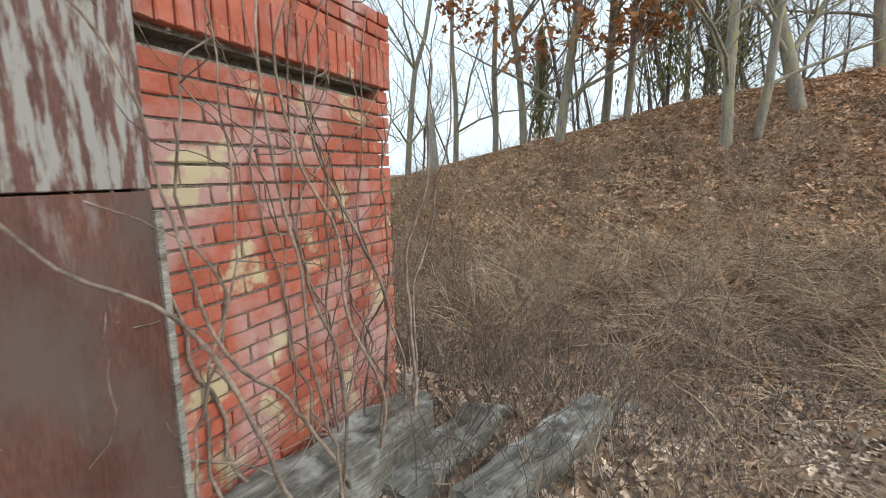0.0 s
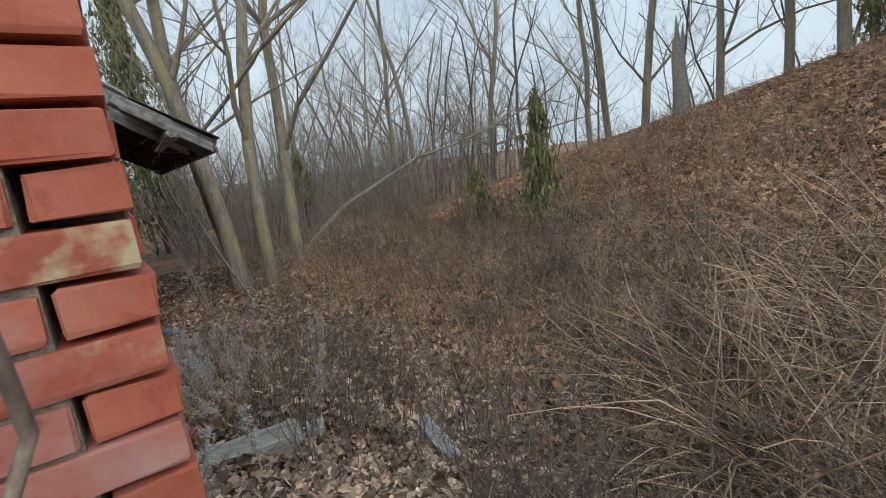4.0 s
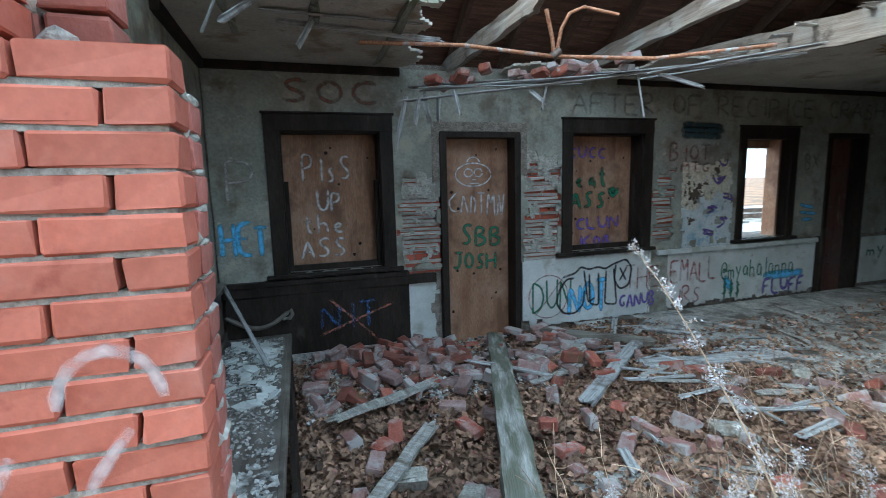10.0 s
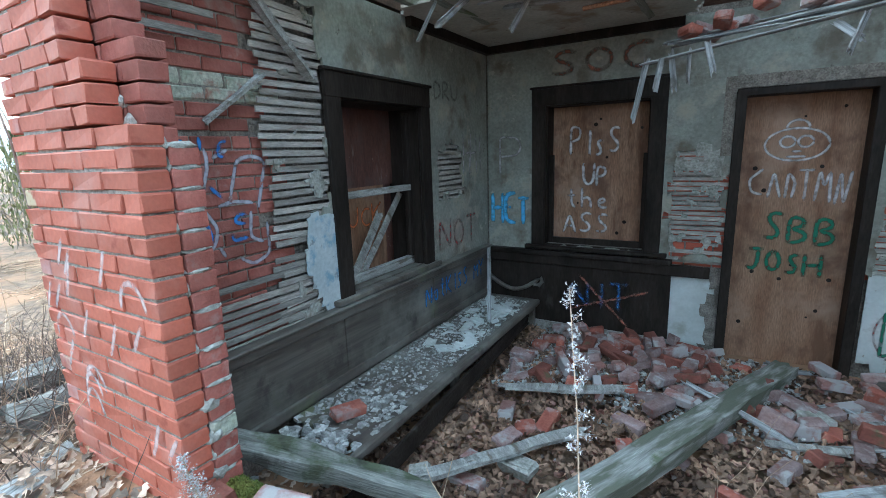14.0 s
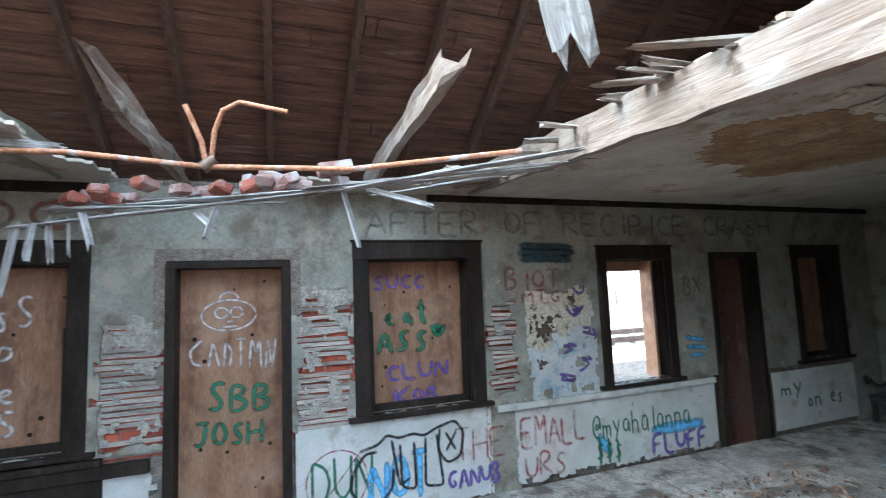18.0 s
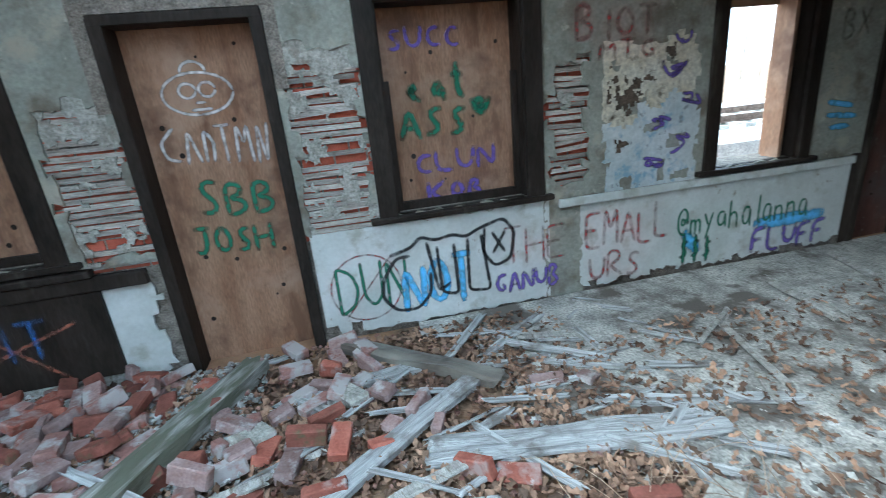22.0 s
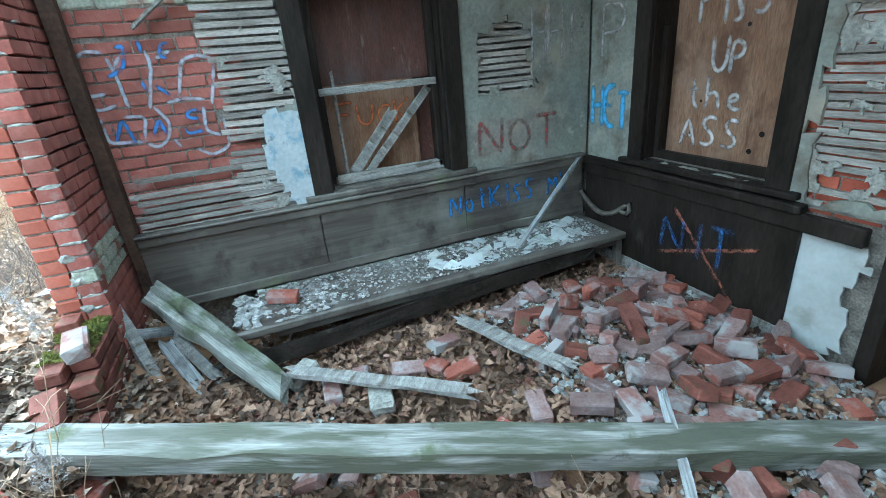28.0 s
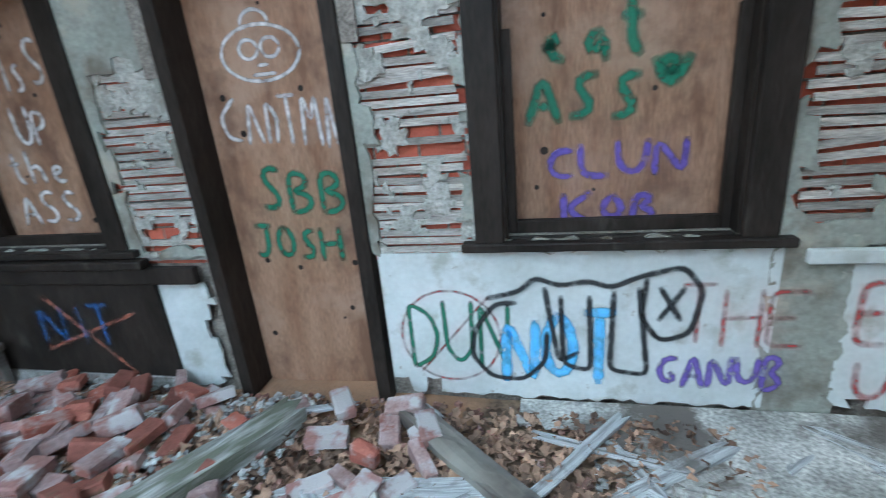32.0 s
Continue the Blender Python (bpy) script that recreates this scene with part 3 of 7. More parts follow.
def ribbon(V, Fc, C, pts, w, place, lift, rng):
    """One flat stroke along pts, laid on a surface; C takes the paint's cover, thin at both edges."""
    P = []
    for a, b in zip(pts, pts[1:]):
        k = max(1, int(math.dist(a, b) / max(w * 0.8, 0.012)))
        P += [(a[0] + (b[0] - a[0]) * i / k, a[1] + (b[1] - a[1]) * i / k) for i in range(k)]
    P.append(pts[-1])
    for _ in range(3):
        P = [P[0]] + [((p[0] + 2 * q[0] + r[0]) / 4, (p[1] + 2 * q[1] + r[1]) / 4) for p, q, r in zip(P, P[1:], P[2:])] + [P[-1]] if len(P) > 2 else P
    base = len(V)
    for i, p in enumerate(P):
        a, b = P[max(0, i - 1)], P[min(len(P) - 1, i + 1)]
        dx, dy = b[0] - a[0], b[1] - a[1]
        l = math.hypot(dx, dy) or 1
        end = i in (0, len(P) - 1)
        ww = w * rng.uniform(0.9, 1.1) * (0.7 if end else 1) / 2
        for k, c in ((-1.15, 0.0), (-0.6, 0.8), (0, 1.0), (0.6, 0.8), (1.15, 0.0)):
            V.append(place(p[0] - dy / l * ww * k, p[1] + dx / l * ww * k, lift))
            C.append(c * (0.5 if end else 1))
    for i in range(len(P) - 1):
        for k in range(4):
            q = base + 5 * i + k
            Fc.append((q, q + 1, q + 6, q + 5))

def sprayed(V, Fc, C, material, parent, label):
    me = mesh("graffiti", V, Fc, material)
    at = me.attributes.new("spray", "FLOAT", "POINT")
    at.data.foreach_set("value", C)
    return tagged(put("graffiti", me, parent), label, "" if parent else "graffiti")

def graffiti(lines, u, v, size, place, material, label, w=0.022, lift=0.004, seed=1, parent=None, lead=1.5, track=1.35, slant=0.0, fill=0.0):
    """Sprayed words. u, v: upper left; size: letter height."""
    rng = random.Random(seed)
    V, Fc, C = [], [], []
    for row, text in enumerate(lines):
        x = u + rng.uniform(-0.2, 0.2) * size * 0.3
        adv = fill / len(text) if fill else size * track * 4 / 6
        for ch in text:
            if ch in GLYPH:
                s = size * rng.uniform(0.9, 1.1)
                dy = rng.uniform(-0.06, 0.06) * size
                for st in GLYPH[ch].split("|"):
                    pts = [tuple(float(q) for q in p.split(",")) for p in st.split()]
                    pts = [(x + px * (adv * 0.2 if fill else s / 6) + slant * py / 6 * s, v - size * (1 + row * lead) + dy + py / 6 * s) for px, py in pts]
                    ribbon(V, Fc, C, pts, w, place, lift + rng.uniform(0, 0.001), rng)
            x += adv * (0.7 if ch in "Il" else 1)
    return sprayed(V, Fc, C, material, parent, label)

def scrawl(strokes, place, material, label, w=0.03, lift=0.004, seed=1, parent=None):
    rng = random.Random(seed)
    V, Fc, C = [], [], []
    for k, st in enumerate(strokes):
        ribbon(V, Fc, C, st, w, place, lift + 0.0004 * k, rng)
    return sprayed(V, Fc, C, material, parent, label)

def oval(cx, cy, rx, ry, a0=0, a1=360, n=18):
    return [(cx + rx * math.cos(radians(a0 + (a1 - a0) * i / n)), cy + ry * math.sin(radians(a0 + (a1 - a0) * i / n))) for i in range(n + 1)]

BACK = 3.52
LEFT = 0.32
FLOOR = -0.3
COURSE = 0.0677
on_back = lambda u, v, d: (u, BACK - d, v)
on_left = lambda u, v, d: (LEFT + d, u, v)
on_front = lambda u, v, d: (u, -d, v)

# ---- ground ----
def ground_sheet():
    xs = [-400, -150, -60, -30, -18] + [-12 + 0.25 * i for i in range(121)] + [22, 28, 40, 70, 150, 400]
    ys = [-400, -150, -60, -32] + [-20 + 0.25 * i for i in range(121)] + [13, 18, 30, 60, 150, 400]
    V = [(x, y, gz(x, y)) for x in xs for y in ys]
    n = len(ys)
    Fc = [(i * n + j, (i + 1) * n + j, (i + 1) * n + j + 1, i * n + j + 1) for i in range(len(xs) - 1) for j in range(n - 1)]
    ob = put("ground", mesh("ground", V, Fc, M_SOIL, True))
    return tagged(ob, "brown earth covered with dead leaves and litter", "ground", kind="structure")

ground = ground_sheet()

# ---- walls ----
H = 2.46
W2, D1, W3, W4, D5, W6 = (0.9, 1.8, 0.56, 1.84), (2.42, 3.2, -0.4, 1.8), (3.85, 4.78, 0.56, 1.84), (6.27, 7.03, 0.56, 1.80), (7.72, 8.38, -0.4, 1.82), (9.1, 9.8, 0.56, 1.8)
W1 = (1.45, 2.33, 0.58, 1.8)
XR = 10.5
wall_north = wall_core("wall_north", "x", 0, XR + 0.3, BACK + 0.055, BACK + 0.32, -0.5, H, [W2, D1, W3, W4, D5, W6], M_MORTAR_D, "long back wall of the old depot, brick core behind broken plaster")
wall_west = wall_core("wall_west", "y", 0.115, BACK + 0.05, 0.105, LEFT - 0.09, -0.5, H, [W1], M_MORTAR_D, "brick end wall of the depot with a boarded window")
wall_south = wall_core("wall_south", "x", 5.45, XR + 0.3, 0.085, 0.2, -0.5, 2.36, [(6.0, 7.0, 0.5, 1.6)], M_MORTAR_D, "remaining brick front wall with a broken edge")
wall_east = wall_core("wall_east", "y", 0.2, BACK + 0.05, XR, XR + 0.3, -0.5, H, [(1.2, 2.0, 0.5, 1.9)], M_PLASTER, "dim plastered end wall of the waiting room")
pier = wall_core("wall_corner_pier", "x", 0.112, 0.42, 0.118, 0.196, -0.5, 2.2, [], M_MORTAR, "broken red brick corner pier with white graffiti")
floor = tagged(part("floor", boxes((0.2, XR + 0.1, 0.5, BACK + 0.1, -0.5, FLOOR - 0.06)), M_DEBRIS, None), "dusty floor of the ruined waiting room", "floor", kind="structure")

sheet("dust_slab", 3.9, XR, 0.7, BACK - 0.01, 0.09, lambda u, v: u > 4.5 + max(0, 1.75 - v) * 1.1 + 0.9 * noise.noise((u, v * 1.3, 8)) - 0.25 * (v - 2) and v > 0.95 + 0.2 * noise.noise((u * 2, 1, 1)), lambda u, v, d: (u, v, FLOOR + 0.045 + d), 0.008, M_DUST, floor, "grey dusty floor surface", 31)
# broken plaster sheets
rgn = lambda u, v, a, b, c, d, s=0.08: a + s * noise.noise((v * 5, a, 1)) < u < b + s * noise.noise((v * 5, b, 2)) and c + s * noise.noise((u * 5, c, 3)) < v < d + s * noise.noise((u * 5, d, 4))
def inside(u, v, h, g=0.0):
    return h[0] - g < u < h[1] + g and h[2] - g < v < h[3] + g
HOLES_B = [(1.98, 2.36, 0.52, 1.42), (3.28, 3.70, 0.5, 1.62), (4.96, 5.22, 0.62, 1.42), (1.93, 2.3, -0.3, 0.44)]
def keep_back(u, v):
    if any(inside(u, v, h, 0.035) for h in (W2, D1, W3, W4, D5, W6)):
        return False
    if v < 0.5 and u < 9.95 and not (4.9 < u < 5.2):
        return False
    return not any(rgn(u, v, *h) for h in HOLES_B)
sheet("plaster", 0.33, XR, -0.3, 2.4, 0.05, keep_back, lambda u, v, d: on_back(u, v, d - 0.02), 0.02, M_PLASTER, wall_north, "cracked dirty grey plaster", 5)
HOLES_L = [(0.0, 1.02, -0.3, 2.42), (0.9, 1.34, 0.35, 1.98), (0.9, 1.3, 0.5, 2.3), (2.60, 3.02, 1.06, 1.48)]
def keep_left(u, v):
    if inside(u, v, W1, 0.035) or v < 0.42:
        return False
    if 1.05 < u < 1.36 and 0.5 < v < 1.1 + 0.15 * noise.noise((u * 9, v * 5, 3)) and u > 1.17 + 0.1 * noise.noise((v * 6, 1, 1)):
        return True
    return not any(rgn(u, v, *h) for h in HOLES_L)
sheet("plaster", 0.2, BACK - 0.01, 0.3, 2.4, 0.045, keep_left, lambda u, v, d: on_left(u, v, d - 0.02), 0.02, M_PLASTER, wall_west, "cracked grey plaster with holes down to the lath", 9)
# pale lower panels under the windows of the back wall
def keep_p1(u, v):
    return v > -0.24 + 0.06 * noise.noise((u * 4, 1, 1)) + (0.12 if u < 3.5 else 0) * (0.5 + noise.noise((u * 9, 2, 2))) and v < 0.5
sheet("lower_panel", 3.27, 4.93, -0.28, 0.5, 0.04, keep_p1, lambda u, v, d: on_back(u, v, d - 0.012), 0.012, M_PLASTER_W, wall_north, "pale grey painted lower panel under a window", 4)
sheet("lower_panel", 5.17, 7.6, -0.26, 0.47, 0.04, lambda u, v: v > -0.2 + 0.05 * noise.noise((u * 4, 5, 1)), lambda u, v, d: on_back(u, v, d - 0.012), 0.012, M_PLASTER_W, wall_north, "pale lower panel with red and green writing", 6)
sheet("lower_panel", 2.0, 2.34, -0.3, 0.36, 0.04, lambda u, v: u < 2.29 + 0.06 * noise.noise((v * 6, 4, 1)) and v > -0.27, lambda u, v, d: on_back(u, v, d - 0.012), 0.013, M_PLASTER_W, wall_north, "bare white panel beside the doorway", 7)
sheet("lower_panel", 8.5, 9.95, -0.2, 0.45, 0.05, lambda u, v: True, lambda u, v, d: on_back(u, v, d - 0.012), 0.012, M_PLASTER_W, wall_north, "pale lower panel in the far corner", 8)
sheet("cream_patch", 5.25, 6.15, 0.9, 1.6, 0.03, lambda u, v: 5.34 + 0.06 * noise.noise((v * 6, 1, 1)) < u < 6.06 + 0.1 * noise.noise((v * 5, 2, 2)) and v > 1.08 + 0.12 * noise.noise((u * 5, 3, 1)) - 0.1 * (u < 5.6) and v < 1.5 + 0.06 * noise.noise((u * 6, 3, 1)) and noise.noise((u * 7, v * 7, 6)) < 0.4, on_back, 0.0025, M_PLASTER_C, wall_north, "cream paint flaking off in blotches", 12)
sheet("blue_patch", 5.25, 6.2, 0.5, 1.25, 0.03, lambda u, v: 5.36 + 0.06 * noise.noise((v * 6, 4, 1)) < u < 6.1 + 0.08 * noise.noise((v * 5, 2, 2)) and v < 1.1 + 0.12 * noise.noise((u * 5, 3, 1)) - 0.1 * (u < 5.6) and noise.noise((u * 8, v * 8, 9)) < 0.3, on_back, 0.002, M_FLAKE, wall_north, "pale blue-grey paint flaking off the plaster", 13)
# broken holes as thin sheets: the shade inside them is put into the colour
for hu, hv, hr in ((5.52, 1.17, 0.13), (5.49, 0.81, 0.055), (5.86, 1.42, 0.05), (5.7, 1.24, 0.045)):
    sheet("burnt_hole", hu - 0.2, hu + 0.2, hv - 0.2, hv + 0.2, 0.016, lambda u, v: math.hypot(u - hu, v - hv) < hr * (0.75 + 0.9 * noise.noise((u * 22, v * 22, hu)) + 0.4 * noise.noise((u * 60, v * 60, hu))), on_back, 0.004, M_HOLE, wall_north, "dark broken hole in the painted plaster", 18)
rail_1 = part("chair_rail", boxes((5.0, 7.6, BACK - 0.035, BACK - 0.002, 0.44, 0.5), bevel=0.006), M_PLASTER_W, wall_north)

# laths showing through the holes
def laths(u0, u1, v0, v1, place, parent, seed, miss=0.12, pitch=0.044):
    rng = random.Random(seed)
    v = v0
    while v < v1:
        if rng.random() > miss:
            a, b = u0 + rng.uniform(-0.02, 0.05), u1 + rng.uniform(-0.05, 0.02)
            tilt = rng.uniform(-0.006, 0.006) if rng.random() < 0.8 else rng.uniform(-0.03, 0.03)
            bm = bmesh.new()
            P = [(a, v, 0), (b, v + tilt, 0), (b, v + tilt + 0.03, 0), (a, v + 0.03, 0)]
            lo = [bm.verts.new(place(p[0], p[1], -0.03)) for p in P]
            hi = [bm.verts.new(place(p[0], p[1], -0.022 + rng.uniform(0, 0.002))) for p in P]
            bm.faces.new(hi)
            bm.faces.new(lo[::-1])
            for i in range(4):
                bm.faces.new((lo[i], lo[(i + 1) % 4], hi[(i + 1) % 4], hi[i]))
            bmesh.ops.recalc_face_normals(bm, faces=bm.faces[:])
            part("lath", bm, M_LATH, parent)
        v += pitch
sheet("plaster_flake", 1.06, 1.37, 0.48, 1.2, 0.03, lambda u, v: u > 1.2 - 0.12 * math.sin((v - 0.55) * 5) + 0.05 * noise.noise((v * 9, u * 3, 1)) and v < 1.12 + 0.06 * noise.noise((u * 9, 1, 1)), on_left, 0.006, M_FLAKE, wall_west, "pale blue-stained flake of plaster", 10)
laths(1.93, 2.38, 0.48, 1.5, on_back, wall_north, 1, 0.05, 0.04)
laths(3.24, 3.74, 0.46, 1.7, on_back, wall_north, 2, 0.06, 0.04)
laths(4.93, 5.26, 0.55, 1.5, on_back, wall_north, 3, 0.02)
laths(2.54, 3.08, 1.0, 1.56, on_left, wall_west, 4, 0.0)
laths(0.9, 1.36, 0.45, 2.3, on_left, wall_west, 5, 0.06)
laths(0.32, 1.3, 0.46, 0.82, on_left, wall_west, 6, 0.05)
laths(0.3, 0.75, 1.9, 2.2, on_left, wall_west, 7, 0.4)

def remnants(u0, u1, v0, v1, place, parent, seed, cut, material):
    """Plaster keys and lumps still stuck between and over the laths."""
    sheet("plaster_remnant", u0, u1, v0, v1, 0.022, lambda u, v: noise.noise((u * 6, v * 8, seed)) + 0.45 * noise.noise((u * 19, v * 23, seed)) > cut(u, v), lambda u, v, d: place(u, v, d - 0.024), 0.012, material, parent, "rough pale plaster stuck on the laths", seed, 0.45)
M_KEYS = mat("plaster_keys", (0.28, 0.275, 0.24), (0.47, 0.46, 0.42), 0.95, 18, 0.7, 60, patches=[((0.22, 0.19, 0.15), 7.0, 0.6, 0.06)])
remnants(1.95, 2.38, 0.5, 1.5, on_back, wall_north, 41, lambda u, v: -0.25 if v > 1.2 else 0.28 if v > 0.84 else 0.34 - (0.6 if u < 2.06 - (v - 0.5) * 0.3 else 0), M_KEYS)
remnants(3.27, 3.74, 0.48, 1.72, on_back, wall_north, 42, lambda u, v: -0.3 if v > 1.46 else 0.05 if v > 1.2 or v < 0.66 else 0.22, M_KEYS)
remnants(4.93, 5.28, 0.6, 1.5, on_back, wall_north, 43, lambda u, v: 0.5, M_KEYS)
remnants(0.95, 1.36, 0.45, 2.3, on_left, wall_west, 44, lambda u, v: 0.42, M_KEYS)
remnants(2.56, 3.06, 1.0, 1.54, on_left, wall_west, 45, lambda u, v: 0.55, M_KEYS)

# ---- bricks of the nearest walls ----
rng = random.Random(11)
FULL = [brick_mesh("brick", 0.206, 0.1, 0.058, M_BRICK, rng) for _ in range(5)]
HALF = [brick_mesh("brick", 0.0985, 0.1, 0.058, M_BRICK, rng) for _ in range(3)]
FULL_S = [brick_mesh("brick", 0.206, 0.1, 0.058, M_BRICK_SIDE, rng) for _ in range(5)]
HALF_S = [brick_mesh("brick", 0.0985, 0.1, 0.058, M_BRICK_SIDE, rng) for _ in range(3)]
FULL_K = [brick_mesh("brick", 0.206, 0.1, 0.058, M_RUBBLE_K, rng, 0.004, 0.006) for _ in range(3)]
HALF_K = [brick_mesh("brick", 0.0985, 0.1, 0.058, M_RUBBLE_K, rng, 0.004, 0.006) for _ in range(3)]
FULL_G = [brick_mesh("brick", 0.206, 0.1, 0.062, M_LIME, rng, 0.005, 0.008) for _ in range(3)]
HALF_E = [brick_mesh("brick", 0.1, 0.1, 0.06, M_BRICK_END, rng, 0.006, 0.008) for _ in range(4)]
HALF_M = [brick_mesh("brick", 0.104, 0.1, 0.066, M_MORTAR_W, rng, 0.007, 0.01) for _ in range(3)]
FULL_I = [brick_mesh("brick", 0.206, 0.1, 0.058, M_BRICK_IN, rng) for _ in range(4)]
HALF_I = [brick_mesh("brick", 0.0985, 0.1, 0.058, M_BRICK_IN, rng) for _ in range(3)]

def lay(parent, u0, ends, z_of, rows, place, meshes, halves, rng, special=None, flip=0):
    """Running bond: rows of courses from u0 to ends(row)."""
    for r in rows:
        z = z_of(r)
        u = u0
        first = (r + flip) % 2 == 0
        end = ends(r)
        while u < end - 0.02:
            half = first or end - u < 0.17
            first = False
            ln = 0.1075 if half else 0.215
            me = rng.choice(halves if half else meshes)
            if special and not half:
                me = special(u, z) or me
            if end - u < 0.06 or u + ln > end + 0.06:
                break
            put("brick", me, parent, place(u + ln / 2, z, rng.uniform(-0.0015, 0.002), rng.uniform(-0.5, 0.5)))
            u += ln
Z0 = 1.5
z_row = lambda r: Z0 - (r + 0.5) * COURSE
rng = random.Random(21)
PIER_END = {-1: 0.86, -2: 0.70, -3: 0.65}
def pier_end(r):
    if r >= -1:
        return 0.86 + (0.0 if r % 2 else -0.004)
    return PIER_END.get(r, 0.62 - 0.012 * (-r - 3) - 0.05 * ((-r * 7) % 3 == 0))
on_pier = lambda u, z, d, a: pose(u, 0.05 - d, z, 0, 0, a)
toothed = [r for r in range(-7, 22) if r % 2 == 0]
lay(pier, 0.1075, pier_end, z_row, toothed, on_pier, FULL, HALF, rng, flip=1)
lay(pier, 0.0, pier_end, z_row, [r for r in range(-11, 25) if r not in toothed], on_pier, FULL, HALF, rng)
# inner wythe of the pier, broken back
rng = random.Random(22)
lay(pier, 0.2175, lambda r: 0.845 - 0.02 * (r % 3 == 0) if r > -1 else 0.79 if r > -6 else 0.64, z_row, range(-10, 25), lambda u, z, d, a: pose(u, 0.157 - d, z, 0, 0, a), FULL_I, HALF_I, rng, lambda u, z: rng.choice(FULL_G) if 0.42 < z < 0.62 else None, flip=1)
part("mortar_edge", boxes(*[(0.6, pier_end(r) - 0.012, 0.007, 0.1, z_row(r) - COURSE / 2 - 0.006, z_row(r) - COURSE / 2 + 0.006) for r in range(-1, 25)], (0.11, 0.42, 0.006, 0.09, -0.5, 2.25), (0.42, 0.6, 0.006, 0.09, -0.5, 1.5)), M_MORTAR, pier)
def lump(bm, x, y, z, sx, sy, sz, r):
    """A squeezed-out lump of mortar."""
    q = bmesh.ops.create_icosphere(bm, subdivisions=2, radius=1)["verts"]
    o = r.uniform(0, 50)
    for v in q:
        k = 1 + 0.35 * noise.noise(v.co * 1.6 + Vector((o, 0, 0))) + 0.12 * noise.noise(v.co * 5 + Vector((o, 0, 0)))
        v.co = Vector((x + v.co.x * sx * k, y + v.co.y * sy * k, z + v.co.z * sz * k))
bm = bmesh.new()
r3 = random.Random(23)
for r in range(-3, 24):
    z = z_row(r) - COURSE / 2
    e = pier_end(r)
    lump(bm, e - 0.022 + r3.uniform(-0.006, 0.006), 0.155 + r3.uniform(-0.01, 0.01), z, 0.026, 0.05 + r3.uniform(0, 0.01), 0.011 + r3.uniform(0, 0.006), r3)
    if r % 3 == 0 or r < 0:
        lump(bm, e - 0.03, 0.104 + r3.uniform(-0.004, 0.004), z + 0.01, 0.03, 0.012, 0.03, r3)
for z in (0.62, 0.50, 0.35):
    lump(bm, 0.83, 0.12, z, 0.04, 0.045, 0.035, r3)
part("mortar_lumps", bm, M_KEYS, pier, "crumbling pale mortar in the broken edge")

# stub of the fallen wall beside the pier, with moss
STUB = {17: 1.0, 18: 1.26, 19: 1.34, 20: 1.42}
lay(pier, 0.87, lambda r: STUB.get(r, 1.78 + 0.06 * (r % 3)), z_row, range(17, 25), lambda u, z, d, a: pose(u, 0.05 - d, z, 0, 0, a * 3), FULL_K, HALF_K, rng)
for x, z in ((1.44, 0.19), (1.52, 0.10), (1.82, -0.02)):
    put("brick", FULL_K[0], pier, pose(x, 0.07, z, 8, 14, 12))
lay(pier, 0.80, lambda r: STUB.get(r, 1.7) - 0.05, z_row, range(18, 25), lambda u, z, d, a: pose(u, 0.157 - d, z, 0, 0, a * 3), FULL_K, HALF_K, rng, flip=1)
r3 = random.Random(27)
V, Fc = [], []
for _ in range(5200):
    x, y = r3.uniform(0.86, 1.22), r3.uniform(0.0, 0.2)
    k = noise.noise((x * 9, y * 11, 2)) + 0.4 * noise.noise((x * 30, y * 30, 2))
    if k < -0.28:
        continue
    h = 0.008 + 0.03 * max(0, k + 0.2)
    b = len(V)
    for _ in range(3):
        V.append((x + r3.gauss(0, 0.005), y + r3.gauss(0, 0.005), r3.uniform(0.0, h * 1.4)))
    Fc.append((b, b + 1, b + 2))
moss_ob = put("moss", mesh("moss", V, Fc, M_MOSS))
moss_ob.matrix_basis = pose(0, 0, Z0 - 17.98 * COURSE)
tagged(moss_ob, "bright green moss on the broken brick ledge", "moss", kind="stuff")
ledge = put("mortared_brick", brick_mesh("mortared_brick", 0.2, 0.1, 0.065, M_RUBBLE_W, rng, 0.006, 0.01), None, pose(1.15, 0.13, Z0 - 18 * COURSE + 0.036, 3, 3, 14))
tagged(ledge, "broken brick caked in white mortar on the ledge", "brick")

# west wall, outer face; its brick ends show at the corner
rng = random.Random(24)
on_west = lambda u, z, d, a: pose(0.05 - d, u, z, 0, 0, 90 + a)
lay(wall_west, 0.0, lambda r: 1.40, z_row, toothed, on_west, FULL_S, HALF_S, rng, None, 1)
lay(wall_west, 0.1075, lambda r: 1.40, z_row, [r for r in range(-7, 22) if r not in toothed], on_west, FULL_S, HALF_S, rng)
part("mortar_bed", boxes((0.010, 0.104, 0.11, 1.44, -0.5, 1.98)), M_MORTAR_D, wall_west)
SOLD = brick_mesh("brick", 0.058, 0.11, 0.197, M_BRICK_SIDE, rng)
for i in range(22):
    put("brick", SOLD, wall_west, pose(0.035, 0.0 + 0.033 + 0.0665 * i, 1.98 + 0.165, 0, 0, 90 + rng.uniform(-1, 1)))
for r in range(-14, -11):
    lay(wall_west, 0.0, lambda r: 1.5, z_row, [r], lambda u, z, d, a: pose(0.03 - d, u, z - 0.02, 0, 0, 90 + a), FULL_S, HALF_S, rng)
part("mortar_bed", boxes((0.02, 0.104, 0.02, 2.6, 2.03, 2.44)), M_MORTAR_D, wall_west)
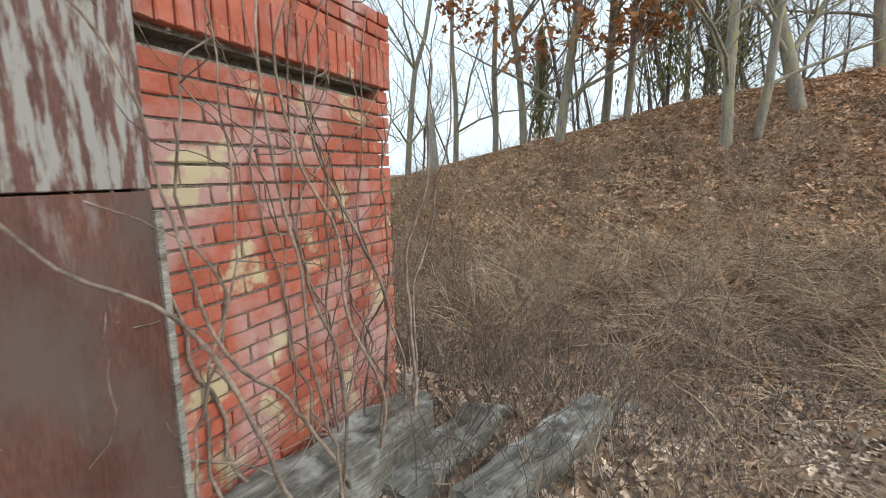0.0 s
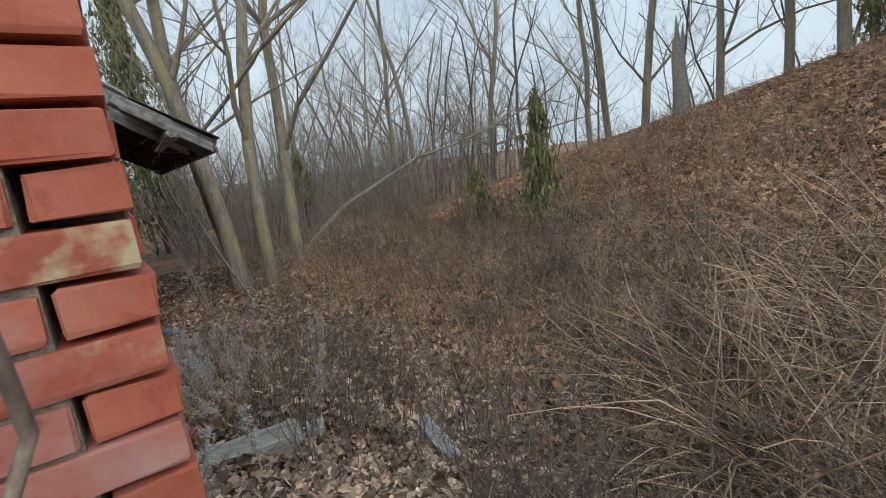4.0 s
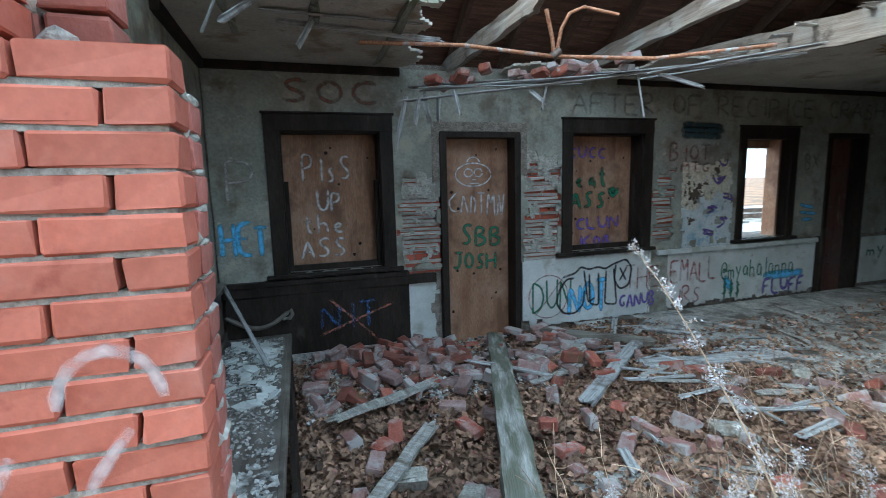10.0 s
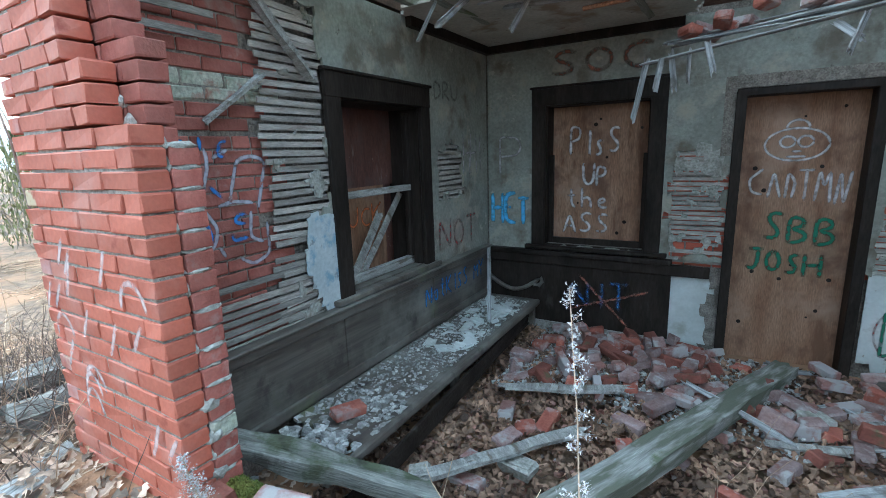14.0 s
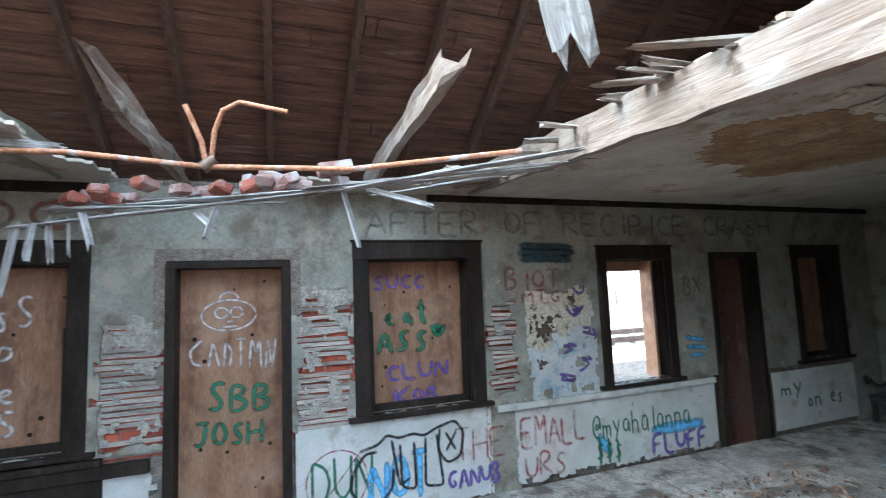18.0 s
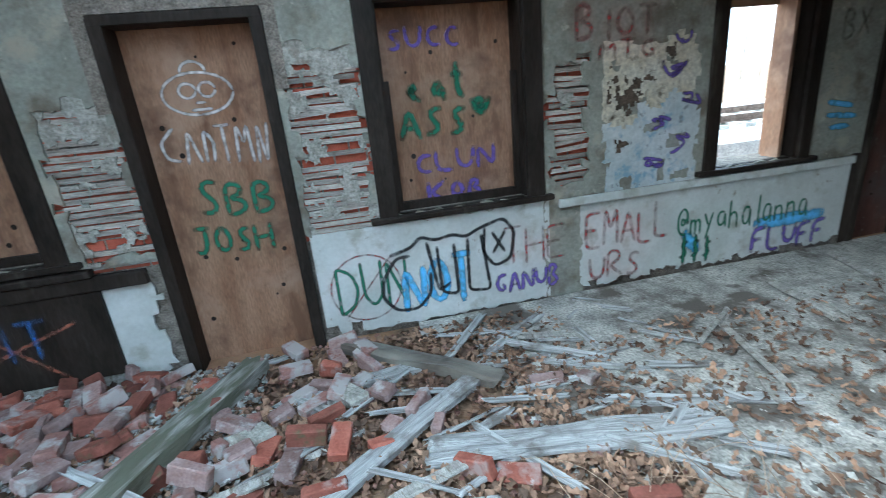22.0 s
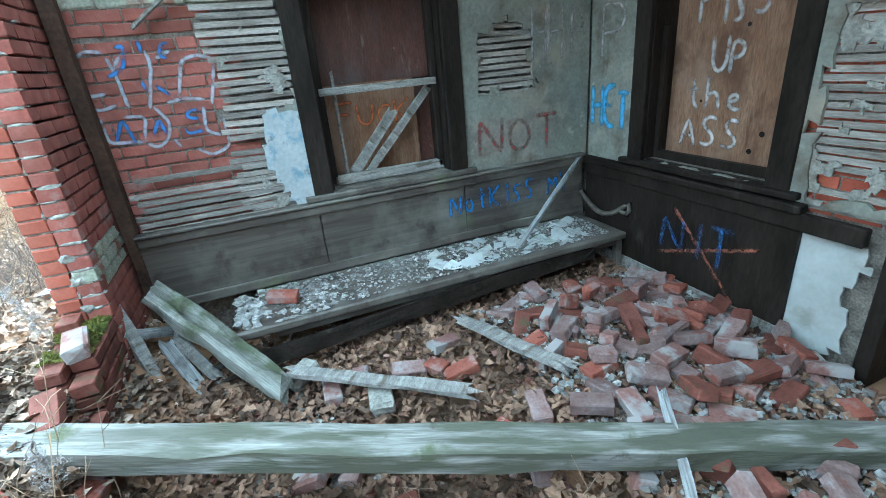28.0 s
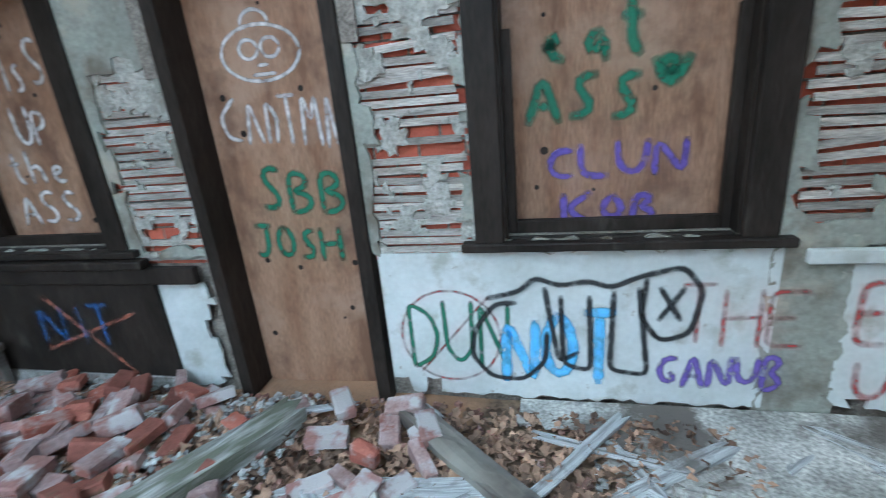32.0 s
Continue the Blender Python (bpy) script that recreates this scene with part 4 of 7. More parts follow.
# the rest of the west wall past the boarded window, joined
def far_bricks(name, u0, u1, z0, z1, place, parent, material, depth=0.1, holes=(), seed=5, label=""):
    rng = random.Random(seed)
    V, Fc = [], []
    r = 0
    z = z0
    while z < z1:
        u = u0 - (0.1 if r % 2 else 0)
        while u < u1:
            a, b = max(u, u0) + 0.004, min(u + 0.2, u1) - 0.004
            if b - a > 0.03 and not any(inside((a + b) / 2, z + 0.03, h) for h in holes):
                d = rng.uniform(0, 0.003)
                base = len(V)
                for uu in (a, b):
                    for dd in (d, -depth):
                        for zz in (z + 0.004, z + COURSE - 0.006):
                            V.append(place(uu, zz, dd))
                Fc += [tuple(base + i for i in f) for f in BF]
            u += 0.205
        z += COURSE
        r += 1
    ob = put(name, mesh(name, V, Fc, material), parent)
    return tagged(ob, label, kind="stuff")
far_bricks("far_bricks", 2.62, 3.9, -0.4, 2.4, lambda u, z, d: (-d, u, z), wall_west, M_BRICK_ISL, 0.09)
# inner face of the west wall where plaster and lath are gone
rng = random.Random(25)
lay(wall_west, 0.23, lambda r: 1.02 + 0.1 * math.sin(r), z_row, range(-13, 17), lambda u, z, d, a: pose(LEFT - 0.132 + d, u, z + (0.016 if z > 1.56 else 0), 0, 0, 90 + a), FULL_I, HALF_I, rng, lambda u, z: rng.choice(FULL_G) if 1.70 < z < 1.86 or z > 2.25 else None, flip=1)
far_bricks("far_bricks", 1.9, 2.42, 0.45, 1.6, lambda u, z, d: (u, BACK + 0.05 - d, z), wall_north, M_BRICK_ISL, 0.02, seed=6)
far_bricks("far_bricks", 3.2, 3.85, 0.45, 1.75, lambda u, z, d: (u, BACK + 0.05 - d, z), wall_north, M_BRICK_ISL, 0.02, seed=7)
far_bricks("far_bricks", 4.9, 5.3, 0.5, 1.6, lambda u, z, d: (u, BACK + 0.05 - d, z), wall_north, M_BRICK_ISL, 0.02, seed=8)
# front wall to the east of the gap: broken edge in single bricks, the rest joined
rng = random.Random(26)
def east_start(r):
    return 4.88 + 0.012 * math.sin(r * 1.7) + 0.0 + (0.008 if r % 2 else 0) + (-0.14 if r > 17 else 0) + (0.10 * (-r) if -4 < r < 0 else 0.24 if r <= -4 else 0)
for r in range(-12, 26):
    u = east_start(r)
    while u < 5.6:
        ln = 0.1075 if (u == east_start(r) and r % 2) else 0.215
        put("brick", rng.choice(HALF if ln < 0.2 else FULL), wall_south, pose(u + ln / 2, 0.05 - rng.uniform(0, 0.003), z_row(r), 0, 0, rng.uniform(-0.6, 0.6)))
        u += ln
    if r > -13:
        s = 4.88 + (0.16 if r < 0 else 0) + (0.16 if r < -2 else 0) + (0.08 if r < -6 else 0)
        for k in range(2 if r > -1 else 4):
            me = rng.choice(HALF_M if rng.random() < 0.45 else HALF_E)
            put("brick", me, wall_south, pose(s + 0.05 + rng.uniform(-0.012, 0.012) + 0.103 * k, 0.157, z_row(r), 0, 0, 90 + rng.uniform(-2, 2)))
far_bricks("far_bricks", 5.62, XR + 0.3, -0.3, 2.3, lambda u, z, d: (u, -d, z), wall_south, M_BRICK_ISL, 0.09, [(6.0, 7.0, 0.5, 1.6)], 9)
bm = bmesh.new()
for r in range(-12, 25):
    z = z_row(r) - COURSE / 2
    s = east_start(r)
    t = 4.90 + (0.16 if r < 0 else 0) + (0.16 if r < -2 else 0) + (0.08 if r < -6 else 0)
    lump(bm, t + 0.06, 0.155, z, 0.085, 0.062, 0.016, rng)
    if r % 2:
        lump(bm, t + 0.03, 0.11, z + 0.03, 0.05, 0.03, 0.035, rng)
    add_box(bm, s + 0.02, 5.6, 0.012, 0.1, z - 0.006, z + 0.006)
part("mortar_lumps", bm, M_MORTAR, wall_south, "pale mortar squeezed between the broken wythes")
part("mortar_bed", boxes((5.45, XR + 0.3, 0.010, 0.085, -0.4, 2.3)), M_MORTAR_D, wall_south)

post = tagged(put("corner_post", plank_mesh("corner_post", 2.7, 0.09, 0.07, M_RAFT, random.Random(8), 12, 0.006, 0.03), None, span((0.29, 0.255, -0.35), (0.29, 0.265, 2.35))), "dark rotting corner post against the brick", "post")

# ---- windows and doors ----
def window(name, h, place_axis, label, board=None, board_label="", cw=0.125, sash=True, sill=True, depth=0.2):
    """Dark casing, jambs set into the opening, sill and a board nailed outside. place_axis: 'back' or 'left'."""
    th = thing(name, label, "window", kind="structure")
    B = (lambda a, b, d0, d1, p, q: (a, b, BACK - d1, BACK - d0, p, q)) if place_axis == "back" else (lambda a, b, d0, d1, p, q: (LEFT + d0, LEFT + d1, a, b, p, q))
    u0, u1, v0, v1 = h
    part("casing", boxes(B(u0 - cw + 0.01, u0 + 0.01, -0.01, 0.022, v0 - 0.02, v1 + cw), bevel=0.004), M_DARK, th)
    part("casing", boxes(B(u1 - 0.01, u1 + cw - 0.01, -0.01, 0.022, v0 - 0.02, v1 + cw), bevel=0.004), M_DARK, th)
    part("head_casing", boxes(B(u0 - cw + 0.008, u1 + cw - 0.008, -0.012, 0.026, v1 - 0.01, v1 + cw + 0.01), B(u0 - cw - 0.008, u1 + cw + 0.008, -0.01, 0.038, v1 + cw + 0.01, v1 + cw + 0.03), bevel=0.004), M_DARK, th)
    for a, b in ((u0 - 0.002, u0 + 0.022), (u1 - 0.022, u1 + 0.002)):
        part("jamb", boxes(B(a, b, -depth, -0.012, v0, v1)), M_DARK, th)
    part("jamb", boxes(B(u0 + 0.022, u1 - 0.022, -depth, -0.012, v1 - 0.022, v1 + 0.002)), M_DARK, th)
    if sill:
        part("sill", boxes(B(u0 - cw - 0.05, u1 + cw + 0.05, -0.02, 0.05, v0 - 0.045, v0 - 0.008), B(u0 + 0.02, u1 - 0.02, -depth, -0.02, v0 - 0.03, v0 - 0.002), bevel=0.006), M_DARK if place_axis == "back" else M_BENCHW, th)
    if board:
        bo = part("board", boxes(B(u0 + 0.012, u1 - 0.012, -depth - 0.012, -depth + 0.004, v0 + 0.0, v1 - 0.0)), board, th, board_label)
        r5 = random.Random(int(u0 * 100))
        bm = bmesh.new()
        for _ in range(9):
            cu, cv, rr = r5.uniform(u0 + 0.06, u1 - 0.06), r5.uniform(v0 + 0.06, v1 - 0.06), r5.uniform(0.008, 0.02)
            bmesh.ops.create_circle(bm, cap_ends=True, radius=rr, segments=9, matrix=(pose(cu, BACK + depth - 0.008, cv, 90) if place_axis == "back" else pose(LEFT - depth + 0.008, cu, cv, 0, 90)))
        part("knots", bm, M_DARK, bo)
    if sash:
        for a, b in ((u0 + 0.022, u0 + 0.06), (u1 - 0.06, u1 - 0.022)):
            part("sash_stile", boxes(B(a, b, -0.12, -0.08, v0 + 0.0, v1 - 0.45), bevel=0.003), M_DARK, th)
        part("sash_rail", boxes(B(u0 + 0.06, u1 - 0.06, -0.12, -0.08, v0 + 0.0, v0 + 0.055), bevel=0.003), M_DARK if place_axis == "back" else M_GREY, th)
    return th

window_2 = window("window_2", W2, "back", "dark-framed window boarded with graffiti-sprayed plywood", M_PLY, "plywood sprayed with white words")
window_3 = window("window_3", W3, "back", "dark-framed window boarded with plywood in green and purple paint", M_PLY, "plywood sprayed green and purple")
window_4 = window("window_4", W4, "back", "open dark-framed window looking out on the railway track", None, sash=False, cw=0.11, depth=0.25)
part("inner_stop", boxes((W4[1] - 0.13, W4[1] - 0.10, BACK + 0.05, BACK + 0.2, W4[2], W4[3]), (W4[1] - 0.09, W4[1] - 0.03, BACK + 0.12, BACK + 0.26, W4[2], W4[3])), M_PLY, window_4, "bare orange wood of the window jamb")
part("top_board", boxes((W4[0], W4[1], BACK + 0.2, BACK + 0.22, 1.68, W4[3])), M_PLY, window_4)
window_6 = window("window_6", W6, "back", "boarded window in the dark far corner", M_PLY, cw=0.1)
window_1 = window("window_1", W1, "left", "sash window frame with splintered boards behind it", None, sash=False, depth=0.3)
part("board", boxes((0.03, 0.045, W1[0] + 0.02, W1[1] - 0.02, 1.22, W1[3])), M_PLY_OUT, window_1, "red-brown board across the upper half")
part("board", boxes((0.028, 0.043, W1[0] + 0.02, W1[1] - 0.14, W1[2], 1.225)), M_PLY, window_1, "bare plywood with orange letters")
part("meeting_rail", boxes((LEFT - 0.13, LEFT - 0.08, W1[0] + 0.04, W1[1] - 0.04, 1.17, 1.215), bevel=0.004), M_GREY, window_1)
part("sash_rail", boxes((LEFT - 0.13, LEFT - 0.085, W1[0] + 0.05, W1[1] - 0.03, 0.585, 0.65), bevel=0.004), M_GREY, window_1)
for a in (W1[0] + 0.025, W1[1] - 0.07):
    part("sash_stile", boxes((LEFT - 0.128, LEFT - 0.085, a, a + 0.045, 0.6, 1.75), bevel=0.004), M_DARK, window_1)
for k, (p, q, w) in enumerate((((LEFT - 0.15, 1.72, 0.60), (LEFT - 0.17, 2.25, 1.14), 0.055), ((LEFT - 0.14, 1.64, 0.64), (LEFT - 0.16, 1.98, 1.02), 0.07), ((LEFT - 0.16, 1.6, 0.6), (LEFT - 0.16, 1.6, 1.3), 0.05))):
    put("splintered_slat", plank_mesh("splintered_slat", (Vector(q) - Vector(p)).length, w, 0.014, M_GREY, random.Random(k + 40), 6, 0.003, 0.03), window_1, span(p, q, 90))
window_7 = tagged(part("window_7", boxes((6.0, 7.0, 0.03, 0.06, 0.5, 1.6), (5.95, 6.02, -0.01, 0.07, 0.46, 1.64), (6.98, 7.05, -0.01, 0.07, 0.46, 1.64)), M_GREY, None), "window boarded with pale grey plywood", "window", kind="structure")
window_8 = tagged(part("window_8", boxes((XR - 0.02, XR + 0.05, 1.15, 1.25, 0.45, 1.95), (XR - 0.02, XR + 0.05, 1.95, 2.05, 0.45, 1.95), (XR - 0.02, XR + 0.05, 1.15, 2.05, 1.85, 1.97), (XR + 0.15, XR + 0.17, 1.2, 2.0, 0.5, 1.9)), M_DARK, None), "boarded window in the end wall", "window", kind="structure")

def door(name, h, label, m):
    th = thing(name, label, "door", kind="structure")
    u0, u1, v0, v1 = h
    part("panel", boxes((u0 + 0.025, u1 - 0.025, BACK + 0.16, BACK + 0.178, -0.5, v1 - 0.02)), m, th, "plywood sheet nailed over the doorway")
    for a, b in ((u0 - 0.045, u0 + 0.025), (u1 - 0.025, u1 + 0.045)):
        part("jamb", boxes((a, b, BACK - 0.02, BACK + 0.2, -0.32, v1 + 0.02), bevel=0.004), M_DARK, th)
    part("head_jamb", boxes((u0 - 0.04, u1 + 0.04, BACK - 0.022, BACK + 0.2, v1 - 0.02, v1 + 0.035), bevel=0.004), M_DARK, th)
    bm = bmesh.new()
    r5 = random.Random(int(u0 * 10))
    for _ in range(12):
        bmesh.ops.create_circle(bm, cap_ends=True, radius=r5.uniform(0.007, 0.017), segments=9, matrix=pose(r5.uniform(u0 + 0.07, u1 - 0.07), BACK + 0.1585, r5.uniform(-0.2, v1 - 0.1), 90))
    part("knots", bm, M_DARK, th)
    return th
door_1 = door("door_1", D1, "doorway boarded with plywood, white and green graffiti", M_PLY)
door_2 = door("door_2", D5, "dark boarded doorway", M_PLY_OUT)
part("door_casing_scar", boxes((D1[1] + 0.047, D1[1] + 0.12, BACK - 0.006, BACK + 0.01, 1.4, 1.92), (D1[0] - 0.12, D1[0] - 0.047, BACK - 0.006, BACK + 0.01, 1.35, 1.92), (D1[0] - 0.119, D1[1] + 0.119, BACK - 0.008, BACK + 0.012, 1.84, 1.93)), M_MORTAR_D, wall_north, "bare strip where the door casing was torn off")
# boards over the window seen from outside
plywood_out = thing("boarded_opening", "peeling brown plywood sheets nailed over the side window", "board", kind="structure")
part("upper_sheet", boxes((-0.025, -0.010, 1.40, 2.66, 1.565, 2.5), bevel=0.003), M_PLY_PEEL, plywood_out, "brown paint peeling to white")
part("lower_sheet", boxes((-0.022, -0.008, 1.405, 2.66, 0.1, 1.558), bevel=0.003), M_PLY_OUT, plywood_out, "scratched red-brown sheet")
part("edge_strip", boxes((-0.034, -0.010, 1.385, 1.41, 0.3, 1.5), jit=0.002), M_GREY, plywood_out, "pale split batten along the edge")

# ---- wainscot, bench ----
wain = thing("wainscot", "dark-stained wooden wainscot with a moulded rail and blue graffiti", "panelling", kind="structure")
part("panel", boxes((0.36, 2.02, BACK - 0.03, BACK - 0.004, -0.28, 0.39)), M_DARK, wain)
part("rail", boxes((0.34, 2.30, BACK - 0.05, BACK - 0.002, 0.37, 0.46), (0.34, 2.02, BACK - 0.075, BACK - 0.002, 0.462, 0.505), bevel=0.006), M_DARK, wain)
part("base", boxes((0.5, 2.02, BACK - 0.045, BACK - 0.031, -0.3, -0.2)), M_GREY, wain)

def bench(name, L, label, wood, seat_wood, m, back_h=0.5, seat_z=0.32, depth=0.56):
    """Built-in depot bench: local x from 0 to L along the wall, y out of it, z up from the floor."""
    th = tagged(new(name), label, "bench")
    th.matrix_basis = m
    n = 3
    for i in range(n):
        a, b = L * i / n, L * (i + 1) / n
        part("back_panel", boxes((a + 0.003, b - 0.003, 0.01, 0.03, seat_z, seat_z + back_h - 0.07), bevel=0.003), wood, th)
    part("top_rail", boxes((0, L, 0.0, 0.06, seat_z + back_h - 0.07, seat_z + back_h - 0.01), bevel=0.008), wood, th)
    part("top_cap", boxes((0, L, 0.0, 0.085, seat_z + back_h - 0.008, seat_z + back_h + 0.012), bevel=0.006), seat_wood, th)
    part("lower_rail", boxes((0, L, 0.03, 0.055, seat_z + 0.01, seat_z + 0.07), bevel=0.004), wood, th)
    part("seat", boxes((L * 0.18, L - 0.02, 0.04, depth, seat_z - 0.028, seat_z), bevel=0.006), seat_wood, th)
    part("seat_edge", boxes((L * 0.09, L - 0.02, depth - 0.01, depth + 0.03, seat_z - 0.05, seat_z + 0.004), bevel=0.01), seat_wood, th)
    part("apron", boxes((L * 0.2, L - 0.03, depth - 0.05, depth - 0.03, seat_z - 0.11, seat_z - 0.05)), wood, th)
    # scrolled arm at the far end
    pts = []
    for i in range(22):
        a = i / 21
        pts.append((L - 0.03, 0.06 + (depth - 0.06) * a, seat_z + 0.20 - 0.14 * math.sin(a * math.pi * 0.9) + 0.04 * a))
    pts += [(L - 0.03, depth + 0.05 * math.sin(k * 0.9), seat_z + 0.19 + 0.05 * math.cos(k * 0.9)) for k in range(1, 6)]
    put("arm", sticks("arm", [(pts, 0.022, 0.018)], wood, 8), th)
    part("leg", boxes((L - 0.06, L - 0.01, depth - 0.07, depth - 0.02, 0.0, seat_z - 0.03), bevel=0.004), wood, th)
    part("leg", boxes((L * 0.5 - 0.03, L * 0.5 + 0.03, depth - 0.07, depth - 0.02, 0.0, seat_z - 0.03), bevel=0.004), wood, th)
    return th
bench_m = Matrix(((0, 1, 0, LEFT - 0.01), (1, 0, 0, 0.28), (0, 0, 1, FLOOR), (0, 0, 0, 1)))
bench_1 = bench("bench", 3.18, "dark wooden built-in waiting bench strewn with plaster crumbs", M_BENCHW, M_BENCHW, bench_m)
bench_2 = bench("bench", 2.0, "black wooden bench with white spray-painted letters", M_VINYL, M_VINYL, Matrix(((0, -1, 0, XR - 0.01), (1, 0, 0, 1.4), (0, 0, 1, FLOOR), (0, 0, 0, 1))), 0.55, 0.38)
rng = random.Random(31)
def crumbs(name, n, area, zf, size, material, label, seed, flat=0.4):
    r = random.Random(seed)
    V, Fc = [], []
    for _ in range(n):
        x, y = area(r)
        s = size * r.uniform(0.3, 1.2) ** 1.6
        z = zf(x, y) + s * flat * 0.3
        m = pose(x, y, z, r.uniform(-25, 25), r.uniform(-25, 25), r.uniform(0, 360))
        b = len(V)
        for i in (-1, 1):
            for j in (-1, 1):
                for k in (-1, 1):
                    V.append(m @ Vector((i * s * r.uniform(0.6, 1), j * s * r.uniform(0.5, 0.9), k * s * flat * r.uniform(0.6, 1))))
        Fc += [tuple(b + i for i in f) for f in BF]
    ob = put(name, mesh(name, V, Fc, material))
    return tagged(ob, label, "debris", kind="stuff")
crumbs("plaster_crumbs", 2600, lambda r: (LEFT + 0.06 + 0.46 * r.random(), 0.95 + 2.4 * r.random() ** 0.8), lambda x, y: 0.024, 0.010, M_DEBRIS, "pale plaster crumbs and flakes lying on the bench seat", 5)
crumbs("seat_rubble", 420, lambda r: (LEFT + 0.06 + 0.48 * r.random(), 0.72 + 0.62 * r.random()), lambda x, y: 0.01, 0.024, M_DEBRIS, "plaster lumps heaped on the broken seat end", 16)
crumbs("plaster_flakes", 110, lambda r: (LEFT + 0.1 + 0.4 * r.random(), 2.0 + 1.3 * r.random()), lambda x, y: 0.03, 0.05, M_PLASTER_W, "flat pale plaster flakes lying on the bench", 6, 0.12)

sheet("seat_dust", LEFT + 0.04, LEFT + 0.56, 0.86, 3.38, 0.03, lambda u, v: noise.noise((u * 6, v * 4, 9)) + 0.5 * noise.noise((u * 20, v * 20, 9)) > -0.12 - 0.25 * (v > 2.3), lambda u, v, d: (u, v, FLOOR + 0.32 + d), 0.004, M_DUST, bench_1, "grey plaster dust caked on the seat", 51)
plank("leaning_stick", (LEFT + 0.05, 3.42, 0.52), (LEFT + 0.42, 2.62, 0.05), 0.03, 0.018, M_GREYX, "thin grey batten leaning into the bench corner", "stick", 0, 77, ragged=0.02)
plank("bench_front_board", (LEFT + 0.64, 0.66, -0.14), (LEFT + 0.56, 3.1, -0.07), 0.1, 0.025, M_DARK, "split dark board hanging off the bench front", "board", 80, 78, ragged=0.1)

# ---- ceiling, joists, roof ----
def keep_ceil(x, y):
    e = 0.25 * noise.noise((x * 2.2, y * 2.2, 4)) + 0.1 * noise.noise((x * 7, y * 7, 1))
    if x > (4.78 if y < 2.6 else 4.3) + e * 0.25 and y > 0.35 + e:
        return True
    if x < 1.95 + e and y > 2.0 + 0.6 * e - (x - 1) * 0.1:
        return True
    return y > 3.15 + 0.6 * e and x > 3.0
sheet("ceiling", LEFT, XR, 0.2, BACK, 0.036, keep_ceil, lambda u, v, d: (u, v, 2.42 - d), 0.02, M_CEIL, None, "", 14, 0.45)
ceil = bpy.data.objects["ceiling"]
M_STAIN = mat("water_stained_plaster", (0.24, 0.14, 0.07), (0.40, 0.27, 0.15), 0.9, 4, 0.3, 30, patches=[((0.50, 0.45, 0.36), 4.0, 0.62, 0.05)])
sheet("stained_layer", 5.4, 7.9, 0.7, 2.8, 0.05, lambda u, v: ((u - 6.55) / 1.0) ** 2 + ((v - 1.65 - 0.25 * (u - 6.5)) / 0.62) ** 2 + 0.7 * noise.noise((u * 2.4, v * 2.4, 3)) < 0.9, lambda u, v, d: (u, v, 2.4 - d), 0.004, M_STAIN, ceil, "brown water-stained patch", 15)
sheet("peeling_layer", 5.6, 7.2, 0.5, 1.5, 0.04, lambda u, v: ((u - 6.2) / 0.55) ** 2 + ((v - 0.95 - 0.1 * (u - 6.2)) / 0.2) ** 2 + 0.8 * noise.noise((u * 5, v * 5, 3)) < 0.8, lambda u, v, d: (u, v, 2.396 - d), 0.01, M_PLASTER_C, ceil, "cream paint peeling from the ceiling", 17)
tagged(ceil, "broken plaster ceiling with brown water stains", "ceiling", kind="structure")
cor = tagged(part("trim", boxes((LEFT, 2.0, BACK - 0.05, BACK, 2.33, 2.396), (LEFT, LEFT + 0.05, 2.2, BACK - 0.05, 2.33, 2.396), (4.4, XR, BACK - 0.04, BACK, 2.34, 2.396)), M_DARK, None), "dark crown moulding under the ceiling", "trim", kind="structure")
JOIST = [
    ((0.72, 3.5, 2.52), (0.66, 0.0, 2.42), 0.2, M_JOISTM, 1), ((1.22, 3.5, 2.54), (1.18, 0.36, 2.40), 0.2, M_JOISTM, 2), ((1.78, 3.45, 2.50), (1.72, 0.54, 2.42), 0.2, M_JOISTM, 3), ((0.50, 3.4, 2.5), (0.46, 0.1, 2.46), 0.16, M_JOISTM, 7),
    ((2.5, 3.5, 2.46), (2.5, 1.75, 2.42), 0.14, M_BEAM, 4), ((3.86, 3.5, 2.46), (3.86, 1.48, 2.52), 0.15, M_BEAM, 5), ((4.78, 3.5, 2.50), (4.60, 0.02, 2.17), 0.2, M_BEAM, 6)]
for a, b, w, m, s in JOIST:
    L = (Vector(b) - Vector(a)).length
    ob = put("ceiling_joist", plank_mesh("ceiling_joist", L, w, 0.05, m, random.Random(s), 26, 0.014, 0.28, 0.15 if s != 6 else 0), None, span(a, b, 90))
    tagged(ob, "weathered broken ceiling joist, grey and mossy" if m is M_JOISTM else "split brown ceiling joist with a splintered end", "joist", "ceiling joists")
for k, xj in enumerate((5.4, 6.2, 7.0, 7.8, 8.6, 9.4, 10.2)):
    ob = put("ceiling_joist", plank_mesh("ceiling_joist", 3.4, 0.15, 0.05, M_RAFT, random.Random(60 + k), 6), None, span((xj, 3.5, 2.5), (xj, 0.1, 2.5), 90))
    tagged(ob, "dark ceiling joist above the plaster", "joist", "ceiling joists")
RIDGE_Y, RIDGE_Z, EAVE_Z = 1.92, 3.66, 2.25
roof = tagged(new("roof"), "dark gabled roof of bare boards and rafters, half fallen in", "roof", kind="structure")
rng = random.Random(33)
def slope(y):
    return EAVE_Z + (RIDGE_Z - EAVE_Z) * (4.1 - y) / (4.1 - RIDGE_Y)
def deck_start(y):
    return -0.3 if y > 2.38 else 0.1 if y > 2.22 else 1.0 + (2.22 - y) * 0.75
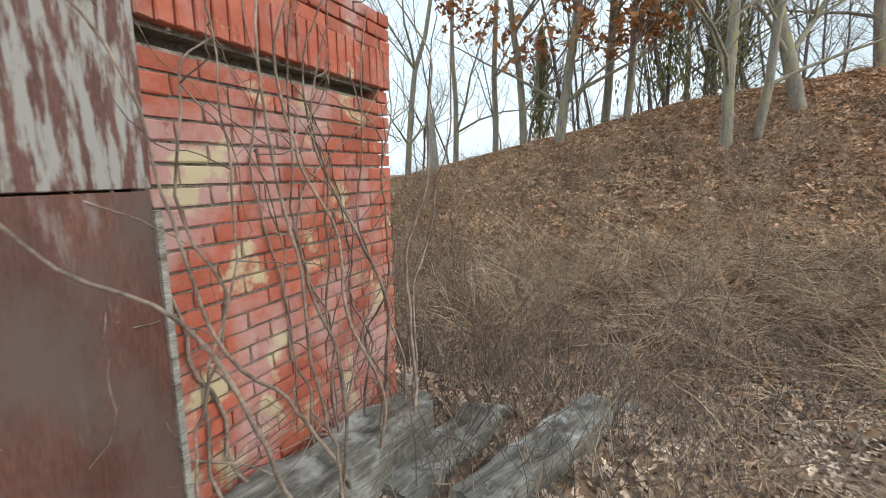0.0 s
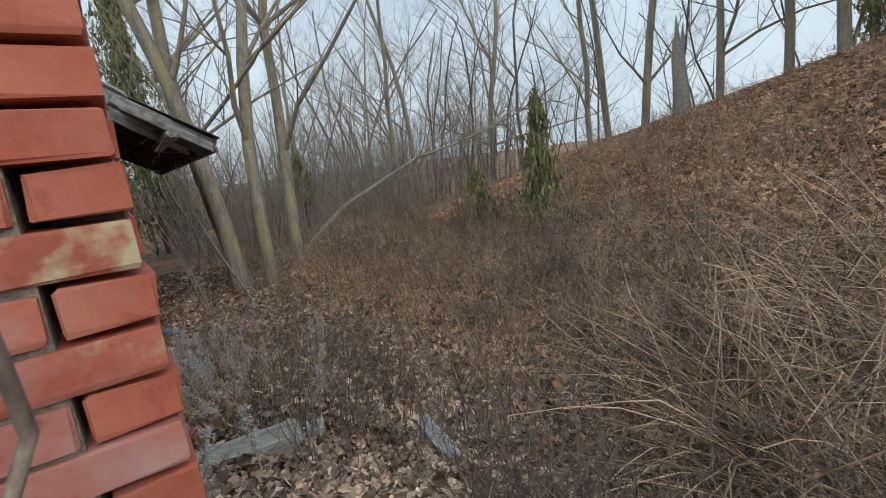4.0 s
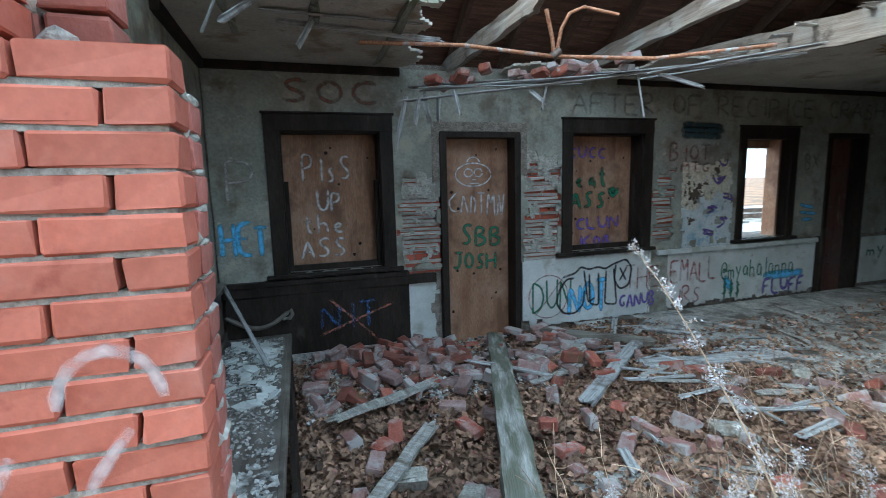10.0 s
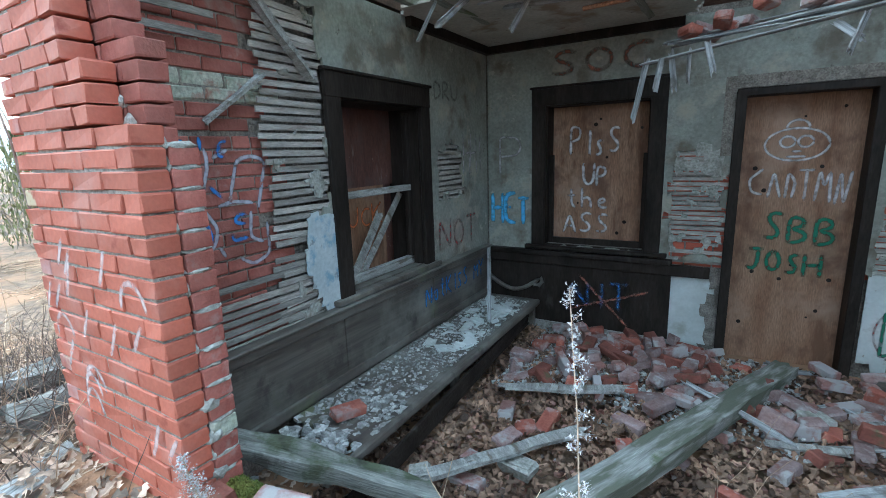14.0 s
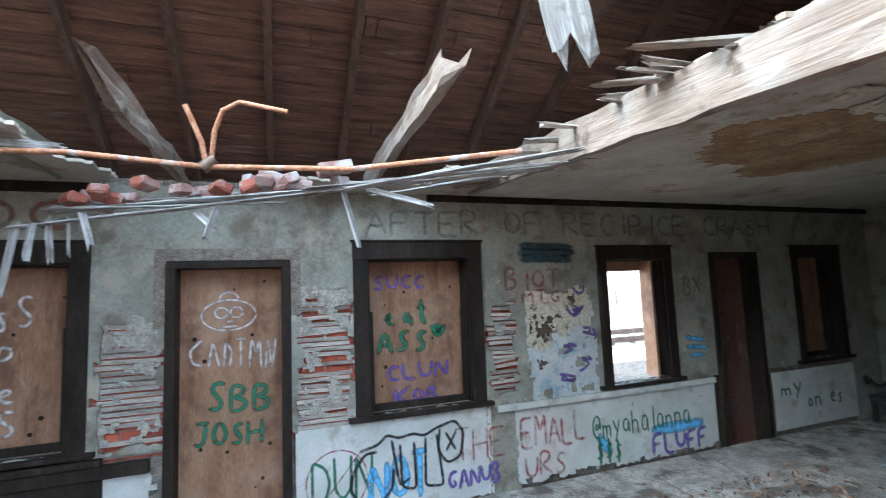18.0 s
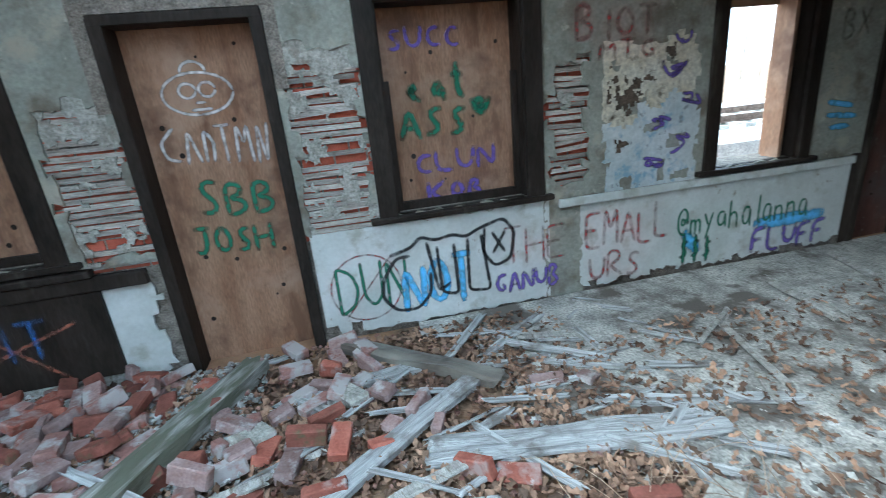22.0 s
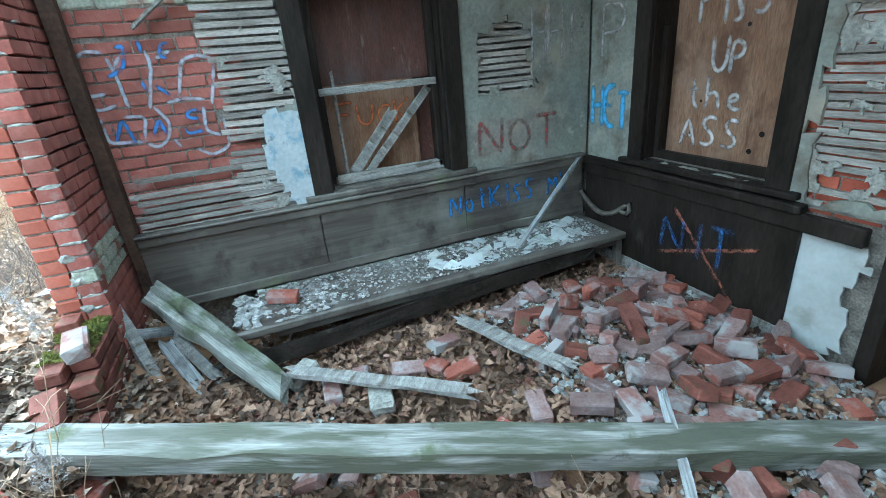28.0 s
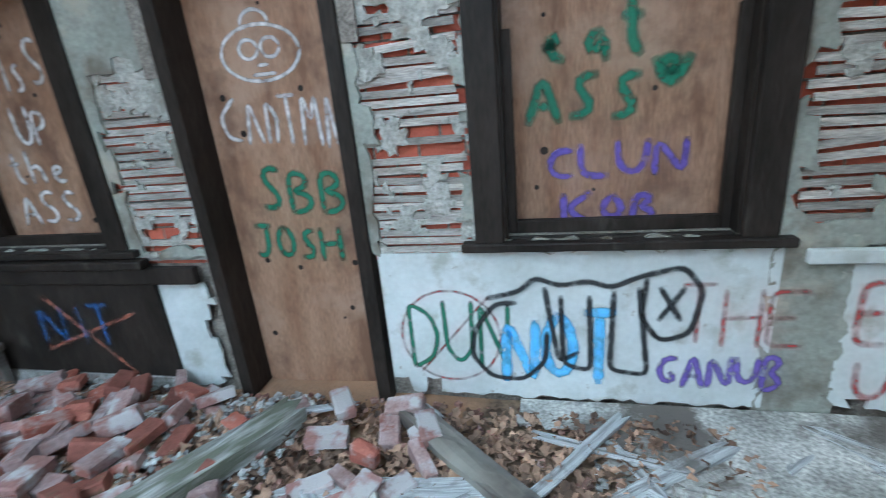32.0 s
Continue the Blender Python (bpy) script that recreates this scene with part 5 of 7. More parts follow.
for i in range(19):
    y1 = 4.1 - i * (4.1 - RIDGE_Y) / 19
    y0 = 4.1 - (i + 1) * (4.1 - RIDGE_Y) / 19 + 0.008
    xs = deck_start(y0) + rng.uniform(-0.22, 0.12)
    bm = bmesh.new()
    cuts = sorted([xs, XR + 0.7] + [rng.uniform(2.2, 10) for _ in range(3)])
    for a, b in zip(cuts, cuts[1:]):
        vs = [bm.verts.new((x, y, slope(y) + dz)) for x in (a + 0.004, b - 0.004) for y in (y0, y1) for dz in (0.06, 0.082)]
        for f in BF:
            bm.faces.new([vs[q] for q in f])
    bmesh.ops.recalc_face_normals(bm, faces=bm.faces[:])
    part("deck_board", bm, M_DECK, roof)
for k in range(21):
    x = -0.2 + 0.55 * k
    y_top = RIDGE_Y if x > 1.6 else 2.05 if x > 0.8 else 2.2
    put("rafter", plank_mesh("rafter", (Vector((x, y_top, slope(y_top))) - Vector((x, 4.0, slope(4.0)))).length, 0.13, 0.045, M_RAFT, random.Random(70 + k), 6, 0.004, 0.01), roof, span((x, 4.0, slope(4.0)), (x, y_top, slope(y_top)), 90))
# front slope that still stands over the east part
FE_Y, FE_Z = -1.0, 1.79
fs = lambda y: FE_Z + (RIDGE_Z - FE_Z) * (y - FE_Y) / (RIDGE_Y - FE_Y)
for i in range(16):
    y0 = FE_Y + i * (RIDGE_Y - FE_Y) / 16
    y1 = FE_Y + (i + 1) * (RIDGE_Y - FE_Y) / 16 - 0.008
    xs = 4.85 + 0.05 * i + rng.uniform(-0.16, 0.12)
    bm = bmesh.new()
    vs = [bm.verts.new((x, y, fs(y) + dz)) for x in (xs, XR + 0.7) for y in (y0, y1) for dz in (0.06, 0.082)]
    for f in BF:
        bm.faces.new([vs[q] for q in f])
    bmesh.ops.recalc_face_normals(bm, faces=bm.faces[:])
    part("deck_board", bm, M_GREYX if i < 3 else M_DECK, roof)
for k in range(11):
    x = 4.8 + 0.58 * k
    put("rafter", plank_mesh("rafter", (Vector((x, RIDGE_Y, fs(RIDGE_Y))) - Vector((x, FE_Y, fs(FE_Y)))).length, 0.12, 0.045, M_RAFT if k > 1 else M_GREYX, random.Random(90 + k), 6, 0.005, 0.03), roof, span((x, FE_Y, fs(FE_Y)), (x, RIDGE_Y, fs(RIDGE_Y)), 90))
plank("wall_plate", (0.2, 0.12, 2.48), (0.2, 3.5, 2.48), 0.2, 0.09, M_RAFT, "dark timber plate along the wall top", "beam", 0, 9, ragged=0.1)
plank("tie_board", (0.45, 1.35, 2.62), (1.62, 1.15, 2.72), 0.12, 0.03, M_GREY, "grey board nailed across the joists", "board", 30, 10, ragged=0.08)
plank("roof_brace", (1.35, 2.4, 2.85), (1.95, 2.05, 3.42), 0.14, 0.05, M_RAFT, "brown brace under the roof deck", "brace", 20, 12, ragged=0.04)
# shingles: ragged courses over both slopes
def shingles(name, f, y_a, y_b, xs0, n, up):
    V, Fc = [], []
    r = random.Random(35)
    for i in range(n):
        ya = y_a + (y_b - y_a) * i / n
        yb = y_a + (y_b - y_a) * (i + 1.35) / n
        x = xs0(i / n) + r.uniform(-0.2, 0.05)
        while x < XR + 0.75:
            w = r.uniform(0.2, 0.34)
            b = len(V)
            dz = r.uniform(0, 0.006)
            for xx in (x, x + w - 0.005):
                for yy, lift in ((ya, 0.10 + dz), (yb, 0.088 + dz)):
                    for t in (0, 0.008):
                        V.append((xx, yy, f(yy) + lift + t))
            Fc += [tuple(b + q for q in g) for g in BF]
            x += w
    return put(name, mesh(name, V, Fc, M_SHING), roof, None, "ragged dark asphalt shingles")
tagged(shingles("shingles", fs, FE_Y - 0.05, RIDGE_Y, lambda a: 4.75 + 0.8 * a, 18, 1), kind="stuff")
tagged(shingles("shingles", slope, 4.15, RIDGE_Y, lambda a: deck_start(4.15 - 2.65 * a) - 0.05, 18, -1), kind="stuff")
part("gable_fill", boxes((XR + 0.3, XR + 0.36, 0.0, 3.8, 2.36, 2.6)), M_DECK, roof)
plank("fascia_board", (4.75, FE_Y, 1.8), (XR + 0.6, FE_Y, 1.8), 0.14, 0.03, M_GREYX, "grey eave board along the roof edge", "fascia", 90, 3)
plank("soffit_beam", (4.6, -0.62, 1.93), (6.4, -0.62, 1.93), 0.12, 0.06, M_GREYX, "grey broken beam under the eaves", "beam", 0, 5, ragged=0.1)
plank("wall_plate", (4.62, 0.1, 2.42), (10.6, 0.1, 2.42), 0.18, 0.09, M_GREYX, "weathered timber plate on the wall top", "beam", 0, 6, ragged=0.05)
plank("leaning_board", (4.05, 0.5, 2.5), (3.7, 0.62, 3.5), 0.15, 0.03, M_GREYX, "pale splintered board hanging from the roof", "board", 0, 7, ragged=0.12)
plank("hanging_board", (4.4, 1.3, 2.62), (4.2, 1.2, 3.2), 0.2, 0.03, M_GREYX, "torn grey board hanging from the roof", "board", 30, 8, ragged=0.15)
for k, (a, b) in enumerate((((4.8, 0.0, 2.5), (4.5, 0.9, 3.02)), ((5.0, -0.3, 2.35), (4.7, 1.1, 3.2)), ((4.75, -0.2, 2.30), (5.9, -0.9, 1.92)), ((4.7, -0.1, 2.2), (5.6, -0.85, 1.84)))):
    plank("loose_roof_board", a, b, 0.12, 0.025, M_GREYX, "loose grey roof board at the broken edge", "board", 40 * k, 50 + k, "loose roof boards", ragged=0.08)
plank("brace", (0.33, 0.62, 2.5), (0.36, 1.22, 1.86), 0.06, 0.03, M_GREY, "thin grey brace hanging against the wall", "board", 0, 71, ragged=0.02)
plank("brace", (0.33, 0.92, 1.86), (0.3, 0.6, 1.62), 0.05, 0.02, M_GREY, "short lath hanging across bare brick", "board", 0, 72, ragged=0.02)

rl = random.Random(91)
for k in range(20):
    y = rl.uniform(0.5, 2.9)
    x = 4.75 + rl.uniform(-0.05, 0.15)
    plank("ceiling_lath", (x + rl.uniform(0.2, 0.6), y + rl.uniform(-0.1, 0.1), 2.43), (x - rl.uniform(0.05, 0.45), y + rl.uniform(-0.2, 0.2), 2.40 - rl.uniform(0, 0.08)), rl.uniform(0.03, 0.05), 0.009, M_LATH if k % 2 else M_BEAM, "ragged lath sticking out of the torn ceiling", "lath", rl.uniform(-25, 25), 840 + k, "torn ceiling laths", n=5, ragged=0.05)
fixture = thing("ceiling_fixture", "small black round fixture screwed to the ceiling plaster", "fixture", 8.3, 2.05, 2.4)
bm = bmesh.new()
bmesh.ops.create_cone(bm, cap_ends=True, radius1=0.05, radius2=0.09, depth=0.05, segments=18, matrix=pose(0, 0, -0.025))
part("base", bm, M_DARK, fixture)
bm = bmesh.new()
bmesh.ops.create_cone(bm, cap_ends=True, radius1=0.02, radius2=0.035, depth=0.05, segments=12, matrix=pose(0, 0, -0.072))
part("socket", bm, M_STEEL, fixture)
# sagging laths with bricks lying on them, and the bent pipe
sag = thing("sagging_lath_shelf", "sagging strip of ceiling lath hanging in the gap", "lath")
for k, (a, b, w) in enumerate((((1.84, 2.66, 1.96), (4.5, 1.70, 2.17), 0.035), ((2.0, 2.72, 2.06), (3.3, 2.2, 2.1), 0.05), ((1.95, 2.85, 2.1), (3.9, 2.1, 2.16), 0.05), ((2.0, 2.6, 2.05), (3.2, 2.35, 2.07), 0.08), ((3.3, 2.1, 2.1), (4.6, 1.7, 2.2), 0.04), ((3.5, 2.0, 2.08), (4.62, 1.6, 2.24), 0.05), ((3.7, 2.3, 2.12), (4.6, 1.9, 2.22), 0.06))):
    put("lath", plank_mesh("lath", (Vector(b) - Vector(a)).length, w, 0.009, M_GREYX, random.Random(100 + k), 10, 0.004, 0.04), sag, span(a, b, rng.uniform(-20, 20)))
for k, (a, b) in enumerate((((1.86, 2.66, 1.98), (1.78, 2.7, 1.62)), ((1.95, 2.6, 1.97), (1.92, 2.62, 1.8)), ((2.1, 2.6, 2.0), (2.1, 2.62, 1.82)), ((2.2, 2.5, 2.0), (2.24, 2.5, 1.84)), ((2.75, 2.35, 2.0), (2.85, 2.3, 1.9)), ((2.85, 2.3, 2.02), (2.8, 2.28, 1.86)), ((3.48, 2.08, 2.07), (3.56, 2.1, 1.80)), ((3.6, 2.0, 2.08), (3.9, 1.92, 1.99)), ((2.0, 2.65, 2.0), (2.03, 2.6, 1.78)))):
    put("hanging_lath", plank_mesh("hanging_lath", (Vector(b) - Vector(a)).length, 0.035, 0.009, M_GREYX, random.Random(120 + k), 5, 0.003, 0.03), sag, span(a, b, 60))
LOOSE = [brick_mesh("loose_brick", 0.185, 0.09, 0.056, m, rng, 0.0025, 0.006) for m in (M_RUBBLE_P, M_RUBBLE_D, M_RUBBLE_D, M_RUBBLE_W, M_RUBBLE_D, M_RUBBLE_W, M_RUBBLE_K)] + [brick_mesh("loose_brick", lx, 0.09, 0.056, m, rng, 0.006, 0.01) for lx, m in ((0.1, M_RUBBLE_D), (0.12, M_RUBBLE_P), (0.08, M_RUBBLE_W), (0.13, M_RUBBLE_D))]
for k in range(20):
    a = rng.random()
    p = Vector((2.0, 2.66, 2.1)).lerp(Vector((3.6, 2.08, 2.15)), a) + Vector((rng.uniform(-0.06, 0.06), rng.uniform(-0.02, 0.22), 0.02 + (0.06 if k % 4 == 0 else 0)))
    tagged(put("loose_brick", rng.choice(LOOSE), None, pose(*p, rng.uniform(-25, 25), rng.uniform(-25, 25), rng.uniform(0, 360))), "chipped red brick lying on sagging laths", "brick", "bricks on the laths")
for k, (a, b) in enumerate((((0.5, 1.7, 2.42), (1.25, 1.9, 2.42)), ((0.9, 2.2, 2.38), (1.9, 2.3, 2.40)), ((0.7, 2.0, 2.38), (0.62, 1.9, 2.15)), ((0.85, 2.1, 2.38), (0.7, 2.0, 2.24)), ((1.2, 2.3, 2.38), (1.1, 2.25, 2.2)), ((1.0, 2.4, 2.39), (2.1, 2.5, 2.36)))):
    plank("ceiling_lath", a, b, 0.04, 0.01, M_GREYX, "loose lath dangling from the broken ceiling", "lath", 20 * k, 800 + k, "dangling laths", n=5, ragged=0.03)
pipe = thing("bent_pipe", "rusty bent pipe hanging under the roof", "pipe")
put("run", sticks("run", [([(1.5, 2.45, 2.30), (2.2, 2.3, 2.28), (2.82, 2.15, 2.20), (3.5, 1.95, 2.17), (4.35, 1.72, 2.25)], 0.014, 0.014)], M_RUST, 8), pipe)
put("riser", sticks("riser", [([(2.82, 2.15, 2.20), (2.80, 2.14, 2.32), (2.73, 2.1, 2.49)], 0.014, 0.014)], M_RUST, 8), pipe)
put("hook", sticks("hook", [([(2.84, 2.15, 2.22), (2.86, 2.12, 2.38), (2.9, 2.08, 2.47), (2.98, 2.03, 2.5), (3.2, 1.95, 2.44)], 0.013, 0.011)], M_RUST, 8), pipe)
put("fitting", sticks("fitting", [([(2.80, 2.15, 2.19), (2.86, 2.145, 2.24)], 0.032, 0.032)], M_STEEL, 8), pipe)

# ---- rubble inside ----
def rz_in(x, y):
    """Top of the rubble inside."""
    pile = 0.13 * math.exp(-((x - 1.75) / 0.75) ** 2 - ((y - 2.55) / 0.75) ** 2)
    return max(gz(x, y), FLOOR - 0.04) + 0.03 + pile
rng = random.Random(41)
LAID = []
def loose_bricks(n, area, label, group, seed, tilt=9, layers=1, gap=0.135):
    """Bricks tumbled over the floor, kept clear of one another; later layers lie on the first."""
    r = random.Random(seed)
    for layer in range(layers):
        for _ in range(n if layer == 0 else n // 2):
            for _ in range(14):
                x, y = area(r)
                if all((x - a) ** 2 + (y - b) ** 2 > gap * gap for a, b, l in LAID if l == layer):
                    break
            else:
                continue
            LAID.append((x, y, layer))
            up = r.random() < 0.22
            m = pose(x, y, rz_in(x, y) + (0.042 if up else 0.026) + 0.052 * layer, (90 if up else 0) + r.gauss(0, tilt), r.gauss(0, tilt), r.uniform(0, 360))
            tagged(put("loose_brick", r.choice(LOOSE), None, m), label, "brick", group)
loose_bricks(84, lambda r: (1.05 + 1.35 * r.random() ** 0.8, 2.15 + 1.28 * r.random() ** 0.8), "chipped red brick lying in the rubble", "bricks in the rubble", 3, 10, 2)
loose_bricks(26, lambda r: (2.3 + 1.3 * r.random(), 2.3 + 1.05 * r.random()), "dusty brick lying before the boarded door", "bricks in the rubble", 9, 9, 2)
loose_bricks(26, lambda r: (1.2 + 1.9 * r.random(), 0.9 + 1.4 * r.random()), "dusty red brick lying among leaves", "bricks in the rubble", 4, 9)
loose_bricks(26, lambda r: (3.0 + 1.7 * r.random(), 0.2 + 2.4 * r.random()), "broken red brick on the leafy floor", "bricks in the rubble", 5, 10)
loose_bricks(26, lambda r: (4.1 + 0.7 * r.random(), -0.5 + 1.2 * r.random()), "fallen red brick below the broken wall edge", "bricks below the wall", 6, 16, 2, 0.11)
loose_bricks(18, lambda r: (4.4 + 1.2 * r.random(), 0.35 + 1.1 * r.random()), "broken red brick among leaves behind the wall edge", "bricks below the wall", 12, 14)
loose_bricks(8, lambda r: (1.6 + 0.8 * r.random(), -0.1 + 0.5 * r.random()), "fallen red brick in the leaves", "bricks below the wall", 7, 18)
crumbs("pile_chips", 2600, lambda r: (1.0 + 1.9 * r.random(), 2.1 + 1.35 * r.random()), lambda x, y: rz_in(x, y) + 0.02, 0.016, M_DEBRIS, "grey mortar chips and plaster bits among the bricks", 27, 0.6)
tagged(put("loose_brick", LOOSE[0], None, pose(LEFT + 0.32, 1.0, FLOOR + 0.365, 6, 4, 70)), "red brick lying on the broken bench end", "brick", "bricks in the rubble")
STONE = brick_mesh("pale_block", 0.2, 0.12, 0.07, M_KEYS, rng, 0.008, 0.014)
for k, (x, y) in enumerate(((2.92, 2.55), (3.4, 2.75), (1.5, 1.35), (1.1, 1.0), (1.76, 1.1), (3.5, 1.2), (4.7, 1.6), (2.2, -0.2))):
    tagged(put("pale_block", STONE, None, pose(x, y, rz_in(x, y) + 0.05, rng.uniform(-14, 14), rng.uniform(-14, 14), rng.uniform(0, 180))), "pale mortar-covered block lying in the rubble", "block", "pale blocks")
crumbs("floor_rubble", 5200, lambda r: (0.9 + 4.0 * r.random(), 0.5 + 3.0 * r.random()), rz_in, 0.017, M_RUBBLE, "broken brick and mortar chips over the floor", 7, 0.6)
crumbs("floor_dust_chips", 9000, lambda r: (4.2 + 6.2 * r.random() ** 1.3, 0.5 + 3.0 * r.random()), rz_in, 0.017, M_DEBRIS, "grey plaster chips on the far floor", 8, 0.4)

def leaves(name, n, area, zf, size, material, label, seed, curl=0.5):
    r = random.Random(seed)
    V, Fc = [], []
    for _ in range(n):
        x, y = area(r)
        s = size * r.uniform(0.6, 1.25)
        m = pose(x, y, zf(x, y) + r.uniform(0.004, 0.03), r.gauss(0, 28), r.gauss(0, 28), r.uniform(0, 360))
        c = s * curl * r.uniform(-0.5, 1.1)
        f = s * r.uniform(-0.15, 0.5)
        b = len(V)
        w = s * r.uniform(0.4, 0.7)
        for p in ((-s, 0, c * 0.9), (-s * 0.1, 0, 0), (s, s * 0.15, c * 0.8), (-s * 0.55, w * 0.8, f + c * 0.3), (-s * 0.1, w * 0.45, f * 0.5), (s * 0.35, w, f + c * 0.2), (-s * 0.5, -w * 0.9, f + c * 0.3), (0, -w * 0.4, f * 0.5), (s * 0.45, -w * 0.85, f + c * 0.25)):
            V.append(m @ Vector(p))
        Fc += [tuple(b + i for i in q) for q in ((0, 1, 4, 3), (1, 2, 5, 4), (0, 6, 7, 1), (1, 7, 8, 2))]
    ob = put(name, mesh(name, V, Fc, material))
    return tagged(ob, label, "leaves", kind="stuff")
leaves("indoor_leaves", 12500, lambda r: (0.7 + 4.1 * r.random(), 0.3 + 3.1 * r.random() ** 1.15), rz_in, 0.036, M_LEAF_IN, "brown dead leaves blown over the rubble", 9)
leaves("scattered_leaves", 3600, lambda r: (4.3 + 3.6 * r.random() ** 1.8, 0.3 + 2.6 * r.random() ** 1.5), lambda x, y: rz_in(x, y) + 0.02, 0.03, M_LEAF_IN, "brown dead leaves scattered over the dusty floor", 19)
leaves("ground_leaves", 20000, lambda r: (0.9 + 9.5 * r.random() ** 1.5, 0.1 - 5.0 * r.random() ** 1.2), gz, 0.04, M_LEAF, "pale brown dead leaves covering the ground", 10)
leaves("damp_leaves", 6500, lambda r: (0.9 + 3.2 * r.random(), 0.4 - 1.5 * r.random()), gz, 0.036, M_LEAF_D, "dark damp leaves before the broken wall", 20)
leaves("hill_leaves", 58000, lambda r: (-7 + 15 * r.random(), -1.9 - 0.9 * r.random() - 10 * r.random()), gz, 0.056, M_LEAF_H, "dead leaves over the hillside", 11)
leaves("side_leaves", 12000, lambda r: (-3.2 + 4.6 * r.random(), -3.4 + 4.8 * r.random()), gz, 0.034, M_LEAF, "dead leaves beside the brick wall", 12)

# planks and beams on the floor
FP = [("fallen_beam", (1.40, -0.42, 0.20), (2.84, 3.28, -0.21), 0.155, 0.09, M_SILVER, "long silver-grey fallen beam, mossy in the middle"),
      ("fallen_plank", (3.35, 3.38, -0.22), (4.22, 2.62, -0.22), 0.13, 0.05, M_BENCHW, "dark fallen plank beside the door"),
      ("fallen_plank", (3.0, 2.85, -0.25), (3.85, 2.95, -0.24), 0.11, 0.025, M_GREYX, "splintered pale grey plank"),
      ("fallen_plank", (2.85, 1.75, -0.2), (4.15, 2.75, -0.22), 0.11, 0.03, M_GREYX, "long grey board lying on leaves"),
      ("fallen_plank", (3.75, 2.2, -0.22), (5.0, 1.98, -0.22), 0.17, 0.02, M_GREYX, "torn pale plank with ragged edges"),
      ("fallen_plank", (4.2, 2.9, -0.24), (4.7, 3.25, -0.24), 0.07, 0.02, M_GREYX, "small grey board lying on rubble"),
      ("fallen_plank", (4.6, 2.3, -0.24), (5.5, 2.0, -0.24), 0.07, 0.02, M_GREYX, "narrow pale board on the floor"),
      ("fallen_plank", (1.15, 0.95, -0.13), (1.75, 1.75, -0.15), 0.08, 0.025, M_GREY, "grey stick of wood in the leaves"),
      ("fallen_plank", (1.15, 1.95, -0.12), (1.9, 2.2, -0.08), 0.09, 0.02, M_GREY, "split grey laths on the bricks"),
      ("fallen_plank", (2.25, 2.4, -0.05), (2.75, 2.05, -0.1), 0.035, 0.012, M_GREYX, "thin pale lath lying on bricks"),
      ("broken_post", (0.60, 0.34, 0.26), (1.25, 0.91, -0.16), 0.14, 0.06, M_MOSSX, "mossy rotten post leaning on the rubble"),
      ("broken_plank", (0.95, -0.02, 0.25), (0.5, 0.45, -0.06), 0.07, 0.045, M_GREYX, "grey broken rail by the pier"),
      ("broken_plank", (0.70, 0.16, 0.29), (0.9, 0.3, -0.15), 0.06, 0.05, M_GREY, "short grey stake by the pier"),
      ("broken_plank", (0.68, 0.33, -0.04), (0.95, 0.5, -0.27), 0.07, 0.03, M_GREYX, "splintered grey stake in the leaves"),
      ("broken_plank", (0.72, 0.4, 0.0), (0.9, 0.6, -0.27), 0.06, 0.03, M_GREY, "splintered brown stake in the leaves"),
      ("fallen_plank", (1.45, -1.17, -0.09), (1.02, -1.06, -0.04), 0.09, 0.04, M_GREYX, "short grey board in the leaves"),
      ("upright_stub", (1.52, -0.58, -0.16), (1.46, -0.56, 0.16), 0.08, 0.06, M_GREYX, "grey stub of a post"),
      ("door_slab", (5.50, 0.66, -0.3), (5.72, 0.42, 0.36), 0.26, 0.05, M_BENCHW, "rotten wooden slab leaning behind the wall edge")]
for k, (n, a, b, w, t, m, lab) in enumerate(FP):
    plank(n, a, b, w, t, m, lab, "plank", 0, 200 + k, ragged=0.06, n=18, rough=0.022 if n == "broken_post" else 0.012 if w > 0.12 else 0.008)
for k in range(74):
    x, y, an, L = rng.uniform(2.6, 5.4 + 2.6 * (k % 3 == 0)), rng.uniform(1.0, 3.35), rng.uniform(0, 180), rng.uniform(0.15, 0.6)
    a = Vector((x, y, rz_in(x, y) + 0.035))
    b = Vector((x + L * math.cos(radians(an)), min(3.4, y + L * math.sin(radians(an))), 0))
    b.z = rz_in(b.x, b.y) + rng.uniform(0.02, 0.06)
    plank("loose_lath", a, b, rng.uniform(0.025, 0.06), 0.012, M_GREYX if k % 3 else M_GREY, "loose splintered lath on the rubble", "lath", rng.uniform(-20, 20), 300 + k, "laths on the floor", n=5, ragged=0.03)
for k, (x, y, sx, sy, r0) in enumerate(((6.6, 1.0, 0.5, 0.3, 10), (7.1, 1.3, 0.6, 0.4, -20), (8.0, 1.8, 0.9, 0.6, 5), (8.6, 2.3, 0.8, 0.5, 30), (7.5, 1.0, 0.5, 0.35, 40))):
    ob = part("fallen_ceiling_panel", boxes((-sx / 2, sx / 2, -sy / 2, sy / 2, -0.006, 0.006), jit=0.06), M_BLUEB, None)
    ob.matrix_basis = pose(x, y, rz_in(x, y) + 0.05 + 0.03 * (k % 2), rng.uniform(-9, 9), rng.uniform(-9, 9), r0)
    tagged(ob, "pale blue-grey ceiling panel fallen on the floor", "panel", "fallen panels")
can = thing("drink_can", "crushed turquoise drink can in the leaves", "can", 1.02, 1.62, -0.12)
can.matrix_basis = pose(1.02, 1.62, rz_in(1.02, 1.62) + 0.04, 80, 0, 40)
bm = bmesh.new()
bmesh.ops.create_cone(bm, cap_ends=True, radius1=0.03, radius2=0.03, depth=0.09, segments=14)
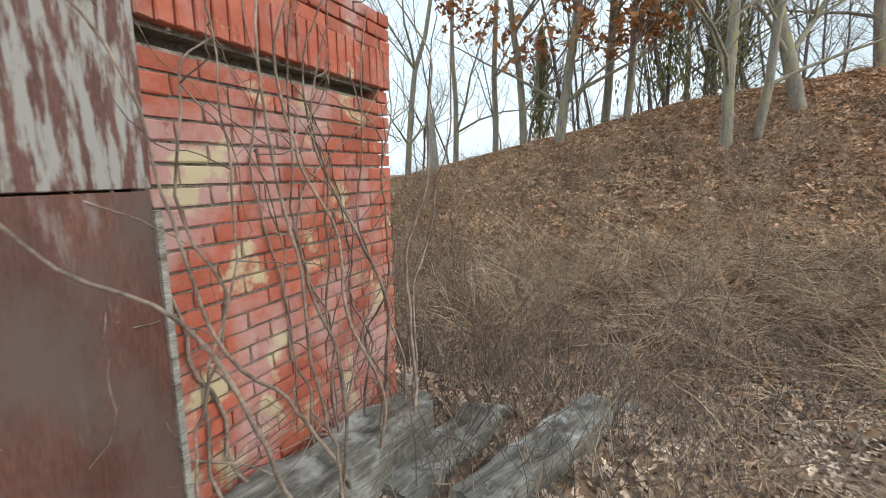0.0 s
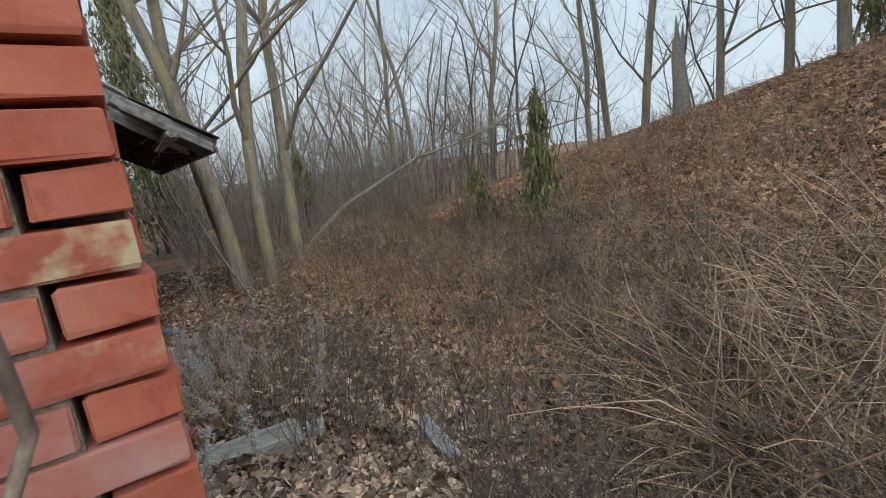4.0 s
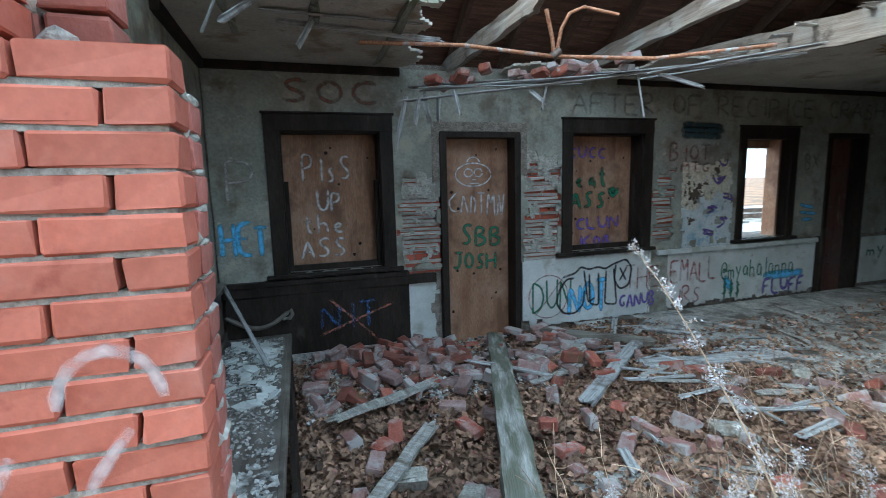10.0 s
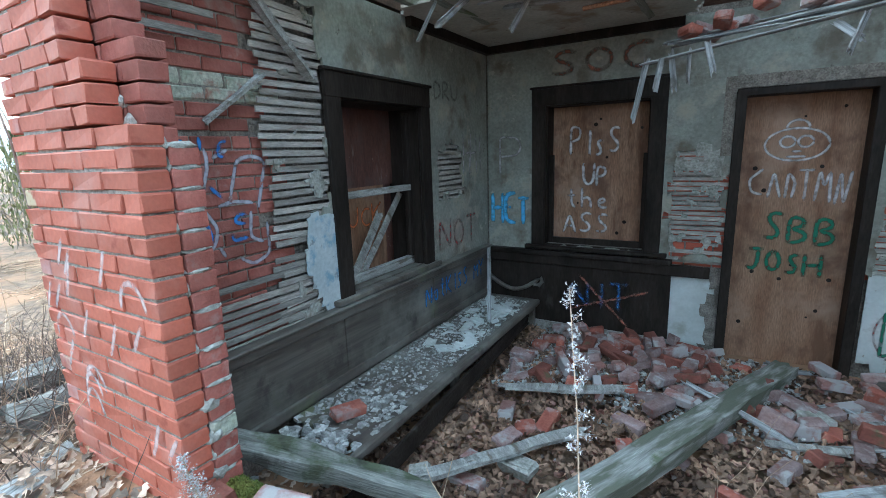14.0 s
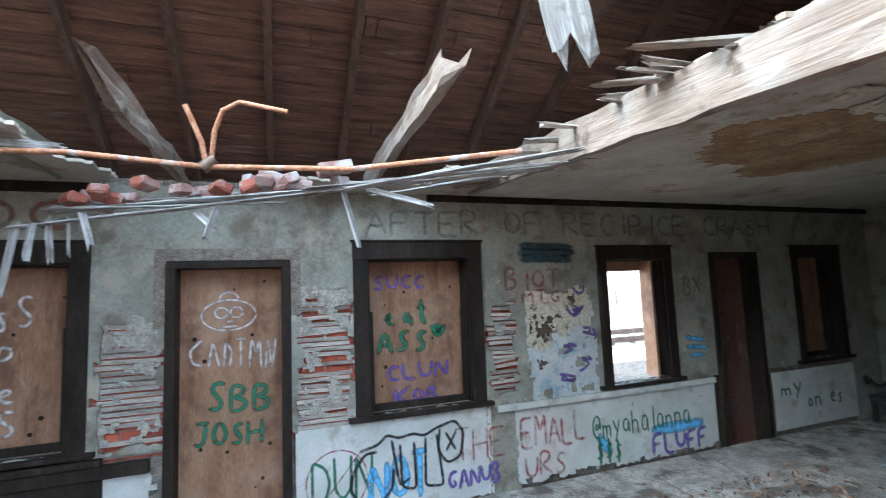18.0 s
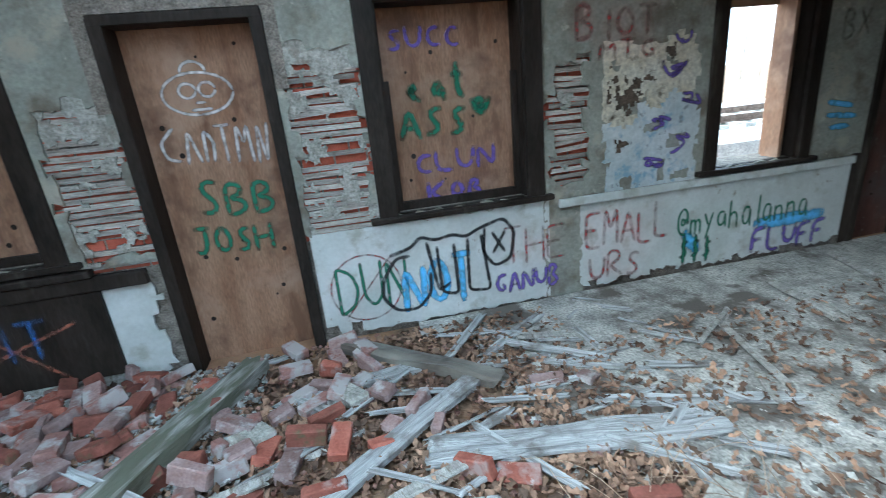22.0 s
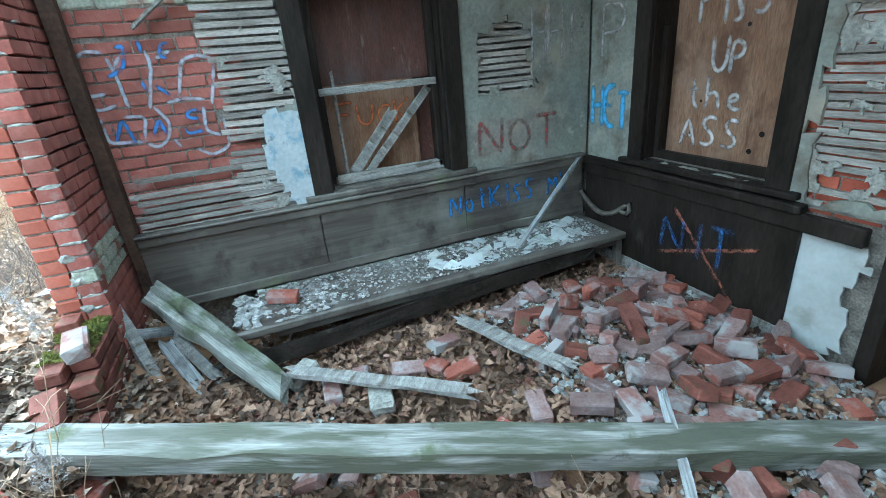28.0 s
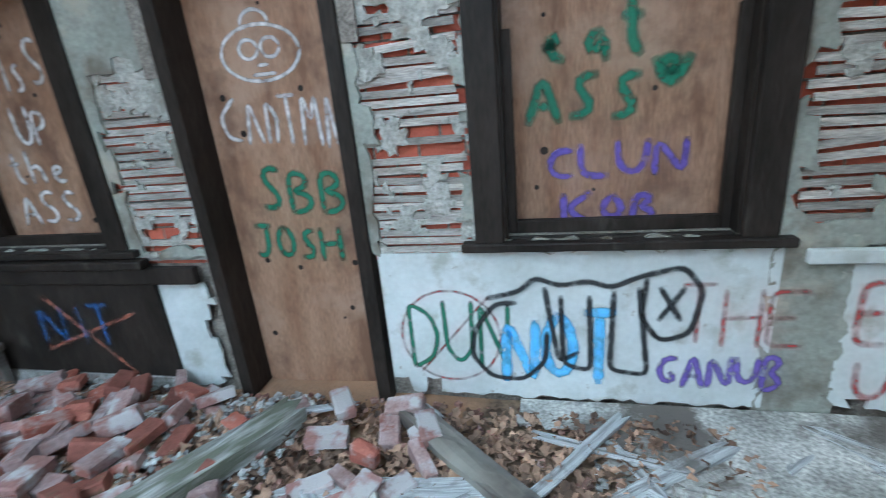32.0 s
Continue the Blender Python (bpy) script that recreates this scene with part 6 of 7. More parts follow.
part("body", bm, paint("turquoise_print", (0.05, 0.42, 0.42), 0.9), can, smooth=False)
bm = bmesh.new()
bmesh.ops.create_cone(bm, cap_ends=True, radius1=0.027, radius2=0.024, depth=0.012, segments=14, matrix=pose(0, 0, 0.05))
part("lid", bm, M_STEEL, can)

# ---- timbers beside the wall ----
for k, (a, b, w, t) in enumerate((((-0.16, 1.55, 0.42), (-0.3, 0.35, 0.36), 0.28, 0.2), ((-0.42, 0.85, 0.24), (-0.56, -0.02, 0.2), 0.24, 0.16), ((-0.78, 0.8, 0.27), (-1.13, -0.35, 0.2), 0.2, 0.17), ((-0.95, -0.5, 0.0), (-1.25, -1.2, -0.14), 0.15, 0.08))):
    plank("railway_tie", a, b, w, t, M_TIE, "weathered grey timber tie with cracked grain lying by the wall", "timber", 0, 400 + k, "timbers by the wall", n=24, rough=0.02, ragged=0.09)
for k, (a, b) in enumerate((((0.55, -0.75, -0.05), (0.85, -0.95, -0.12)), ((0.25, -1.0, -0.1), (0.35, -1.25, -0.15)))):
    plank("old_board", a, b, 0.07, 0.03, M_GREYX, "short pale board lying in leaves", "board", 0, 410 + k, n=6)
plank("weathered_log", (0.10, -0.34, 0.16), (-0.09, 0.02, 0.15), 0.15, 0.12, M_GREYX, "silver-grey weathered log lying outside the pier", "timber", 0, 420, n=16, rough=0.012, ragged=0.06)
plank("old_board", (-0.82, -0.07, 0.12), (-0.65, 0.24, 0.12), 0.12, 0.03, M_GREYX, "flat pale board lying in dry grass", "board", 0, 421, n=8)
for k, (x, y, s, a) in enumerate(((5.29, -0.00, 0.11, 20), (5.59, -0.25, 0.10, 70), (4.90, -0.55, 0.08, 130), (3.42, -1.01, 0.06, 10))):
    ob = part("blue_scrap", boxes((-s, s, -s * 0.6, s * 0.6, -0.004, 0.004), jit=0.025), M_SCRAP, None)
    ob.matrix_basis = pose(x, y, gz(x, y) + 0.045, 12, -9, a)
    tagged(ob, "torn blue shingle scrap lying on dead leaves", "scrap", "blue scraps")
# ---- vines on the west wall ----
def wander(p, d, n, step, r, spread, pull):
    pts = [Vector(p)]
    d = Vector(d).normalized()
    for _ in range(n):
        d = (d + Vector([r.gauss(0, spread) for _ in range(3)]) + Vector(pull)).normalized()
        pts.append(pts[-1] + d * step)
    return pts
r = random.Random(51)
rows = []
for k in range(13):
    y0 = r.uniform(0.4, 1.38)
    main = wander((-0.12 - 0.12 * r.random(), y0, 0.15), (0, r.uniform(-0.3, 0.3), 1), 30, 0.085, r, 0.27, (0, 0, 0.12))
    for p in main:
        p.x = min(-0.012, max(-0.16, p.x))
        p.y = max(0.3 + 0.06 * math.sin(p.z * 9), p.y)
    rows.append((main, r.uniform(0.003, 0.010), 0.0025))
    for _ in range(5):
        q = r.choice(main[3:])
        tw = wander(q, (r.uniform(-0.5, 0), r.uniform(-1, 1), r.uniform(-0.5, 0.6)), 12, 0.05, r, 0.28, (0.05, 0, 0))
        for p in tw:
            p.x = min(-0.010, max(-0.22, p.x))
            p.y = max(0.12, p.y)
        rows.append((tw, 0.003, 0.001))
for k in range(9):
    p = wander((-0.25 - 0.15 * r.random(), r.uniform(0.25, 1.3), 0.2), (r.gauss(0, 0.15), r.uniform(-0.5, 0.5), 1), 34, 0.07, r, 0.13, (0.0, 0, 0.06))
    for q in p:
        q.x = min(-0.03, max(-0.42, q.x))
        q.y = max(0.1, q.y)
    rows.append((p, r.uniform(0.007, 0.012), 0.003))
vines = tagged(put("vines", sticks("vines", rows, M_VINE, 5)), "leafless vines climbing the red brick wall", "vine", kind="stuff")

# ---- dry weeds ----
def weeds(name, n, area, h, material, label, seed, lean=0.25, r0=0.0022, branch=3, zf=gz, step=5):
    r = random.Random(seed)
    rows = []
    for _ in range(n):
        x, y = area(r)
        hh = h * r.uniform(0.4, 1.2)
        pts = wander((x, y, zf(x, y) - 0.02), (r.gauss(0, lean), r.gauss(0, lean), 1), step, hh / step, r, 0.12, (0, 0, 0))
        rows.append((pts, r0 * r.uniform(0.7, 1.3), r0 * 0.4))
        for _ in range(branch):
            q = r.choice(pts[1:])
            rows.append((wander(q, (r.gauss(0, 0.8), r.gauss(0, 0.8), 0.6), 2, hh * 0.09, r, 0.2, (0, 0, 0)), r0 * 0.5, r0 * 0.3))
    return tagged(put(name, sticks(name, rows, material, 3)), label, "weeds", kind="stuff")
weeds("dark_weeds", 480, lambda r: (0.9 + 3.6 * r.random(), -0.35 - 1.1 * r.random()), 0.5, M_STEM_D, "dark dry weeds growing before the ruin", 61, 0.2, r0=0.003, branch=4)
weeds("path_weeds", 1300, lambda r: (0.6 + 8 * r.random() ** 1.3, -1.5 - 3.2 * r.random()), 0.75, M_STEM, "tan dry weeds along the path", 62, 0.4, r0=0.003, branch=5)
weeds("path_twigs", 500, lambda r: (0.9 + 6 * r.random() ** 1.2, -1.4 - 2.8 * r.random()), 0.7, M_STEM_D, "dark dry weeds along the path", 86, 0.35, r0=0.003, branch=5)
weeds("foot_twigs", 620, lambda r: (-2.8 + 4.2 * r.random(), -3.4 + 2.4 * r.random()), 0.6, M_STEM_D, "dark dry twigs at the foot of the hill", 87, 0.5, r0=0.0036, branch=5)
weeds("wall_weeds", 500, lambda r: (-2.2 + 2.4 * r.random(), -2.4 + 3.4 * r.random()), 0.42, M_STEM, "dry twigs by the brick corner", 63, 0.5, r0=0.0035)
weeds("hill_weeds", 1700, lambda r: (-6 + 13 * r.random(), -2.4 - 7.0 * r.random() ** 1.3), 0.8, M_STEM, "dry brown weeds on the hillside", 64, 0.45, r0=0.0035)
weeds("pale_weeds", 420, lambda r: (1.7 + 2.6 * r.random(), -0.95 + 1.3 * r.random()), 0.55, M_GRASS, "pale dry weeds growing before the gap", 69, 0.3, r0=0.003, branch=4)
weeds("hill_scrub", 700, lambda r: (-7 + 14 * r.random(), -2.6 - 7.0 * r.random() ** 1.6), 0.9, M_STEM_D, "dark dry scrub on the hillside", 70, 0.4, r0=0.004, branch=4)
weeds("corner_twigs", 480, lambda r: (-1.9 + 1.9 * r.random(), -1.2 + 2.0 * r.random()), 0.5, M_STEM_D, "dark dry twigs by the corner", 76, 0.6, r0=0.0032, branch=5)
weeds("indoor_weeds", 60, lambda r: (2.4 + 2.2 * r.random(), 0.2 + 1.5 * r.random()), 0.55, M_STEM, "thin dry weeds growing in the rubble", 65, 0.35, zf=rz_in)
leaves("clinging_leaves", 2600, lambda r: (1.7 + 2.8 * r.random(), -1.0 + 1.35 * r.random()), lambda x, y: gz(x, y) + 0.02 + 0.3 * abs(noise.noise((x * 31, y * 29, 3))), 0.03, M_LEAF, "pale curled leaves caught in the dry weeds", 21, 1.1)
r = random.Random(92)
arcs = []
for _ in range(46):
    x, y = 4.1 + 0.9 * r.random(), 0.9 + 0.9 * r.random()
    arcs.append((wander((x, y, rz_in(x, y)), (r.gauss(-0.2, 0.6), r.gauss(0, 0.6), 1.2), 9, r.uniform(0.05, 0.085), r, 0.08, (0, 0, -0.2)), 0.0024, 0.001))
tagged(put("arching_stems", sticks("arching_stems", arcs, M_STEM, 3)), "thin dry stems arching over the rubble", "weeds", kind="stuff")
def scrub(name, n, area, h, material, label, seed):
    """Low bushes: fans of thin twigs rising from one foot."""
    r = random.Random(seed)
    rows = []
    for _ in range(n):
        x, y = area(r)
        hh = h * r.uniform(0.5, 1.2)
        for _ in range(r.randrange(7, 16)):
            pts = wander((x + r.gauss(0, 0.08), y + r.gauss(0, 0.08), gz(x, y) - 0.03), (r.gauss(0, 0.55), r.gauss(0, 0.55), 1), 5, hh * r.uniform(0.5, 1) / 5, r, 0.18, (0, 0, 0))
            rows.append((pts, 0.0045, 0.0015))
            for _ in range(3):
                rows.append((wander(r.choice(pts[1:]), (r.gauss(0, 0.8), r.gauss(0, 0.8), 0.5), 3, hh * 0.1, r, 0.25, (0, 0, 0)), 0.002, 0.001))
    return tagged(put(name, sticks(name, rows, material, 3)), label, "shrubs", kind="stuff")
scrub("hill_bushes", 70, lambda r: (-7 + 13 * r.random(), -2.6 - 6.5 * r.random()), 0.9, M_STEM_D, "dark leafless bushes on the hillside", 81)
scrub("tan_bushes", 190, lambda r: (-7 + 13 * r.random(), -2.4 - 6.0 * r.random()), 0.8, M_STEM, "tan dry bushes on the hillside", 82)
scrub("path_bushes", 70, lambda r: (1.5 + 7 * r.random(), -3.0 - 2.5 * r.random()), 0.8, M_STEM_D, "dark dry bushes along the path", 83)
scrub("grass_bushes", 30, lambda r: (-2.2 + 3.4 * r.random(), -1.9 - 1.7 * r.random()), 0.55, M_STEM_D, "dark twiggy undergrowth under the grass", 85)
scrub("corner_bushes", 26, lambda r: (-0.9 + 1.6 * r.random(), -1.9 + 1.0 * r.random()), 0.5, M_STEM_D, "dark tangled twigs beyond the brick corner", 84)
def tussock(name, n, area, L, material, label, seed, wind):
    r = random.Random(seed)
    rows = []
    for k in range(n):
        if k % 28 == 0:
            cx, cy = area(r)
            w0, w1, up, spread = wind[0] * r.uniform(-0.4, 1.4), wind[1] + r.gauss(0, 0.5), r.uniform(0.1, 0.7), r.uniform(0.08, 0.4)
        x, y = cx + r.gauss(0, spread), cy + r.gauss(0, spread * 0.7)
        pts = wander((x, y, gz(x, y)), (w0 + r.gauss(0, 0.4), w1 + r.gauss(0, 0.4), up), 5, L * r.uniform(0.5, 1.1) / 5, r, 0.12, (0, 0, -0.16))
        for p in pts:
            p.z = max(p.z, gz(p.x, p.y) + 0.015)
        rows.append((pts, 0.0055, 0.0018))
    return tagged(put(name, sticks(name, rows, material, 3)), label, "grass", kind="stuff")
tussock("lodged_grass", 5200, lambda r: (-4.8 + 5.4 * r.random(), -2.1 - 2.8 * r.random()), 1.4, M_GRASS, "flattened tan dry grass", 66, (0.9, -0.2))
tussock("field_grass", 3000, lambda r: (-9 + 7 * r.random(), -1.5 + 12 * r.random()), 0.8, M_GRASS, "pale dry grass of the open field", 67, (0.4, 0.3))
tussock("hill_grass", 2600, lambda r: (-7 + 12 * r.random(), -4.5 - 8 * r.random()), 0.6, M_GRASS, "sparse tan grass on the slope", 68, (0.6, 0.2))

def goldenrod(x, y, h, lean, seed, zf=gz):
    """A dead weed with pale fluffy seed heads."""
    r = random.Random(seed)
    th = thing("dry_goldenrod", "dead weed with pale fluffy seed heads", "weed", x, y, zf(x, y), 0, "dead seed-headed weeds")
    pts = wander((0, 0, -0.02), (lean[0], lean[1], 1), 9, h / 9, r, 0.05, (0, 0, 0))
    rows = [(pts, 0.004, 0.0015)]
    V, Fc = [], []
    for i in range(3, 10):
        for _ in range(9):
            q = pts[i - 1].lerp(pts[i], r.random())
            t = wander(q, (r.gauss(0, 0.8), r.gauss(0, 0.8), r.uniform(-0.2, 0.8)), 3, (0.006 + 0.0022 * (10 - i)) * r.uniform(0.5, 1.2), r, 0.3, (0, 0, -0.05))
            rows.append((t, 0.0012, 0.0008))
            if i > 3:
                for p in t[1:]:
                    for _ in range(9):
                        b = len(V)
                        c = p + Vector([r.gauss(0, 0.005) for _ in range(3)])
                        for _ in range(3):
                            V.append(c + Vector([r.gauss(0, 0.0028) for _ in range(3)]))
                        Fc.append((b, b + 1, b + 2))
    put("stem", sticks("stem", rows[:1], M_STEM, 4), th)
    tagged(put("twig_spray", sticks("twig_spray", rows[1:], M_STEM, 3), th), kind="stuff")
    tagged(put("seed_head", mesh("seed_head", V, Fc, M_SEED), th), kind="stuff")
    return th
r9 = random.Random(99)
MORE = tuple((1.7 + 2.3 * r9.random(), -0.7 + 1.0 * r9.random(), r9.uniform(0.35, 0.6), (r9.gauss(0, 0.2), r9.gauss(0, 0.2))) for _ in range(15))
for k, (x, y, h, l) in enumerate(MORE + ((2.25, -0.25, 1.32, (-0.17, 0.18)), (2.45, 0.2, 0.6, (0.2, 0)), (2.0, -0.1, 0.55, (0.1, 0.1)), (2.7, -0.15, 0.6, (-0.1, 0)), (3.0, 0.0, 0.5, (0.1, 0)), (2.3, -0.35, 0.45, (0, -0.2)), (1.75, 0.15, 0.42, (0.2, 0.2)), (3.3, 0.25, 0.65, (-0.25, 0)), (2.6, 0.5, 0.5, (0.3, 0)), (1.2, -0.25, 0.35, (0.1, 0)), (1.0, 0.02, 0.4, (-0.1, -0.1)), (3.6, -0.5, 0.55, (0.1, 0.1)), (4.0, -0.9, 0.6, (0, 0.1)), (2.9, -1.0, 0.5, (0.1, 0)), (3.4, -1.3, 0.5, (-0.1, 0)))):
    goldenrod(x, y, h, l, 500 + k)

# ---- trees ----
def tree_rows(base, h, r0, rg, lean=(0, 0), levels=3, first=0.3, kids=7, wob=0.07):
    rows = []
    def grow(p, d, L, r, lev):
        n = 8 if lev == 0 else 5
        pts = wander(p, d, n, L / n, rg, wob + 0.05 * lev, (0, 0, 0.03 * lev))
        rows.append((pts, r, r * (0.35 if lev == 0 else 0.2)))
        if lev < levels:
            for _ in range(kids if lev == 0 else max(3, kids - 2 * lev)):
                i = rg.randrange(int(n * first) if lev == 0 else 1, n + 1)
                k = i / n
                an = rg.uniform(0, 2 * math.pi)
                up = rg.uniform(0.45, 1.5)
                grow(pts[i], (math.cos(an), math.sin(an), up), L * (0.5 if lev == 0 else 0.55) * rg.uniform(0.6, 1.1) * (1.15 - 0.4 * k), r * (1 - 0.65 * k) * rg.uniform(0.3, 0.55), lev + 1)
    grow(base, (lean[0], lean[1], 1), h, r0, 0)
    return rows
def tree(x, y, h, r0, seed, label, lean=(0, 0), bark=None, levels=3, kids=7, first=0.35, leaf=None, group=""):
    rg = random.Random(seed)
    z = gz(x, y)
    th = thing("tree", label, "tree", x, y, z, 0, group)
    rows = tree_rows((0, 0, -0.15), h, r0, rg, lean, levels, first, kids)
    put("trunk", sticks("trunk", rows[:1], bark or M_BARK, 10), th)
    big = [w for w in rows[1:] if w[1] > 0.012]
    small = [w for w in rows[1:] if w[1] <= 0.012]
    for w in sorted(big, key=lambda w: -w[1])[:14]:
        put("limb", sticks("limb", [w], bark or M_BARK, 6), th)
    small = small + sorted(big, key=lambda w: -w[1])[14:]
    put("crown", sticks("crown", small, M_TWIG, 3), th)
    if leaf:
        V, Fc = [], []
        for pts, a, b in small:
            for p in pts[2:]:
                for _ in range(3):
                    if rg.random() < 0.5:
                        i = len(V)
                        c = p + Vector([rg.gauss(0, 0.06) for _ in range(3)])
                        V += [c + Vector([rg.gauss(0, 0.07) for _ in range(3)]) for _ in range(4)]
                        Fc += [(i, i + 1, i + 2), (i + 1, i + 3, i + 2)]
        put("leaves", mesh("leaves", V, Fc, leaf), th)
    return th
for k, (x, y, h, r0, lean) in enumerate(((7.2, -1.42, 9, 0.14, (0.0, 0.06)), (6.9, -1.82, 9.5, 0.115, (-0.02, -0.1)), (7.6, -1.6, 10, 0.12, (0.1, 0.16)), (7.7, -2.53, 9, 0.12, (0.02, -0.14)))):
    tree(x, y, h, r0, 600 + k, "bare grey tree growing in a cluster by the ruin", lean, kids=10, first=0.3, group="tree cluster")
low = thing("fallen_branch", "long low bare branch arching over the path", "branch")
rg = random.Random(77)
bp = [Vector(p) + Vector([rg.gauss(0, 0.03) for _ in range(3)]) for p in ((7.9, -2.5, -0.25), (7.6, -2.9, 0.15), (7.3, -3.4, 0.7), (7.0, -4.1, 1.1), (6.7, -4.8, 1.4), (6.4, -5.5, 1.62), (6.1, -6.2, 1.8), (5.9, -6.8, 2.1), (5.7, -7.4, 2.2))]
put("limb", sticks("limb", [(bp, 0.05, 0.012)], M_BARK, 7), low)
tagged(put("twig_spray", sticks("twig_spray", [(wander(rg.choice(bp[2:]), (rg.gauss(0, 0.6), rg.gauss(-0.4, 0.8), rg.uniform(-0.2, 0.9)), 6, 0.16, rg, 0.2, (0, 0, 0)), 0.008, 0.002) for _ in range(70)], M_TWIG, 4), low), kind="stuff")
r = random.Random(93)
tw = [(wander((5.6 + 0.5 * r.random(), -0.9 + 0.5 * r.random(), 1.5 + 0.8 * r.random()), (-1, r.gauss(-0.1, 0.4), r.gauss(0.1, 0.35)), 8, r.uniform(0.08, 0.15), r, 0.16, (0, 0, 0)), 0.005, 0.0015) for _ in range(16)]
tw += [(wander((5.9, -0.75, gz(5.9, -0.75) - 0.05), (r.gauss(-0.12, 0.1), r.gauss(0, 0.12), 1), 9, 0.24, r, 0.06, (0, 0, 0)), 0.008, 0.002) for _ in range(6)]
tagged(put("eaves_twigs", sticks("eaves_twigs", tw, M_TWIG, 4)), "pale bare twigs of a shrub reaching under the eaves", "shrub", kind="stuff")
stick_1 = put("leaning_stick", sticks("leaning_stick", [([(6.3, -1.35, -0.3), (5.9, -1.0, 0.5), (5.6, -0.75, 1.15)], 0.018, 0.01)], M_GREYX, 6))
tagged(stick_1, "pale broken stick leaning in the leaves", "branch")
HT = ((2.2, -11.5, 9, 0.16, None), (3.4, -12.5, 10, 0.14, None), (4.6, -12, 9, 0.13, None), (1.0, -10.5, 9, 0.19, M_OAK), (-0.6, -11.5, 8, 0.15, M_OAK), (-2.6, -8.2, 10, 0.15, None), (-3.1, -8.4, 9, 0.12, None), (-4.0, -9.5, 10, 0.2, None), (5.6, -10.5, 9, 0.14, None), (0.2, -14, 11, 0.2, None), (6.4, -9.5, 8, 0.1, None), (-6, -12, 10, 0.2, None), (7.6, -12, 10, 0.15, None), (9.4, -9, 9, 0.12, None), (10.5, -6.5, 8, 0.1, None), (12, -8, 9, 0.12, None))
for k, (x, y, h, r0, lf) in enumerate(HT):
    tree(x, y, h, r0 * 0.72, 640 + k, "oak on the hill still holding rust-brown leaves" if lf else "bare grey tree on the hillside", (0.03 * ((k % 3) - 1), 0), levels=3, kids=11, first=0.14, leaf=lf, group="hill trees")
stump = thing("broken_stump", "pale splintered tree stump on the hill crest", "stump", 4.78, -10.6, gz(4.78, -10.6))
put("trunk", sticks("trunk", [([(0, 0, -0.1), (0, 0, 0.5), (0.05, 0, 1.2), (0.05, 0.0, 1.6)], 0.2, 0.11)], M_GREY, 9), stump)
put("splinter", sticks("splinter", [([(0.05, 0, 1.5), (0.08, 0, 2.1)], 0.08, 0.01), ([(-0.05, 0, 1.5), (-0.08, 0.03, 1.9)], 0.06, 0.01)], M_GREY, 5), stump)
def forest(name, n, area, h, label, seed, levels=2, material=None):
    r = random.Random(seed)
    rows = []
    for _ in range(n):
        x, y = area(r)
        rows += tree_rows((x, y, gz(x, y) - 0.2), h * r.uniform(0.5, 1.2), 0.012 * h ** 0.9 * r.uniform(0.4, 1.2), r, (r.gauss(0, 0.08), r.gauss(0, 0.08)), levels, 0.15, 9, 0.09)
    return tagged(put(name, sticks(name, rows, material or M_TWIG, 3)), label, "woods", kind="stuff")
forest("thicket", 120, lambda r: (10.5 + 11 * r.random(), -10 + 15 * r.random()), 4.2, "dense grey leafless thicket", 71, 3)
forest("far_woods", 85, lambda r: (-22 + 50 * r.random(), -17 - 16 * r.random()), 11, "bare winter woods behind the hill", 72, 3, M_BARK_D)
forest("far_woods_east", 90, lambda r: (20 + 20 * r.random(), -22 + 40 * r.random()), 10, "bare winter woods beyond the thicket", 73, 3)
forest("brush", 330, lambda r: (8.3 + 8 * r.random(), -10 + 9.0 * r.random()), 2.4, "low tangled dry brush", 74, 2)
forest("field_brush", 130, lambda r: (-22 + 13 * r.random(), -8 + 15 * r.random()), 2.2, "tangled dry brush along the open field", 78, 2)
forest("far_woods_west", 50, lambda r: (-40 + 14 * r.random(), -16 + 30 * r.random()), 9, "bare winter woods beyond the field", 79, 3)
forest("far_woods_north", 60, lambda r: (-20 + 60 * r.random(), 30 + 15 * r.random()), 10, "bare woods beyond the railway", 75, 2)
def evergreen(x, y, h, w, seed, label):
    r = random.Random(seed)
    th = thing("evergreen_tree", label, "tree", x, y, gz(x, y), 0, "evergreens")
    put("trunk", sticks("trunk", [([(0, 0, -0.1), (0, 0, h * 0.5), (0, 0, h)], 0.06, 0.01)], M_BARK_D, 6), th)
    V, Fc = [], []
    for _ in range(int(900 * h)):
        k = r.random() ** 0.8
        an = r.uniform(0, 2 * math.pi)
        rad = w * (1 - k) ** 0.7 * r.uniform(0.1, 1) * (0.35 + 0.8 * abs(noise.noise((math.cos(an) * 1.7 + seed, math.sin(an) * 1.7, k * 5)) * 1.6)) + 0.03
        c = Vector((rad * math.cos(an), rad * math.sin(an), h * (0.08 + 0.92 * k) - 0.15 * rad))
        b = len(V)
        V += [c + Vector((r.gauss(0, 0.016), r.gauss(0, 0.016), r.gauss(0, 0.05))) * (1 + 0.14 * h) for _ in range(3)]
        Fc.append((b, b + 1, b + 2))
    put("crown", mesh("crown", V, Fc, M_EVER), th)
    return th
